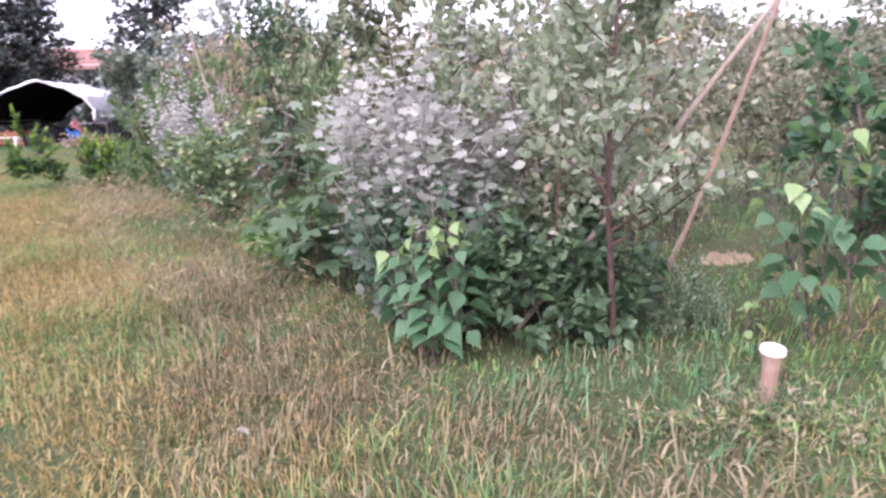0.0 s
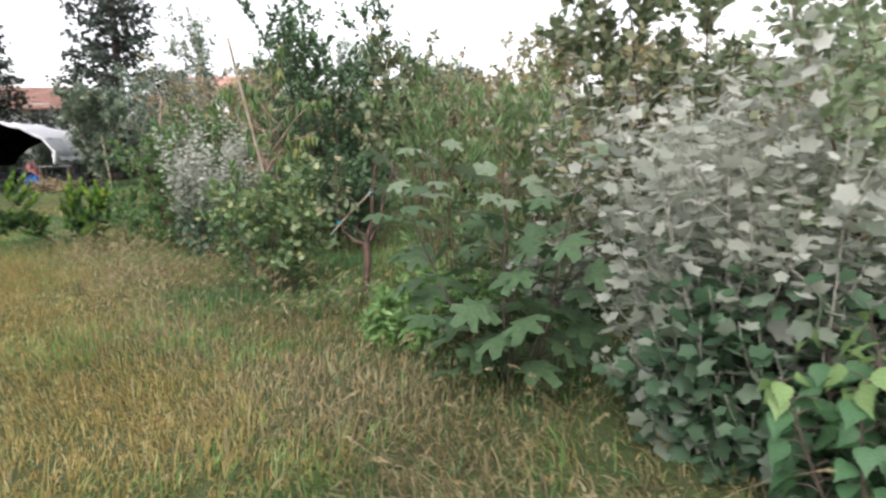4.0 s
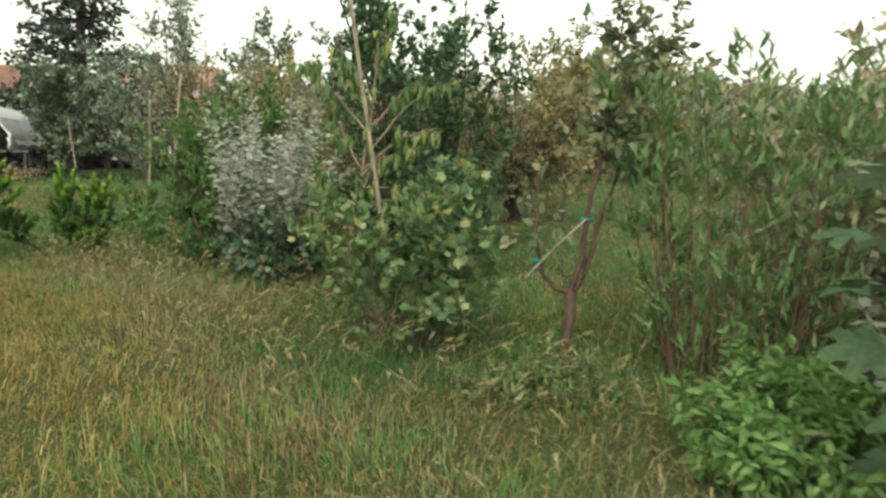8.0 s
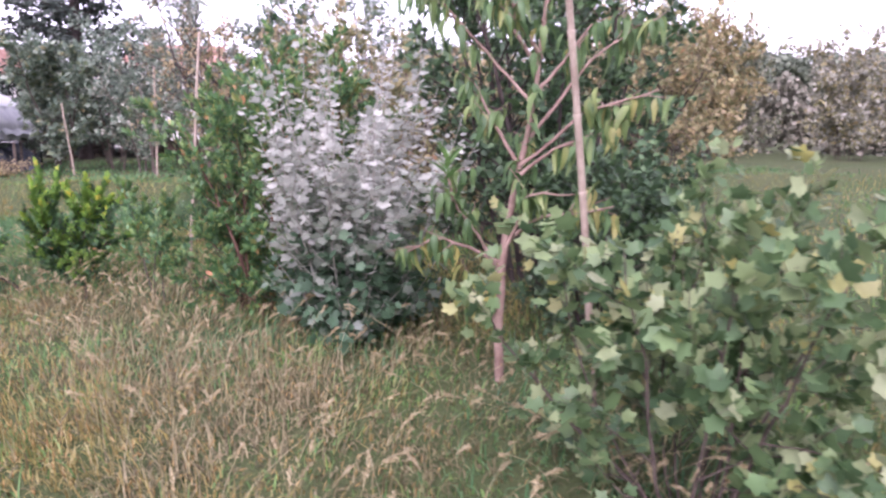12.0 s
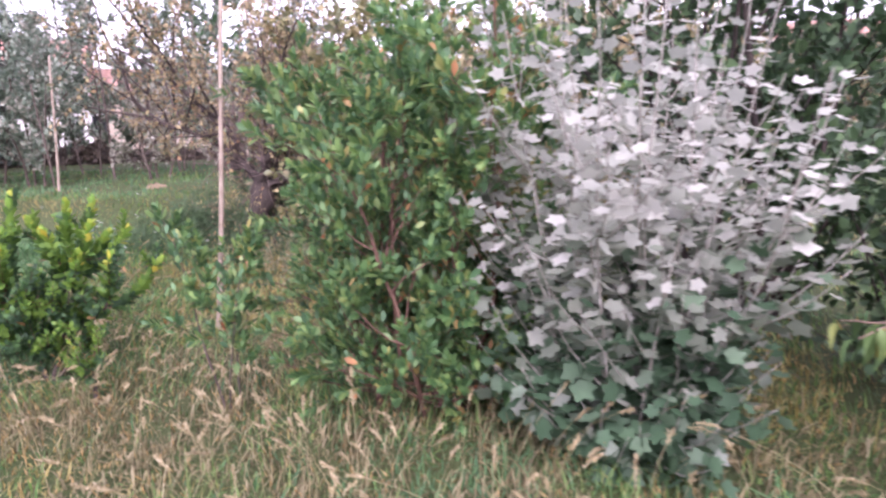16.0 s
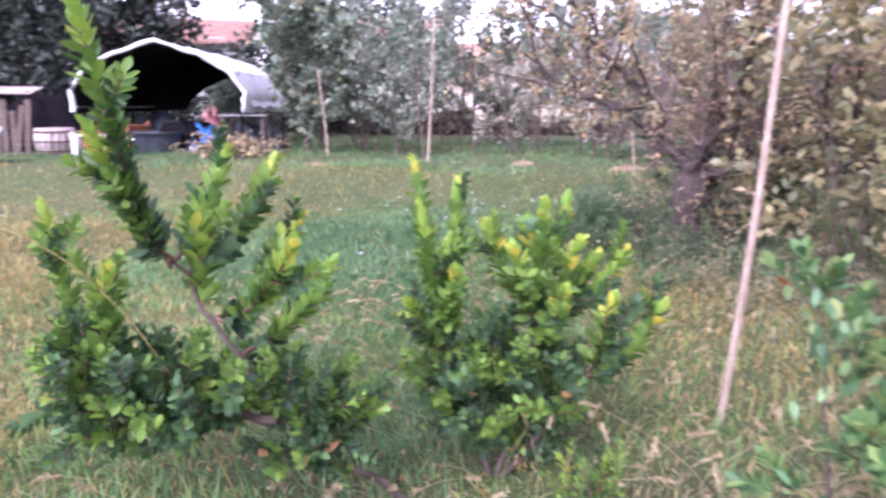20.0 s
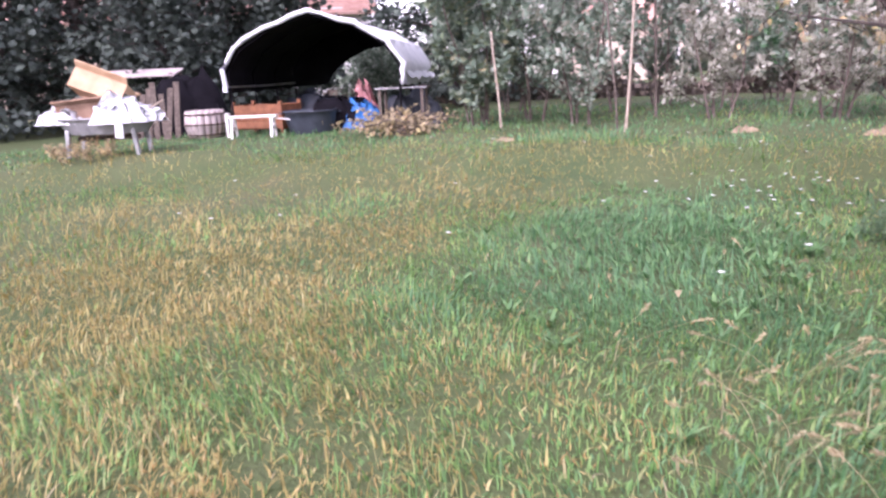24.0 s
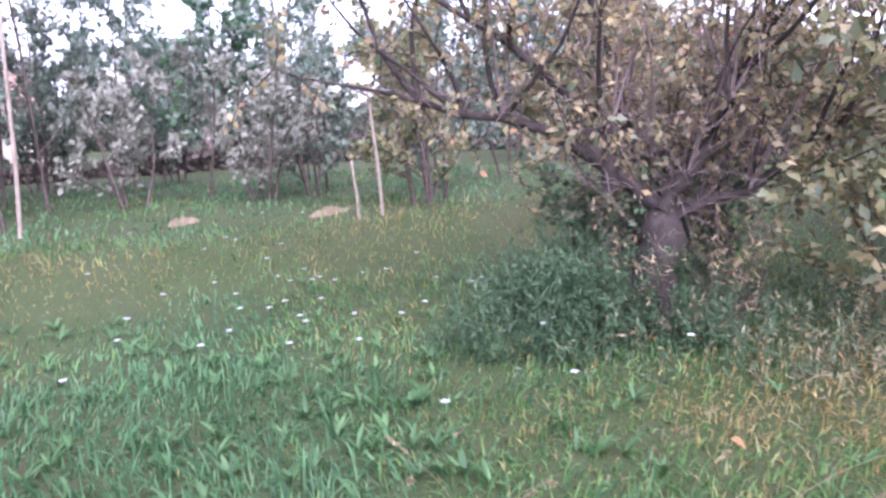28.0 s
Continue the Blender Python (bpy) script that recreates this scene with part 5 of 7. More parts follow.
# dark conifers
def conifer(x, y, seed, h, w, label="tall dark conifer with dense hanging foliage", low=0.05):
    rng = np.random.default_rng(seed)
    ob = thing("conifer", (x, y, zat(x, y)), label, "tree", "dark conifers")
    lines = [(np.array([[0, 0, -0.1], [0.05, 0, h * 0.5], [0, 0.05, h * 0.97]]), np.array([0.28, 0.18, 0.03]))]
    P, A, F = [], [], []
    for i in range(120):
        f = low + (0.98 - low) * (i + rng.uniform(0, 1)) / 120
        a = 2.4 * i + rng.uniform(-0.3, 0.3)
        ln = w * (1.05 - 0.75 * f) * rng.uniform(0.65, 1.1)
        br = wander(rng, (0, 0, f * h), (math.cos(a), math.sin(a), 0.25), ln, 5, 0.08, -0.03)
        lines.append((br, np.linspace(0.04, 0.01, 6)))
        n = int(34 * ln)
        g = rng.uniform(0.15, 1.0, n) * 5
        j = np.minimum(g.astype(int), 4)
        p = br[j] + (br[j + 1] - br[j]) * (g - j)[:, None]
        P.append(p + rng.normal(0, 0.14, (n, 3)))
        A.append(rng.normal(0, 0.7, (n, 3)) + unit(br[-1] - br[0]) - [0, 0, 0.35])
        F.append(rng.normal(0, 0.5, (n, 3)) + [0, 0, 1])
    tubes("trunk", lines, M["bark_dark"], ob, 5)
    foliage("crown", rng, (np.concatenate(P), np.concatenate(A), np.concatenate(F)), "tuft", 0.22, M["conifer"], ob)
    return ob


for k, (cx, cy, ch, cw) in enumerate(((-14.2, 36.0, 13, 3.6), (-23.5, 37.5, 11, 3.8), (-26.5, 33.5, 10, 3.8), (-29.5, 29.0, 10, 3.8), (-33.0, 24.5, 10, 3.8), (-36.5, 19.0, 10, 3.8), (-27.5, 40.0, 13, 3.8), (-31.0, 35.0, 12, 3.8), (-22.8, 32.6, 6, 2.6), (-22.2, 39.5, 9, 3.0))):
    conifer(cx, cy, 200 + k, ch, cw, low=0.02)

# round distant trees
def far_tree(x, y, seed, h, w, label):
    rng = np.random.default_rng(seed)
    ob = thing("far_tree", (x, y, zat(x, y)), label, "tree", "distant trees")
    tubes("trunk", [(np.array([[0, 0, -0.2], [0.1, 0, h * 0.5], [0, 0, h * 0.85]]), np.array([0.3, 0.2, 0.08]))], M["bark"], ob, 6)
    P = []
    for k in range(16):
        c = np.array([rng.normal(0, w * 0.24), rng.normal(0, w * 0.24), h * rng.uniform(0.5, 0.88)])
        d = unit(rng.normal(0, 1, (300, 3))) * rng.uniform(0.5, 1.0, (300, 1)) * [w * 0.22, w * 0.22, h * 0.12]
        P.append(c + d)
    P = np.concatenate(P)
    foliage("crown", rng, (P, rng.normal(0, 1, P.shape), rng.normal(0, 0.6, P.shape) + [0, 0, 0.6]), "tuft", 0.36, M["far_tree"], ob)


for k, (fx, fy, fh, fw) in enumerate(((28.0, 64.0, 8.2, 9.0), (33.0, 60.0, 7.8, 9.0), (21.0, 66.0, 10.8, 5.5), (38.0, 52.0, 7.4, 9.0), (46.0, 48.0, 8.0, 9.0), (4.0, 62.0, 8.0, 7.0))):
    far_tree(fx, fy, 400 + k, fh, fw, "round dark green tree on the horizon")

# distant woods: many small clumps, uncountable
def far_woods(name, label, spans, mat, seed, size):
    rng = np.random.default_rng(seed)
    P, A, F = [], [], []
    for x0, y0, x1, y1, h, thick, n in spans:
        f = rng.uniform(0, 1, n)
        crest = h * (0.72 + 0.16 * np.sin(f * 23 + x0) + 0.12 * np.sin(f * 61 + y0))
        along = np.array([x1 - x0, y1 - y0])
        side = np.array([-along[1], along[0]]) / np.linalg.norm(along)
        z = crest * rng.uniform(0, 1, n) ** 0.6
        q = np.array([x0, y0]) + f[:, None] * along + side * (rng.uniform(-0.5, 0.5, n) * thick * (1.05 - 0.6 * z / h))[:, None]
        P.append(np.column_stack([q, z]))
        A.append(rng.normal(0, 0.8, (n, 3)) + [0, 0, 0.2])
        F.append(rng.normal(0, 0.7, (n, 3)) + [0, 0, 0.6])
    v, f = scatter("tuft", np.concatenate(P), np.concatenate(A), np.concatenate(F), size * rng.uniform(0.6, 1.4, sum(len(p) for p in P)))
    ob = new(name, mesh_from(name, v, f, M[mat]))
    return tagged(ob, label, "woods", kind="stuff")


far_woods("far_hedge", "olive hedge and scrub along the far field edge",
          [(6, 42, 30, 26, 3.6, 3, 20000), (30, 26, 40, 0, 3.5, 4, 9000), (40, 0, 20, -40, 6, 6, 6000), (15, 26, 25, 13, 1.9, 3, 16000)], "far", 301, 0.26)
far_woods("far_woods", "distant belt of trees behind the houses and fields",
          [(-70, 70, -20, 95, 6, 8, 7000), (-20, 95, 40, 85, 6, 8, 8000), (40, 85, 80, 40, 7, 8, 8000), (80, 40, 80, -40, 10, 8, 6000), (80, -40, 0, -60, 10, 8, 6000), (0, -60, -60, -30, 10, 8, 5000), (-60, -30, -70, 30, 10, 8, 5000), (-70, 30, -70, 70, 10, 8, 4000)], "far", 302, 1.3)
far_woods("brown_hedge", "low brown hedge behind the grove",
          [(-20, 38.5, 4, 38.0, 1.2, 0.8, 9000)], "hedge_brown", 303, 0.22)


# ---- stakes, poles and the stump ----
def stake(name, label, foot, top, r, mat="cane", nodes=0, group=""):
    z = zat(foot[0], foot[1])
    ob = thing(name, (foot[0], foot[1], z), label, "stake", group)
    d = np.array([top[0] - foot[0], top[1] - foot[1], top[2]])
    n = max(12, nodes * 3 + 1)
    f = np.linspace(0, 1, n)
    pts = np.array([[0, 0, -0.1]]) + f[:, None] * (d + [0, 0, 0.1]) + np.column_stack([0.012 * np.sin(f * 5), 0.012 * np.cos(f * 4), 0 * f])
    rad = r * (1 - 0.3 * f)
    tubes("cane" if nodes else "pole", [(pts, rad)], M[mat], ob, 8)
    for i in range(2, n, 3) if nodes else ():
        way = unit(d) * 0.008
        tubes("node_ring", [(np.array([pts[i] - way, pts[i], pts[i] + way]), rad[i] * np.array([1.02, 1.28, 1.02]))], M[mat], ob, 8)
    return ob


stake("bamboo_cane", "tall weathered bamboo cane leaning beside the peach tree", (-3.10, 10.43), (-3.50, 9.98, 2.75), 0.021, nodes=8)
stake("leaning_pole", "long peeled wooden pole leaning over the thicket", (1.27, 4.62), (1.86, 3.72, 2.45), 0.017, "pole")
stake("leaning_pole", "second weathered pole leaning against branches", (0.35, 4.5), (2.16, 4.13, 2.4), 0.020, "cane")
stake("stick", "short pale stick caught across the poles", (1.15, 4.5), (1.62, 4.28, 1.12), 0.01, "cane")
stake("stake", "slanting wooden stake in the grass", (-6.08, 14.75), (-5.84, 15.0, 2.5), 0.02, "cane")
stake("stake", "thin pale stake beside a bushy tree", (-11.19, 26.16), (-11.33, 26.17, 1.8), 0.024, "cane", group="grove stakes")
stake("stake", "pale stake at the foot of the grove", (-8.93, 25.11), (-8.79, 25.10, 2.6), 0.028, "cane", group="grove stakes")
stake("stake", "short grey stake leaning in the grove", (-9.05, 25.5), (-9.25, 25.5, 2.1), 0.022, "bark", group="grove stakes")
stake("stake", "pale stake on the bank near the old tree", (-4.96, 23.36), (-5.11, 23.32, 1.65), 0.026, "cane", group="grove stakes")
stake("stake", "short stake on the bank", (-5.29, 23.41), (-5.34, 23.41, 0.75), 0.025, "cane", group="grove stakes")
stake("stake", "stake in front of the young tree", (-3.82, 23.61), (-3.77, 23.61, 1.2), 0.035, "bark", group="grove stakes")


def stump(x, y):
    ob = thing("cut_post", (x, y, zat(x, y)), "short cut wooden post with a pale top", "post")
    bm = bmesh.new()
    bmesh.ops.create_cone(bm, cap_ends=True, segments=14, radius1=0.036, radius2=0.040, depth=0.30, matrix=pose(0, 0, 0.12, 3, 2, 0))
    bmesh.ops.create_cone(bm, cap_ends=True, segments=14, radius1=0.040, radius2=0.055, depth=0.06, matrix=pose(0.005, -0.008, 0.285, 3, 2, 0))
    part("post", bm, M["pole"], ob)
    bm = bmesh.new()
    bmesh.ops.create_cone(bm, cap_ends=True, segments=14, radius1=0.060, radius2=0.056, depth=0.022, matrix=pose(0.007, -0.012, 0.322, 8, 3, 0))
    part("cap", bm, M["white_paint"], ob, "pale cap")


stump(1.46, 3.11)


# ---- the shelter and what stands round it ----
def shelter():
    origin, turn = (-15.25, 26.85), 8.0
    z0 = zat(*origin)
    ob = thing("hoop_shelter", (*origin, z0), "white hoop shelter with a black lining and open ends", "shelter", turn=turn)
    prof = np.array([(-1.88, 0.92), (-1.9, 1.35), (-1.6, 1.8), (-0.95, 2.17), (0, 2.46), (0.95, 2.17), (1.6, 1.8), (1.9, 1.35), (1.88, 0.92)])
    fine = np.array([prof[0]] + [prof[i] * (1 - s) + prof[i + 1] * s for i in range(8) for s in (0.34, 0.67, 1.0)])
    rows = np.linspace(0, 4.6, 9)

    def skin(offset, name, mat, label):
        v = []
        for j, yy in enumerate(rows):
            sag = 0.05 * math.sin(j * 1.57) ** 2
            for x, z in fine:
                v.append((x * (1 + offset / 1.9), yy + 0.03 * offset, z + offset * (1 if z > 1.5 else 0.2) - sag + 0.015 * math.sin(7 * x + 3 * yy)))
        w = len(fine)
        i = (np.arange(len(rows) - 1)[:, None] * w + np.arange(w - 1)[None]).ravel()
        child(name, mesh_from(name, v, [np.stack([i, i + 1, i + w + 1, i + w], -1)], mat, True), ob, label)

    skin(0.03, "cover", M["sheet_white"], "white plastic cover")
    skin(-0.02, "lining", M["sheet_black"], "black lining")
    rng = np.random.default_rng(9)
    hem = np.array([(x * 1.01, -0.03, z + 0.01) for x, z in fine])
    tubes("hem", [(hem + rng.normal(0, 0.012, hem.shape), np.full(len(hem), 0.045) + rng.uniform(-0.015, 0.02, len(hem)))], M["sheet_white"], ob, 6, "rolled white hem")
    for k, yy in enumerate((0.05, 1.5, 3.0, 4.55)):
        hoop = np.array([(-1.82, yy, -0.1)] + [(x * 0.97, yy, z - 0.06) for x, z in prof] + [(1.82, yy, -0.1)])
        tubes("hoop", [(hoop, np.full(len(hoop), 0.022))], M["sheet_black"], ob, 6)
    for side in (-1.83, 1.83):
        tubes("rail", [(np.array([(side, 0, 1.02), (side, 2.3, 1.0), (side, 4.6, 1.02)]), np.full(3, 0.02))], M["steel"], ob, 6)
    # loose flap of the cover, drawn out to the side
    v = []
    ys = np.linspace(0.35, 4.5, 9)
    for k, yy in enumerate(ys):
        for f in np.linspace(0, 1, 7):
            v.append((1.62 + 0.42 * f, yy, 1.84 - 0.80 * f - 0.10 * math.sin(f * 3.1) + 0.05 * math.sin(k * 2.4) * f))
    i = (np.arange(8)[:, None] * 7 + np.arange(6)[None]).ravel()
    child("side_flap", mesh_from("side_flap", v, [np.stack([i, i + 1, i + 8, i + 7], -1)], M["sheet_white"], True), ob, "white flap of the cover drawn out sideways")
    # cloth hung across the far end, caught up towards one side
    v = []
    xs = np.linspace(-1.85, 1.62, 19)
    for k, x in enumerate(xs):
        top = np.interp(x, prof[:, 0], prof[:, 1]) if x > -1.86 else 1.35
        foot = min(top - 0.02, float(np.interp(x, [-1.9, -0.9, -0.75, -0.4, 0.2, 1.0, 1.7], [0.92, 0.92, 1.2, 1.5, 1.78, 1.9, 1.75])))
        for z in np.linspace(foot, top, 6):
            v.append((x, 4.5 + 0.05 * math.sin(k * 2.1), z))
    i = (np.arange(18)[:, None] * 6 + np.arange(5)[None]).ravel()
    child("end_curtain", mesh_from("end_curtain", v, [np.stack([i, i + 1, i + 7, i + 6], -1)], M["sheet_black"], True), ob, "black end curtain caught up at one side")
    return ob


shelter()


def barrel(x, y):
    ob = thing("barrel", (x, y, zat(x, y)), "low bleached wooden half barrel with dark hoops", "barrel")
    n, h = 18, 0.62
    for k in range(n):
        a0, a1 = 2 * math.pi * (k + 0.04) / n, 2 * math.pi * (k + 0.96) / n
        v = []
        for z, r in ((0, 0.40), (h * 0.5, 0.47), (h, 0.43)):
            for rr in (r, r - 0.03):
                for a in (a0, a1):
                    v.append((rr * math.cos(a), rr * math.sin(a), z))
        f = []
        for s in (0, 4):
            f += [(s, s + 1, s + 5, s + 4), (s + 2, s + 6, s + 7, s + 3), (s, s + 4, s + 6, s + 2), (s + 1, s + 3, s + 7, s + 5)]
        f += [(0, 2, 3, 1), (8, 9, 11, 10)]
        child("stave", mesh_from("stave", v, [np.array(f)], M["barrel_wood"]), ob)
    for z, r in ((0.08, 0.425), (0.31, 0.475), (0.54, 0.455)):
        ring = np.array([[r * math.cos(a), r * math.sin(a), z] for a in np.linspace(0, 2 * math.pi, 25)])
        tubes("hoop", [(ring, np.full(25, 0.018))], M["iron"], ob, 5)
    bm = bmesh.new()
    bmesh.ops.create_cone(bm, cap_ends=True, segments=18, radius1=0.40, radius2=0.40, depth=0.04, matrix=pose(0, 0, 0.5))
    part("head", bm, M["cardboard_in"], ob)


barrel(-18.3, 27.5)


def trestle(x, y):
    ob = thing("trestle", (x, y, zat(x, y)), "low white-painted wooden trestle in the grass", "trestle", turn=10)
    box("top_board", (0, 0, 0.43), (1.05, 0.16, 0.05), M["white_paint"], ob)
    for sx in (-0.42, 0.42):
        for sy in (-1, 1):
            box("leg", (sx, sy * 0.12, 0.2), (0.06, 0.04, 0.46), M["white_paint"], ob, tilt=sy * 14)
        box("cross_bar", (sx, 0, 0.2), (0.04, 0.28, 0.08), M["white_paint"], ob)
    box("end_panel", (-0.52, 0, 0.27), (0.05, 0.2, 0.5), M["white_paint"], ob)
    box("loose_lath", (0.62, 0.05, 0.36), (0.5, 0.05, 0.03), M["white_paint"], ob, tilt=0, lean=8)


trestle(-16.40, 26.25)


def planter_box(x, y):
    ob = thing("planter_box", (x, y, zat(x, y)), "open orange-stained wooden box under the shelter", "box", turn=-6)
    for k in range(3):
        z = 0.22 + 0.17 * k
        for sy in (-0.4, 0.4):
            box("plank", (0, sy, z), (1.25, 0.035, 0.16), M["orange_wood"], ob)
        for sx in (-0.61, 0.61):
            box("plank", (sx, 0, z), (0.035, 0.76, 0.16), M["orange_wood"], ob)
    for sx in (-0.6, 0.6):
        for sy in (-0.38, 0.38):
            box("corner_post", (sx, sy, 0.36), (0.07, 0.07, 0.72), M["orange_wood"], ob)
    box("bottom_board", (0, 0, 0.13), (1.15, 0.72, 0.03), M["orange_wood"], ob)


planter_box(-16.66, 27.40)


def open_tub(x, y, rx, ry, h, mat, name, label, category):
    ob = thing(name, (x, y, zat(x, y)), label, category, turn=15)
    a = np.linspace(0, 2 * np.pi, 24, endpoint=False)
    rings = [(0.80, 0.0), (0.95, h * 0.6), (1.0, h), (1.05, h + 0.01), (1.05, h - 0.03), (0.94, h - 0.02), (0.76, 0.06), (0.0, 0.05)]
    v = np.concatenate([np.column_stack([rx * r * np.cos(a), ry * r * np.sin(a), np.full(24, z)]) for r, z in rings])
    i, j = np.arange(len(rings) - 1)[:, None] * 24, np.arange(24)[None]
    f = np.stack([i + j, i + (j + 1) % 24, i + 24 + (j + 1) % 24, i + 24 + j], -1).reshape(-1, 4)
    child("shell", mesh_from("shell", v, [f], mat, True), ob)
    for sx in (-1, 1):
        arc = np.array([[sx * rx * 1.03, -0.12, h - 0.05], [sx * (rx * 1.03 + 0.07), -0.06, h - 0.04], [sx * (rx * 1.03 + 0.07), 0.06, h - 0.04], [sx * rx * 1.03, 0.12, h - 0.05]])
        tubes("handle", [(arc, np.full(4, 0.014))], mat, ob, 6)
    return ob


open_tub(-15.35, 26.80, 0.55, 0.45, 0.48, M["dark_plastic"], "water_tub", "dark blue-grey plastic tub", "tub")


def cloth_heap(name, label, x, y, w, d, h, mat, seed, category):
    """A crumpled sheet thrown over something: thick, folded and closed to the ground."""
    rng = np.random.default_rng(seed)
    n = 15
    u = np.linspace(-1, 1, n)
    gx, gy = np.meshgrid(u, u)
    r = np.maximum(np.abs(gx), np.abs(gy))
    z = h * (1 - r**3) * (0.75 + 0.25 * np.sin(gx * 4 + seed) * np.cos(gy * 5)) + 0.06 * h * rng.normal(0, 1, gx.shape) * (r < 0.95)
    z = np.where(r > 0.97, -0.02, z)
    top = np.stack([gx * w / 2 + 0.05 * rng.normal(0, 1, gx.shape), gy * d / 2 + 0.05 * rng.normal(0, 1, gx.shape), z], -1).reshape(-1, 3)
    i = (np.arange(n - 1)[:, None] * n + np.arange(n - 1)[None]).ravel()
    q = np.stack([i, i + 1, i + n + 1, i + n], -1)
    ob = new(name, mesh_from(name, top, [q], mat, True))
    ob.matrix_basis = pose(x, y, zat(x, y), 0, 0, 20)
    return tagged(ob, label, category)


cloth_heap("tarpaulin", "crumpled blue tarpaulin over a heap", -14.42, 27.45, 0.9, 0.6, 0.70, M["blue"], 4, "tarpaulin")
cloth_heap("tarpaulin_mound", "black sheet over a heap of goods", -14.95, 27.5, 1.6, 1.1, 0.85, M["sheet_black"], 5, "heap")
cloth_heap("pink_cloth", "faded pink cloth draped on the goods", -14.55, 28.0, 0.55, 0.4, 1.1, M["pink"], 6, "cloth")
cloth_heap("tarpaulin_mound", "dark covered stack at the shelter's side", -13.5, 28.21, 1.4, 0.9, 0.8, M["dark_plastic"], 7, "heap")
cloth_heap("tarpaulin_mound", "dark heap at the back of the shelter", -16.21, 28.79, 1.8, 1.2, 0.9, M["dark_plastic"], 8, "heap")


def plank_table(x, y):
    ob = thing("plank_table", (x, y, zat(x, y)), "rough table of grey boards beside the shelter", "table", turn=5)
    for k in range(3):
        box("board", (0, -0.22 + 0.22 * k, 0.78), (1.1, 0.2, 0.035), M["hull"] if k == 0 else M["bark"], ob)
    for sx in (-0.45, 0.45):
        for sy in (-0.25, 0.25):
            box("leg", (sx, sy, 0.37), (0.06, 0.06, 0.78), M["bark"], ob)


plank_table(-13.5, 27.5)


def brush_pile(x, y):
    rng = np.random.default_rng(17)
    ob = thing("brush_pile", (x, y, zat(x, y)), "heap of cut dry branches with withered leaves", "brush pile")
    lines = []
    for _ in range(130):
        a = rng.uniform(0, 6.28)
        p = np.array([rng.normal(0, 0.34), rng.normal(0, 0.3), rng.uniform(0.0, 0.32)])
        lines.append((wander(rng, p, (math.cos(a), math.sin(a), rng.uniform(-0.1, 0.45)), rng.uniform(0.35, 0.75), 4, 0.12, -0.03), np.linspace(0.012, 0.004, 5)))
    for l in lines:
        tubes("branch", [l], M["bark"], ob, 5)
    foliage("withered_foliage", rng, leaf_spots(rng, [l for l, _ in lines], 18, droop=0.3), "ovate", 0.09, M["brown"], ob)


brush_pile(-13.05, 25.85)


def laden_cart(x, y):
    """A grey shell on legs, heaped with cardboard boxes and white sheets."""
    ob = open_tub(x, y, 0.86, 0.5, 0.28, M["hull"], "laden_cart", "grey shallow cart shell on legs in the meadow", "cart")
    ob.matrix_basis = pose(x, y, zat(x, y) + 0.38, 0, 0, 12)
    for sx, sy in ((-0.62, -0.25), (-0.62, 0.25), (0.58, -0.25), (0.58, 0.25)):
        box("leg", (sx, sy, -0.16), (0.07, 0.07, 0.48), M["steel"], ob, lean=6 * (1 if sx < 0 else -1))
    box("axle_beam", (0, 0, -0.08), (1.1, 0.1, 0.08), M["iron"], ob)

    def carton(cx, cy, cz, sx, sy, sz, tx, ty, tz, mat, label):
        c = thing("cardboard_box", (cx, cy, cz), label, "box", "boxes on the cart")
        c.matrix_basis = pose(cx, cy, cz, tx, ty, tz)
        t = 0.02
        box("bottom", (0, 0, t), (sx, sy, t), mat, c, bevel=0)
        for s in (-1, 1):
            box("side", (s * sx / 2, 0, sz / 2), (t, sy, sz), mat, c, bevel=0)
            box("side", (0, s * sy / 2, sz / 2), (sx, t, sz), mat, c, bevel=0)
            box("flap", (0, s * sy * 0.62, sz + 0.03), (sx, sy * 0.36, t), mat, c, tilt=s * 28, bevel=0)

    z = zat(x, y) + 0.38
    carton(x - 0.30, y + 0.02, z + 0.24, 0.95, 0.5, 0.30, 2, -4, 14, M["cardboard_in"], "dark damp cardboard box lying open on the cart")
    carton(x - 0.12, y + 0.02, z + 0.58, 0.92, 0.5, 0.36, -24, 22, 12, M["cardboard"], "tan cardboard box tilted on top of another")
    for k, (cx, cy, w, d, h, seed) in enumerate(((-0.66, -0.26, 0.72, 0.42, 0.34, 21), (0.42, -0.16, 0.85, 0.55, 0.52, 22), (0.74, 0.1, 0.5, 0.4, 0.3, 23))):
        s = cloth_heap("white_sheet", "crumpled white plastic sheet on the cart", x + cx, y + cy, w, d, h, M["sheet_white"], seed, "sheet")
        s.matrix_basis = pose(x + cx, y + cy, z + 0.20, 0, 0, 30 * k)
    rag = thing("hanging_rag", (x + 0.62, y - 0.50, z + 0.26), "white rag hanging over the edge of the cart", "rag")
    box("rag", (0, 0, -0.14), (0.16, 0.03, 0.36), M["sheet_white"], rag, lean=5, bevel=0.012)
    lath = thing("lath", (x + 0.80, y + 0.05, z + 0.33), "pale splintered lath sticking out of the cart", "lath")
    box("lath", (0.12, 0, 0.10), (0.5, 0.04, 0.025), M["cane"], lath, lean=-24, bevel=0.004)


laden_cart(-17.75, 23.6)
thicket(-17.85, 23.0, 107, 0.35, 0.9, "brown", "dry weeds round the foot of the cart", 16, 0.06, 40)


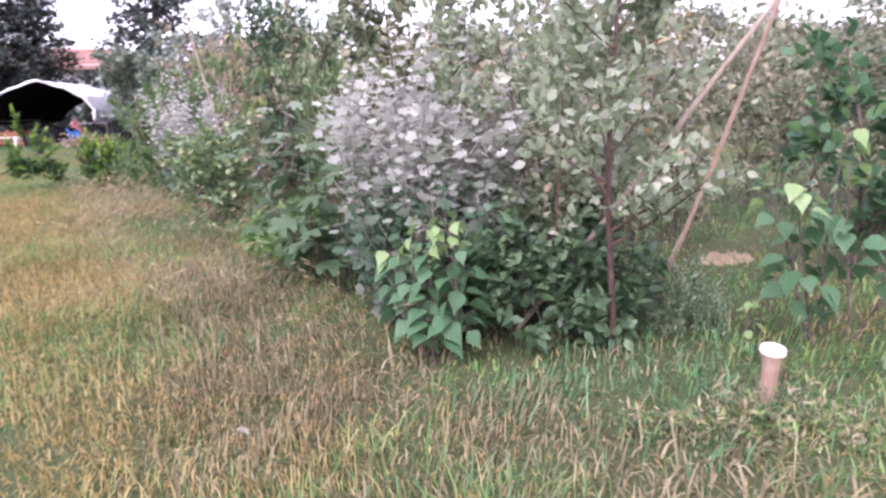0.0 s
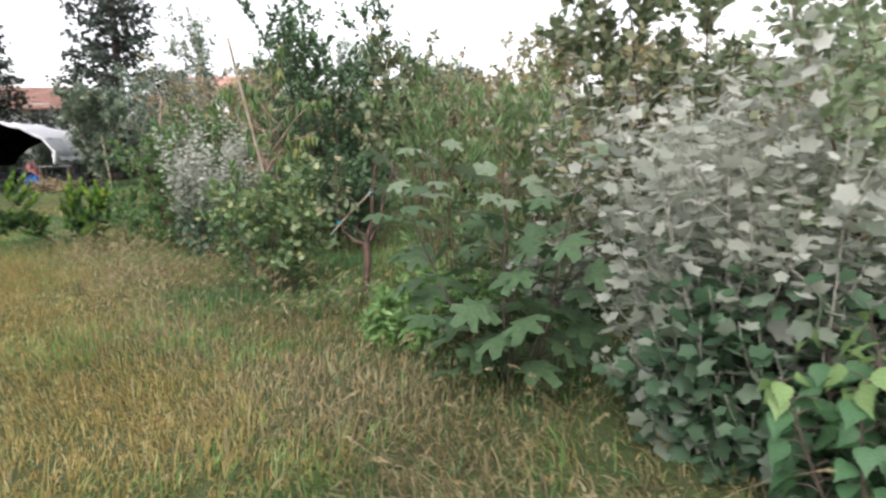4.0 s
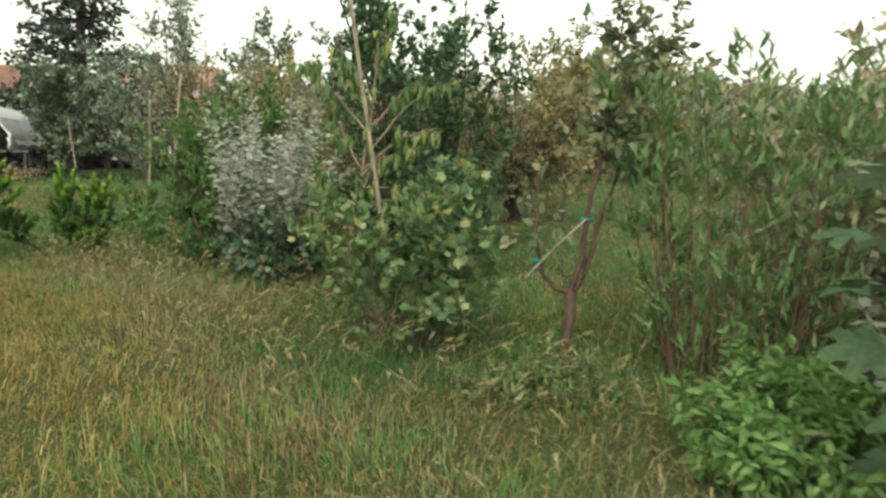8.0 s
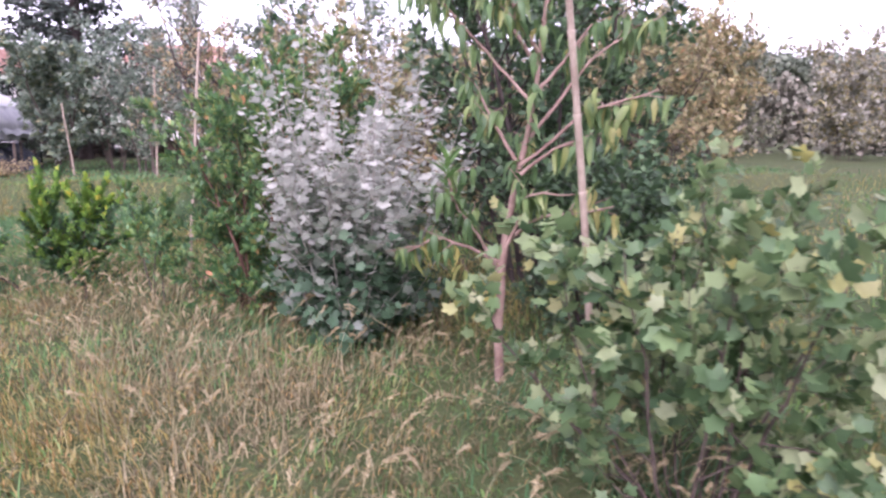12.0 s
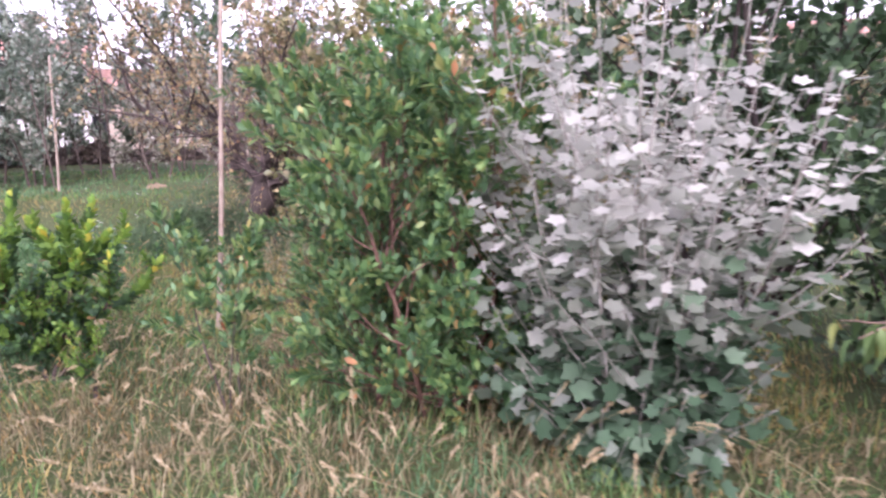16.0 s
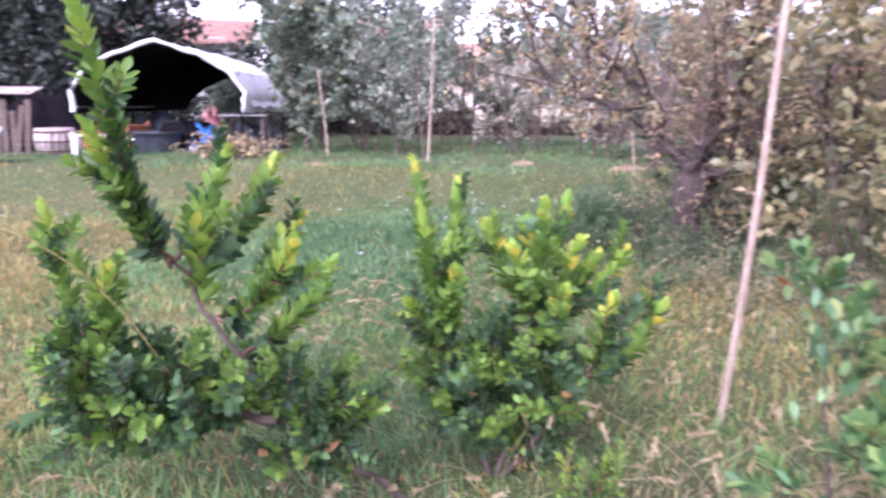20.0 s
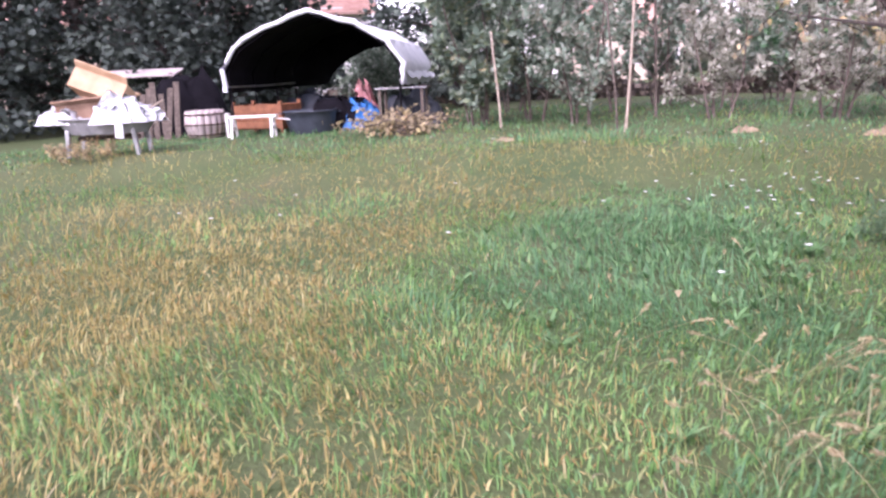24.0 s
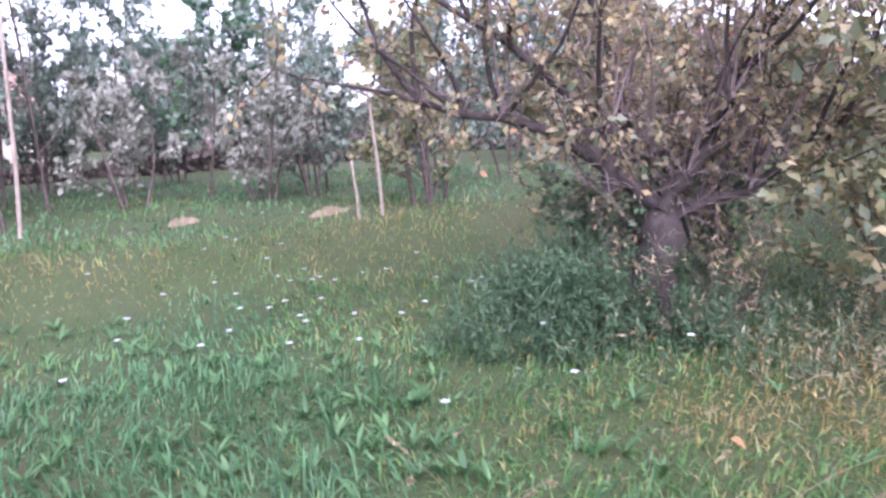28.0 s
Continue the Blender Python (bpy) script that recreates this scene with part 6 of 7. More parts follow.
def shed_sheet(x, y, turn):
    ob = thing("lean_to_roof", (x, y, zat(x, y)), "low pale sheet roof on posts under dark trees", "shelter", turn=turn)
    box("roof_sheet", (0, 0, 1.75), (2.6, 1.2, 0.05), M["barrel_wood"], ob, tilt=9)
    for sx in (-1.2, 1.2):
        for sy in (-0.5, 0.5):
            box("post", (sx, sy, 0.85), (0.1, 0.1, 1.75), M["bark"], ob)
    for k in range(6):
        box("plank", (-0.6 + 0.34 * k, -0.5, 0.55), (0.22, 0.04, 1.1 + 0.12 * (k % 3)), M["bark"], ob, tilt=-6 + 2 * (k % 3))


shed_sheet(-22.3, 30.4, 20)


def board_stack(x, y):
    """Old boards leaning upright against one another."""
    ob = thing("board_stack", (x, y, zat(x, y)), "old weathered boards leaning upright under dark trees", "boards", turn=12)
    for k in range(6):
        box("board", (-0.4 + 0.17 * k, 0.05 * (k % 2), 0.52 + 0.06 * (k % 3)), (0.14, 0.035, 1.1 + 0.14 * (k % 3)), M["bark"], ob, tilt=-9 + 2 * (k % 3), lean=7 - 4 * (k % 4))


board_stack(-19.6, 27.6)
# added black shape in place of the dark opening beneath the conifers
cloth_heap("tarpaulin_mound", "black mound standing for the dark opening under the trees", -20.2, 29.8, 2.2, 1.4, 1.85, M["sheet_black"], 12, "heap")


# ---- houses ----
def house(x, y, turn, w, d, eave, ridge, wall, label, rows=((1.0, 3), (3.4, 3))):
    z0 = zat(x, y)
    ob = thing("house", (x, y, z0), label, "house", "houses beyond the meadow", turn=turn)
    bm = bmesh.new()
    box_bm(bm, (0, 0, eave / 2 - 0.2), (w, d, eave + 0.4))
    part("wall", bm, wall, ob)
    bm = bmesh.new()
    a = [bm.verts.new(p) for p in ((-w / 2, -d / 2, eave), (-w / 2, d / 2, eave), (-w / 2, 0, ridge - 0.1), (w / 2, -d / 2, eave), (w / 2, d / 2, eave), (w / 2, 0, ridge - 0.1))]
    for f in ((0, 2, 1), (3, 4, 5), (0, 3, 5, 2), (1, 2, 5, 4)):
        bm.faces.new([a[i] for i in f])
    part("gable", bm, wall, ob)
    slope = math.atan2(ridge - eave, d / 2)
    ln = (d / 2 + 0.5) / math.cos(slope)
    for s in (-1, 1):
        bm = bmesh.new()
        box_bm(bm, (0, s * (d / 4 + 0.23), (eave + ridge) / 2 - 0.23 * math.tan(slope) + 0.08), (w + 0.9, ln, 0.14), tilt=-s * math.degrees(slope))
        slab = part("roof", bm, M["roof"], ob)
        courses = int(ln / 0.42)
        tile_rows = []
        for k in range(courses):
            f = (k + 0.5) / courses
            yy, zz = s * (d / 2 + 0.5) * (1 - f), eave - 0.5 * math.tan(slope) + f * (ridge - eave + 0.5 * math.tan(slope)) + 0.19
            tile_rows.append((np.array([(-w / 2 - 0.45, yy, zz), (0, yy, zz), (w / 2 + 0.45, yy, zz)]), np.full(3, 0.07)))
        tubes("tile_course", tile_rows, M["roof"], ob, 5)
    for z, n in rows:
        for k in range(n):
            xx = (k + 0.5) / n * w - w / 2
            win = thing("window", (0, 0, 0), "", "")
            win.parent = ob
            win.matrix_basis = pose(xx, -d / 2 - 0.02, z + 0.65)
            box("pane", (0, 0, 0), (0.9, 0.03, 1.2), M["glass"], win, bevel=0)
            for c, sz in (((0, -0.03, 0.64), (1.1, 0.07, 0.09)), ((0, -0.03, -0.64), (1.2, 0.12, 0.08)), ((-0.5, -0.03, 0), (0.09, 0.07, 1.28)), ((0.5, -0.03, 0), (0.09, 0.07, 1.28)), ((0, -0.03, 0), (0.06, 0.05, 1.2))):
                box("frame", c, sz, M["white_paint"], win, bevel=0)
    box("chimney", (w * 0.2, 0.3, ridge + 0.3), (0.6, 0.6, 1.2), wall, ob)
    return ob


house(-28.0, 49.0, 25, 11, 8, 4.5, 5.8, M["wall_white"], "white house with a low terracotta roof behind the shelter")
house(-19.5, 68.0, 15, 7, 7, 4.6, 6.2, M["wall_white"], "small white house with a terracotta roof beyond the grove")
house(-16.6, 64.0, 8, 6, 7, 5.6, 7.2, M["wall_white"], "white two-storey house beyond the grove")
house(-9.5, 66.0, 0, 9, 7, 3.6, 5.4, M["wall_tan"], "tan house with a terracotta roof beyond the grove", rows=((1.0, 4),))
house(44.5, 57.0, -38, 10, 8, 6.8, 8.8, M["wall_white"], "white house with a red roof across the field", rows=((1.0, 3), (3.4, 3), (5.9, 3)))
house(-40.0, 45.0, 40, 9, 8, 4.6, 6.4, M["wall_tan"], "tan house behind dark trees")


# ---- meadow growth ----
WALK = np.array([eye[:2] for _, eye, _, _ in PATH])


def to_path(p):
    """Distance from points of the ground to the walked line."""
    best = np.full(len(p), 1e9)
    for a, b in zip(WALK[:-1], WALK[1:]):
        d = b - a
        t = np.clip(((p - a) @ d) / max(d @ d, 1e-6), 0, 1)
        best = np.minimum(best, np.linalg.norm(p - a - t[:, None] * d, axis=1))
    return best


def dryness(p):
    """How golden the meadow is: broad patches, straw west of the walk, lush green by the old tree."""
    x, y = p[:, 0], p[:, 1]
    d = 0.40 + 0.20 * np.sin(0.9 * x + 0.7 * y + 1.0) + 0.19 * np.sin(1.7 * x - 0.9 * y) + 0.12 * np.sin(2.9 * y + 0.8 * x) + 0.13 * np.sin(5.3 * x + 1.9 * np.sin(2.1 * y)) * np.sin(4.7 * y + 1.3)
    d = d + (0.22 + 0.20 * ease(3, 6, y)) * ease(0.8, -1.2, x + 0.45 * y) * ease(15, 9, y) + 0.10 * ease(7, 4, y) + 0.25 * np.exp(-(((x + 5.8) / 2.0) ** 2 + ((y - 11.6) / 1.8) ** 2))
    d = d - 1.1 * np.exp(-(((x + 8.4) / 1.6) ** 2 + ((y - 18.9) / 2.6) ** 2)) + 0.35 * np.exp(-(((x + 1.9) / 0.9) ** 2 + ((y - 6.2) / 1.2) ** 2))
    d = d + 0.10 * ease(13, 15, y) * ease(24, 21, y)
    d = d + 0.42 * np.exp(-(((x + 11.5) / 2.8) ** 2 + ((y - 18.5) / 3.5) ** 2))
    d = d + 0.45 * np.exp(-(((x + 6.7) / 1.1) ** 2 + ((y - 16.8) / 0.9) ** 2))
    d = d + 0.55 * np.exp(-(((y - 22.3 - 0.5 * np.sin(0.7 * x)) / 0.7) ** 2)) - 0.40 * ease(23.2, 24.2, y)
    return d


def brownness(p):
    """Withered grass along the planted strip, thickest at the foot of the shrubs, and in dead patches of the meadow."""
    x, y = p[:, 0], p[:, 1]
    edge = x + 0.62 * y
    strip = ease(0.1, 1.5, edge) * ease(4.6, 3.2, edge) * ease(15.5, 13.5, y)
    patch = 0.5 + 0.3 * np.sin(3.1 * x + 1.4 * np.sin(1.9 * y)) * np.sin(2.7 * y + 0.9) + 0.2 * np.sin(6.3 * x - 4.1 * y)
    dead = np.exp(-(((x + 1.75) / 0.55) ** 2 + ((y - 5.75) / 0.7) ** 2)) + 0.8 * np.exp(-(((x + 1.2) / 0.6) ** 2 + ((y - 3.7) / 0.7) ** 2)) + 0.3 * np.exp(-(((x - 0.6) / 1.1) ** 2 + ((y - 3.1) / 0.7) ** 2))
    return strip * (0.25 + 0.75 * patch) + 0.6 * dead + 0.22 * patch * ease(17, 13, y) + 0.12 * patch


def blades(rng, p, length, width, bend):
    """Curved tapering blades of grass, three bends each, laid over in swirls by wind and weight."""
    n = len(p)
    swirl = 2.2 * np.sin(0.9 * p[:, 0] + 1.3 * np.sin(0.7 * p[:, 1])) + 2.0 * np.sin(1.3 * p[:, 1] + 0.8 * np.sin(1.9 * p[:, 0]))
    b = swirl + rng.normal(0, 1.1, n)
    a = b + np.pi / 2 + rng.normal(0, 0.5, n)
    side = np.column_stack([np.cos(a), np.sin(a), np.zeros(n)])
    over = np.column_stack([np.cos(b), np.sin(b), np.zeros(n)])
    up = np.array([0, 0, 1.0])
    at = np.column_stack([p, height_at(p[:, 0], p[:, 1]) - 0.01])
    lean = np.clip(bend * rng.uniform(0.05, 1.7, n), 0, 2.1)
    w = (width / 2)[:, None]
    rings = [at - side * w, at + side * w]
    for k, (turn, step, thin) in enumerate(((0.45, 0.40, 0.9), (0.95, 0.33, 0.65))):
        at = at + over * (length * step * np.sin(lean * turn))[:, None] + up * (length * step * np.cos(lean * turn))[:, None]
        rings += [at - side * w * thin, at + side * w * thin]
    tip = at + over * (length * 0.30 * np.sin(lean * 1.35))[:, None] + up * (length * 0.30 * np.cos(lean * 1.35))[:, None]
    v = np.stack(rings + [tip], 1).reshape(-1, 3)
    i = np.arange(n)[:, None] * 7
    f = np.concatenate([i + t for t in ([0, 1, 3], [0, 3, 2], [2, 3, 5], [2, 5, 4], [4, 5, 6])])
    return v, [f]


def spindles(rng, base, way, length, radius):
    """Small seed heads: three-sided spindles."""
    n = len(base)
    d = unit(way)
    u = unit(np.cross(d, np.array([0.31, 0.17, 0.93])))
    w = np.cross(d, u)
    k = (base + d * (length * 0.4)[:, None])
    r = radius[:, None]
    v = np.stack([base, k + u * r, k - (u * 0.5 - w * 0.87) * r, k - (u * 0.5 + w * 0.87) * r, base + d * length[:, None]], 1).reshape(-1, 3)
    i = np.arange(n)[:, None] * 5
    f = np.concatenate([i + t for t in ([0, 2, 1], [0, 3, 2], [0, 1, 3], [4, 1, 2], [4, 2, 3], [4, 3, 1])])
    return v, [f]


def meadow():
    rng = np.random.default_rng(1234)
    sets = {"green": [[], [], []], "lush": [[], [], []], "gold": [[], [], []], "brown": [[], [], []]}
    seeds = []
    zones = ((0.0, 2.2, 1500, 1.15), (2.2, 4.5, 720, 1.45), (4.5, 9.0, 270, 2.1), (9.0, 19.0, 75, 3.4))
    for near, far, density, wide in zones:
        n = int(density * 40 * 36)
        p = np.column_stack([rng.uniform(-27, 13, n), rng.uniform(-2.5, 33.5, n)])
        d = to_path(p)
        p = p[(d >= near) & (d < far)]
        tuft = np.sin(p[:, 0] * 7.3 + 2.1 * np.sin(p[:, 1] * 3.7)) * np.sin(p[:, 1] * 8.1 + 1.7 * np.sin(p[:, 0] * 4.3))
        p = p[rng.uniform(0, 1, len(p)) < 0.68 + 0.55 * tuft + 0.35 * ease(15, 17.5, p[:, 1])]
        dry, dead = dryness(p), brownness(p)
        shown = dry + rng.normal(0, 0.22, len(p))
        withered = (dead + rng.normal(0, 0.25, len(p)) > 0.68) & (shown > 0.16)
        lush = 0.72 + 0.34 * np.sin(p[:, 0] * 1.3 + 0.7) * np.sin(p[:, 1] * 1.1) + 0.26 * np.sin(p[:, 0] * 5.1) * np.sin(p[:, 1] * 4.3) + rng.uniform(0, 0.35, len(p))
        lush = lush * (1 + 0.10 * np.clip(dead, 0, 1)) * (1 - 0.22 * ease(13.5, 16.5, p[:, 1]))
        for name, sel in (("brown", withered), ("lush", ~withered & (shown < 0.16)), ("green", ~withered & (shown >= 0.16) & (shown < 0.66)), ("gold", ~withered & (shown >= 0.66))):
            q = p[sel]
            k = len(q)
            tall = rng.uniform(0.45, 1.25, k) * lush[sel]
            sets[name][0].append(q)
            sets[name][1].append(tall * 0.155)
            sets[name][2].append(rng.uniform(0.0035, 0.0080, k) * wide * (1.5 if name == "brown" else 0.8 if name == "gold" else 1.35 if name == "lush" else 1.0))
        pick = rng.uniform(0, 1, len(p)) < np.clip((dry - 0.05) * 0.6, 0.02, 0.55) * (0.50 if far < 3 else 0.42 if far < 9 else 0.4)
        seeds.append(np.column_stack([p[pick], np.full(pick.sum(), wide)]))
    for name, title, mat, label, bend in (("green", "green_grass", "grass_green", "green meadow grass in uneven tufts", 1.2), ("lush", "lush_grass", "grass_lush", "lush emerald grass in a damp patch", 1.1), ("gold", "dry_grass", "grass_gold", "dry golden meadow grass gone to seed", 1.45), ("brown", "withered_grass", "grass_brown", "withered brown grass lying tangled along the shrubs", 2.0)):
        q, ln, wd = (np.concatenate(s) for s in sets[name])
        v, f = blades(rng, q, ln, wd, bend)
        tagged(new(title, mesh_from(title, v, f, M[mat])), label, "grass", kind="stuff")
    q = np.concatenate(seeds)
    n = len(q)
    base = np.column_stack([q[:, :2], height_at(q[:, 0], q[:, 1]) + rng.uniform(0.05, 0.19, n)])
    a = rng.uniform(0, 6.283, n)
    tilt = np.abs(rng.normal(0.45, 0.4, n))
    way = np.column_stack([np.cos(a) * np.sin(tilt), np.sin(a) * np.sin(tilt), np.cos(tilt)])
    grow = 0.6 + 0.3 * q[:, 2]
    v, f = spindles(rng, base, way, rng.uniform(0.030, 0.062, n) * grow, rng.uniform(0.0025, 0.0045, n) * grow)
    tagged(new("grass_seed_heads", mesh_from("grass_seed_heads", v, f, M["seed_gold"])), "small golden seed heads of bristle grass", "grass", kind="stuff")


meadow()


def extra_grass():
    """A short thatch under the meadow, and long curling grass along the planted strip."""
    rng = np.random.default_rng(4321)
    n = 230000
    p = np.column_stack([rng.uniform(-16, 4, n), rng.uniform(0, 24, n)])
    d = to_path(p)
    p = p[(d < 5.5) & (rng.uniform(0, 1, n) < 1.15 - 0.12 * d)]
    dry = dryness(p) + rng.normal(0, 0.2, len(p))
    dead = (brownness(p) + rng.normal(0, 0.22, len(p)) > 0.52) & (dry > 0.12)
    for title, mat, sel, label in (("withered_thatch", "grass_brown", dead, "short withered thatch close to the soil"), ("green_thatch", "grass_green", ~dead & (dry < 0.7) & (dry > 0.12), "short green grass close to the soil"), ("lush_thatch", "grass_lush", ~dead & (dry <= 0.12), "short emerald grass close to the soil"), ("dry_thatch", "grass_gold", ~dead & (dry >= 0.7), "short straw close to the soil")):
        q = p[sel]
        v, f = blades(rng, q, rng.uniform(0.05, 0.11, len(q)), rng.uniform(0.008, 0.016, len(q)), 1.7)
        tagged(new(title, mesh_from(title, v, f, M[mat])), label, "grass", kind="stuff")
    n = 110000
    p = np.column_stack([rng.uniform(-9.5, 3.0, n), rng.uniform(2.0, 17, n)])
    d = to_path(p)
    clump = np.sin(p[:, 0] * 2.3 + 1.1 * np.sin(p[:, 1] * 1.7)) * np.sin(p[:, 1] * 2.9 + 0.6)
    edge = p[:, 0] + 0.62 * p[:, 1]
    keep = (d > 0.75) & (d < 3.4) & (edge > 0.15) & (rng.uniform(0, 1, n) < (0.11 + 0.26 * clump) * (0.45 + 0.55 * ease(4, 7, p[:, 1])))
    p = p[keep]
    dry = 0.5 * dryness(p) + 0.6 * brownness(p) + rng.normal(0, 0.25, len(p))
    for title, mat, sel, label in (("long_green_grass", "grass_green", dry < 0.62, "long curling green grass along the planted strip"), ("long_dry_grass", "straw", dry >= 0.62, "long bent straw along the planted strip")):
        q = p[sel]
        v, f = blades(rng, q, rng.uniform(0.12, 0.30, len(q)), rng.uniform(0.003, 0.0062, len(q)), 2.1)
        tagged(new(title, mesh_from(title, v, f, M[mat])), label, "grass", kind="stuff")


extra_grass()


def foxtails():
    """Arching stalks with furry seed heads along the second half of the walk, and a few at its end."""
    rng = np.random.default_rng(77)
    stalks, heads = [], []
    n = 9000
    p = np.column_stack([rng.uniform(-11.5, 0.8, n), rng.uniform(4, 16.2, n)])
    d = to_path(p)
    edge = p[:, 0] + 0.60 * p[:, 1]
    dense = 0.35 + 0.65 * ease(6.5, 9.5, p[:, 1])
    p = p[(d > 0.75) & (d < 3.0) & (edge > 0.25 + rng.normal(0, 0.35, n)) & (edge < 3.0) & (rng.uniform(0, 1, n) < dense)][:800]
    q = np.column_stack([rng.uniform(-9.0, -6.0, 300), rng.uniform(14.5, 17.6, 300)])
    q = q[(to_path(q) > 0.9) & (q[:, 0] + 0.35 * (q[:, 1] - 14.5) > -8.5)][:40]
    for x, y in np.concatenate([p, q]):
        a = 2.2 * math.sin(0.9 * x + 1.3 * math.sin(0.7 * y)) + rng.normal(0, 1.0)
        h = rng.uniform(0.13, 0.40) * (0.8 if y < 7 else 1.0)
        o = np.array([math.cos(a), math.sin(a), 0]) * h * rng.uniform(0.4, 1.3)
        b = np.array([x, y, zat(x, y)])
        f = np.linspace(0, 1, 6)[:, None]
        line = b + o * f**1.8 + np.array([0, 0, h]) * (1.15 * f - 0.15 * f**2.2)
        stalks.append((line, np.linspace(0.0018, 0.0012, 6)))
        way = unit(line[-1] - line[-2])
        ln = rng.uniform(0.06, 0.115)
        g = np.linspace(0, 1, 6)[:, None]
        heads.append(line[-1] + way * g * ln + np.array([0, 0, -rng.uniform(0.0, 0.28)]) * ln * g**2)
    v, f = tube_arrays(stalks, 3)
    tagged(new("foxtail_stalks", mesh_from("foxtail_stalks", v, f, M["straw"])), "thin arching straw stalks of foxtail grass", "grass", kind="stuff")
    P, A, F, S = [], [], [], []
    m = 44
    g = np.linspace(0, 1, m)
    for line in heads:
        q = g * 5
        i = np.minimum(q.astype(int), 4)
        P.append(line[i] + (line[i + 1] - line[i]) * (q - i)[:, None] + rng.normal(0, 0.0012, (m, 3)))
        A.append(unit(line[i + 1] - line[i]) * 1.3 + rng.normal(0, 0.45, (m, 3)))
        F.append(rng.normal(0, 1, (m, 3)))
        S.append(0.016 * (0.5 + np.sin(0.3 + 2.5 * g)) * rng.uniform(0.7, 1.2, m))
    v, f = scatter("bristle", *(np.concatenate(k) for k in (P, A, F, S)))
    tagged(new("foxtail_heads", mesh_from("foxtail_heads", v, f, M["seed"])), "furry pale foxtail seed heads", "grass", kind="stuff")


foxtails()


def tall_foxtail(foot, knee, neck, tip):
    z = zat(foot[0], foot[1])
    ob = thing("tall_foxtail", (foot[0], foot[1], z), "tall straw stalk with one long furry seed head", "grass")
    f = np.linspace(0, 1, 12)[:, None]
    a, b, c = np.array([0, 0, -0.02]), np.array(knee) - [foot[0], foot[1], z], np.array(neck) - [foot[0], foot[1], z]
    tubes("stalk", [((1 - f) ** 2 * a + 2 * f * (1 - f) * b + f**2 * c, np.linspace(0.003, 0.0015, 12))], M["grass_gold"], ob, 5)
    way = np.array(tip) - np.array(neck)
    rng = np.random.default_rng(3)
    g = rng.uniform(0, 1, 420)
    P = c + g[:, None] * way
    A = rng.normal(0, 1, (420, 3)) + unit(way) * 1.2
    v, t = scatter("lance", P, A, rng.normal(0, 1, (420, 3)), 0.022 * np.sin(0.25 + g * 2.7))
    child("seed_head", mesh_from("seed_head", v, t, M["seed"]), ob, "furry tan seed head", "stuff")


tall_foxtail((-7.9, 13.75), (-8.1, 13.5, 1.05), (-8.50, 13.34, 1.12), (-8.64, 13.29, 1.09))


def broad_weeds():
    """Plantain and dandelion rosettes in the lush patch, and white flowers."""
    rng = np.random.default_rng(55)
    n = 170
    c = np.column_stack([rng.normal(-8.2, 0.9, n), rng.normal(18.6, 1.5, n)])
    P, A, F, S = [], [], [], []
    for x, y in c:
        for k in range(9):
            a = rng.uniform(0, 6.28)
            P.append((x, y, zat(x, y)))
            A.append((math.cos(a), math.sin(a), rng.uniform(0.8, 3.0)))
            F.append((-0.3 * math.cos(a), -0.3 * math.sin(a), 1))
            S.append(rng.uniform(0.05, 0.14))
    v, f = scatter("strap", np.array(P), np.array(A), np.array(F), np.array(S))
    tagged(new("plantain_rosettes", mesh_from("plantain_rosettes", v, f, M["plantain"])), "bright green plantain rosettes in lush grass", "weeds", kind="stuff")
    P, A, F = [], [], []
    for k in range(56):
        x, y = (rng.normal(-7.3, 0.8), rng.normal(20.2, 1.3)) if k < 34 else (rng.uniform(-14, -6), rng.uniform(18, 24))
        z = zat(x, y) + rng.uniform(0.14, 0.26)
        for j in range(6):
            a = j * 1.047
            P.append((x, y, z))
            A.append((math.cos(a), math.sin(a), 0.35))
            F.append((0, 0, 1))
    v, f = scatter("ovate", np.array(P, float), np.array(A), np.array(F, float), np.full(len(P), 0.030))
    tagged(new("white_flowers", mesh_from("white_flowers", v, f, M["petal"])), "scattered small white wild flowers", "flowers", kind="stuff")


broad_weeds()


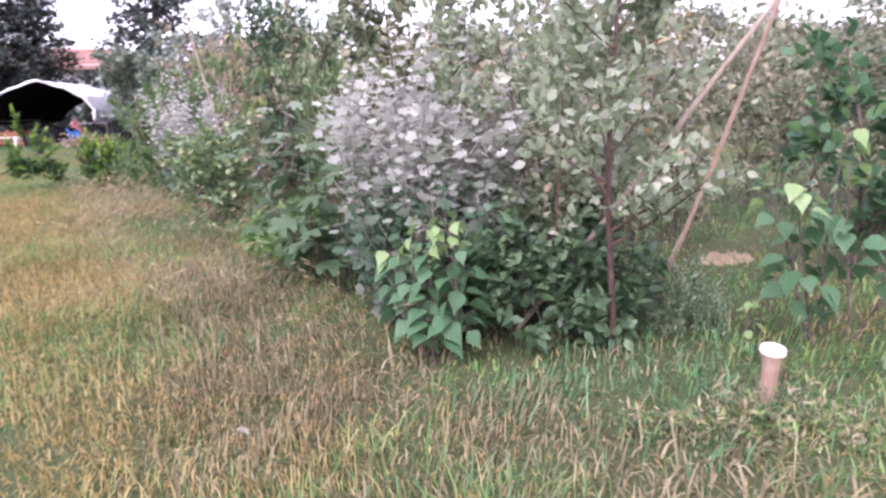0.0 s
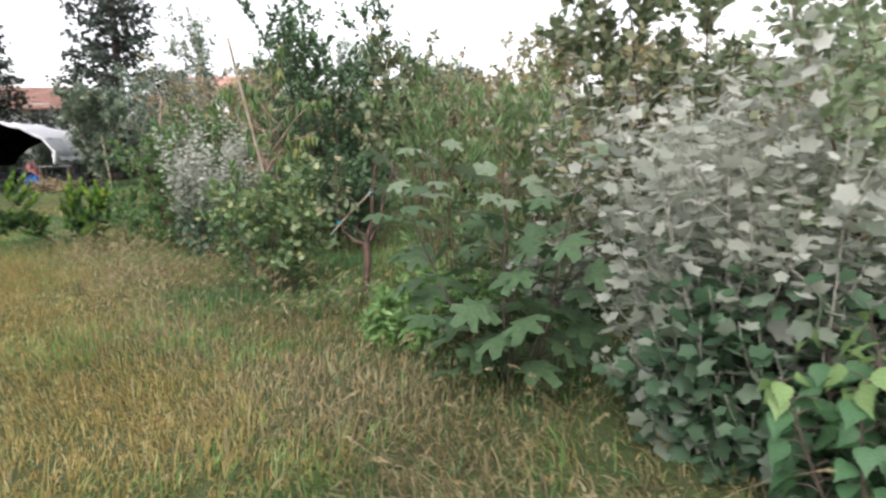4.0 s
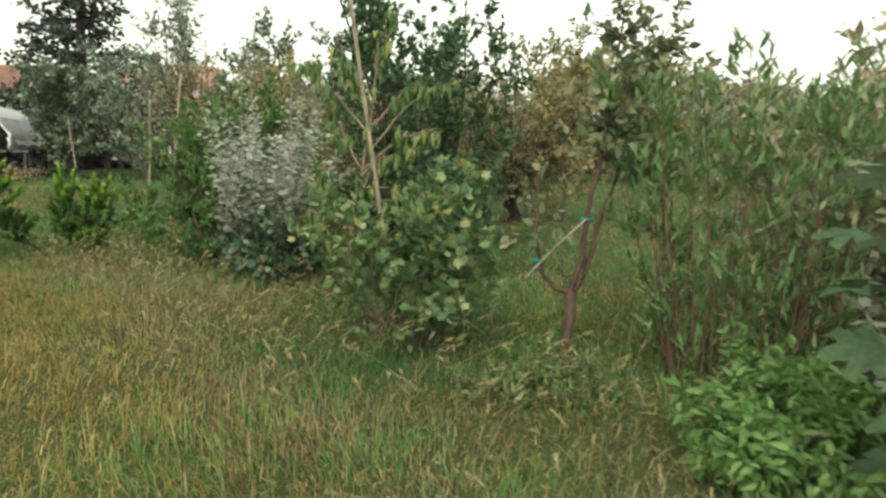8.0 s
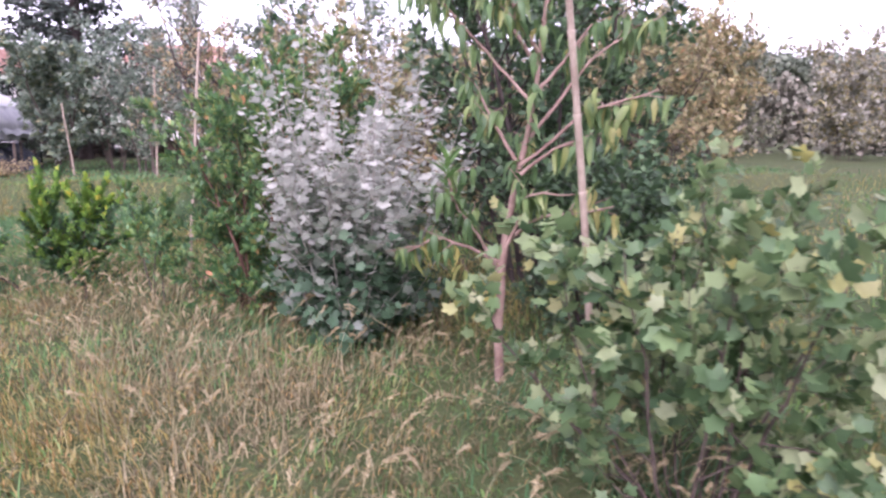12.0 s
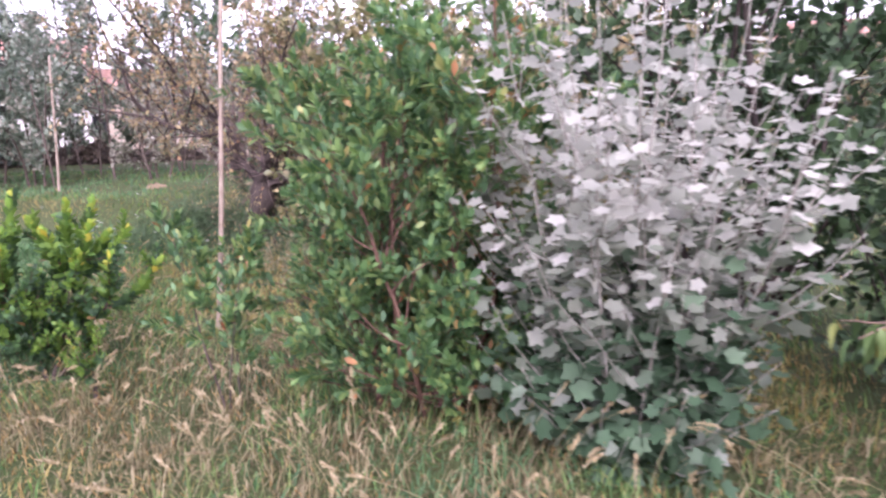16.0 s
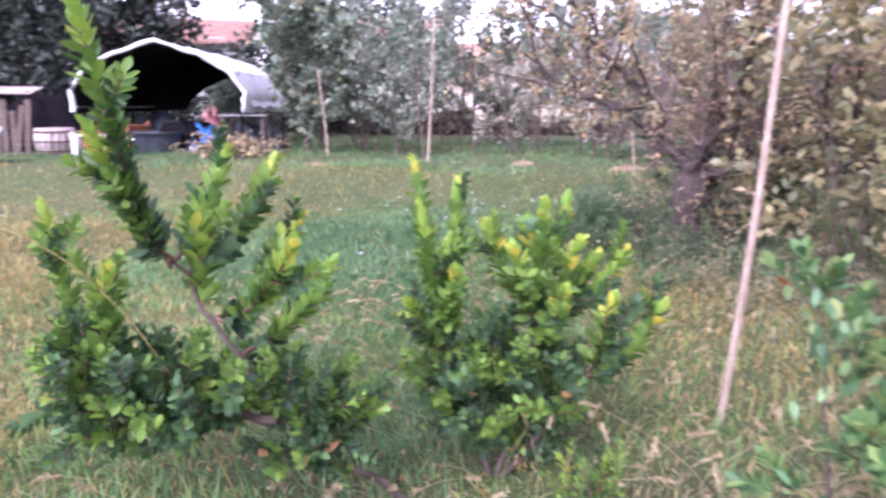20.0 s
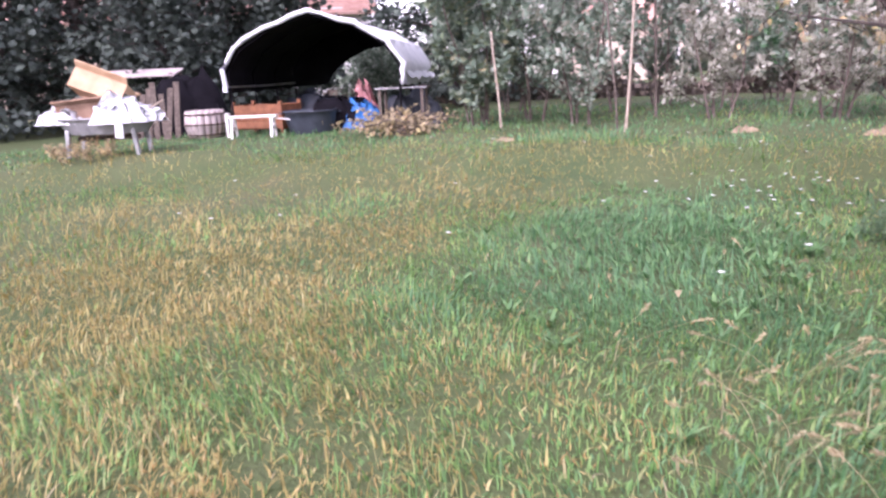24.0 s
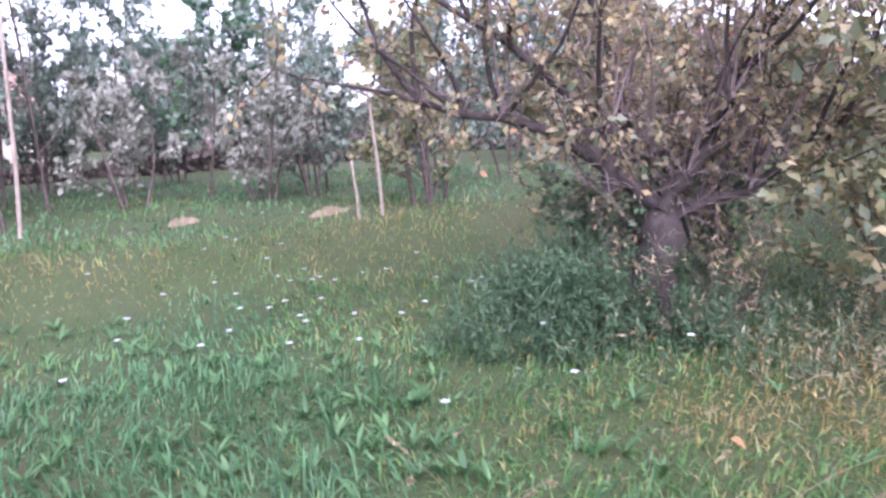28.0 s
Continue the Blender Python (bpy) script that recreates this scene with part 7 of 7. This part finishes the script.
def bare_mound(x, y, w, d, h, seed, label):
    rng = np.random.default_rng(seed)
    n = 13
    u = np.linspace(-1, 1, n)
    gx, gy = np.meshgrid(u, u)
    r = np.sqrt(gx**2 + gy**2)
    z = h * np.clip(1 - r**2, -0.3, 1) + 0.03 * rng.normal(0, 1, gx.shape)
    z = np.where(r > 0.95, -0.06, z)
    v = np.stack([gx * w / 2, gy * d / 2, z], -1).reshape(-1, 3)
    i = (np.arange(n - 1)[:, None] * n + np.arange(n - 1)[None]).ravel()
    ob = new("earth_mound", mesh_from("earth_mound", v, [np.stack([i, i + 1, i + n + 1, i + n], -1)], M["soil"], True))
    ob.matrix_basis = pose(x, y, zat(x, y), 0, 0, 25)
    tagged(ob, label, "mound")


def fallen_leaf(x, y, size, mat, label, seed):
    rng = np.random.default_rng(seed)
    ob = thing("fallen_leaf", (x, y, zat(x, y)), label, "leaf")
    v, f = SHAPE["ovate"]
    bent = v * size + np.column_stack([np.zeros(len(v)), np.zeros(len(v)), 0.35 * size * np.abs(v[:, 0])])
    one = child("blade", mesh_from("blade", bent, [f], M[mat]), ob)
    one.matrix_basis = pose(0, 0, 0.13, rng.uniform(-35, 35), rng.uniform(-35, 35), rng.uniform(0, 360))
    tubes("leaf_stem", [(np.array([[0, 0, 0.0], [0.01, 0, 0.07], [0, 0, 0.13]]), np.array([0.0012, 0.0012, 0.001]))], M["bark"], ob, 4)


for k, (lx, ly, ls, lm, ll) in enumerate(((-0.92, 2.75, 0.06, "petal", "curled white dry leaf caught in grass"), (-7.75, 17.75, 0.09, "brown", "dry tan leaf caught in the grass"), (-6.25, 17.3, 0.12, "brown", "curled brown leaf on tall grass"), (-6.95, 17.0, 0.08, "fallen_yellow", "yellow fallen leaf in the grass"), (-8.6, 17.2, 0.07, "brown", "small brown leaf lying in grass"), (-6.6, 16.5, 0.08, "brown", "dry brown leaf among straw"))):
    fallen_leaf(lx, ly, ls, lm, ll, 900 + k)

bare_mound(2.55, 6.35, 0.7, 0.35, 0.05, 5, "patch of bare reddish soil behind the leaning poles")
bare_mound(-7.1, 24.8, 0.5, 0.3, 0.06, 1, "small mound of pale dry soil on the bank")
bare_mound(-5.2, 24.4, 1.0, 0.3, 0.05, 3, "long low mound of dry soil by a stake")
bare_mound(-10.8, 24.0, 0.5, 0.22, 0.03, 4, "patch of bare pale soil in the meadow")
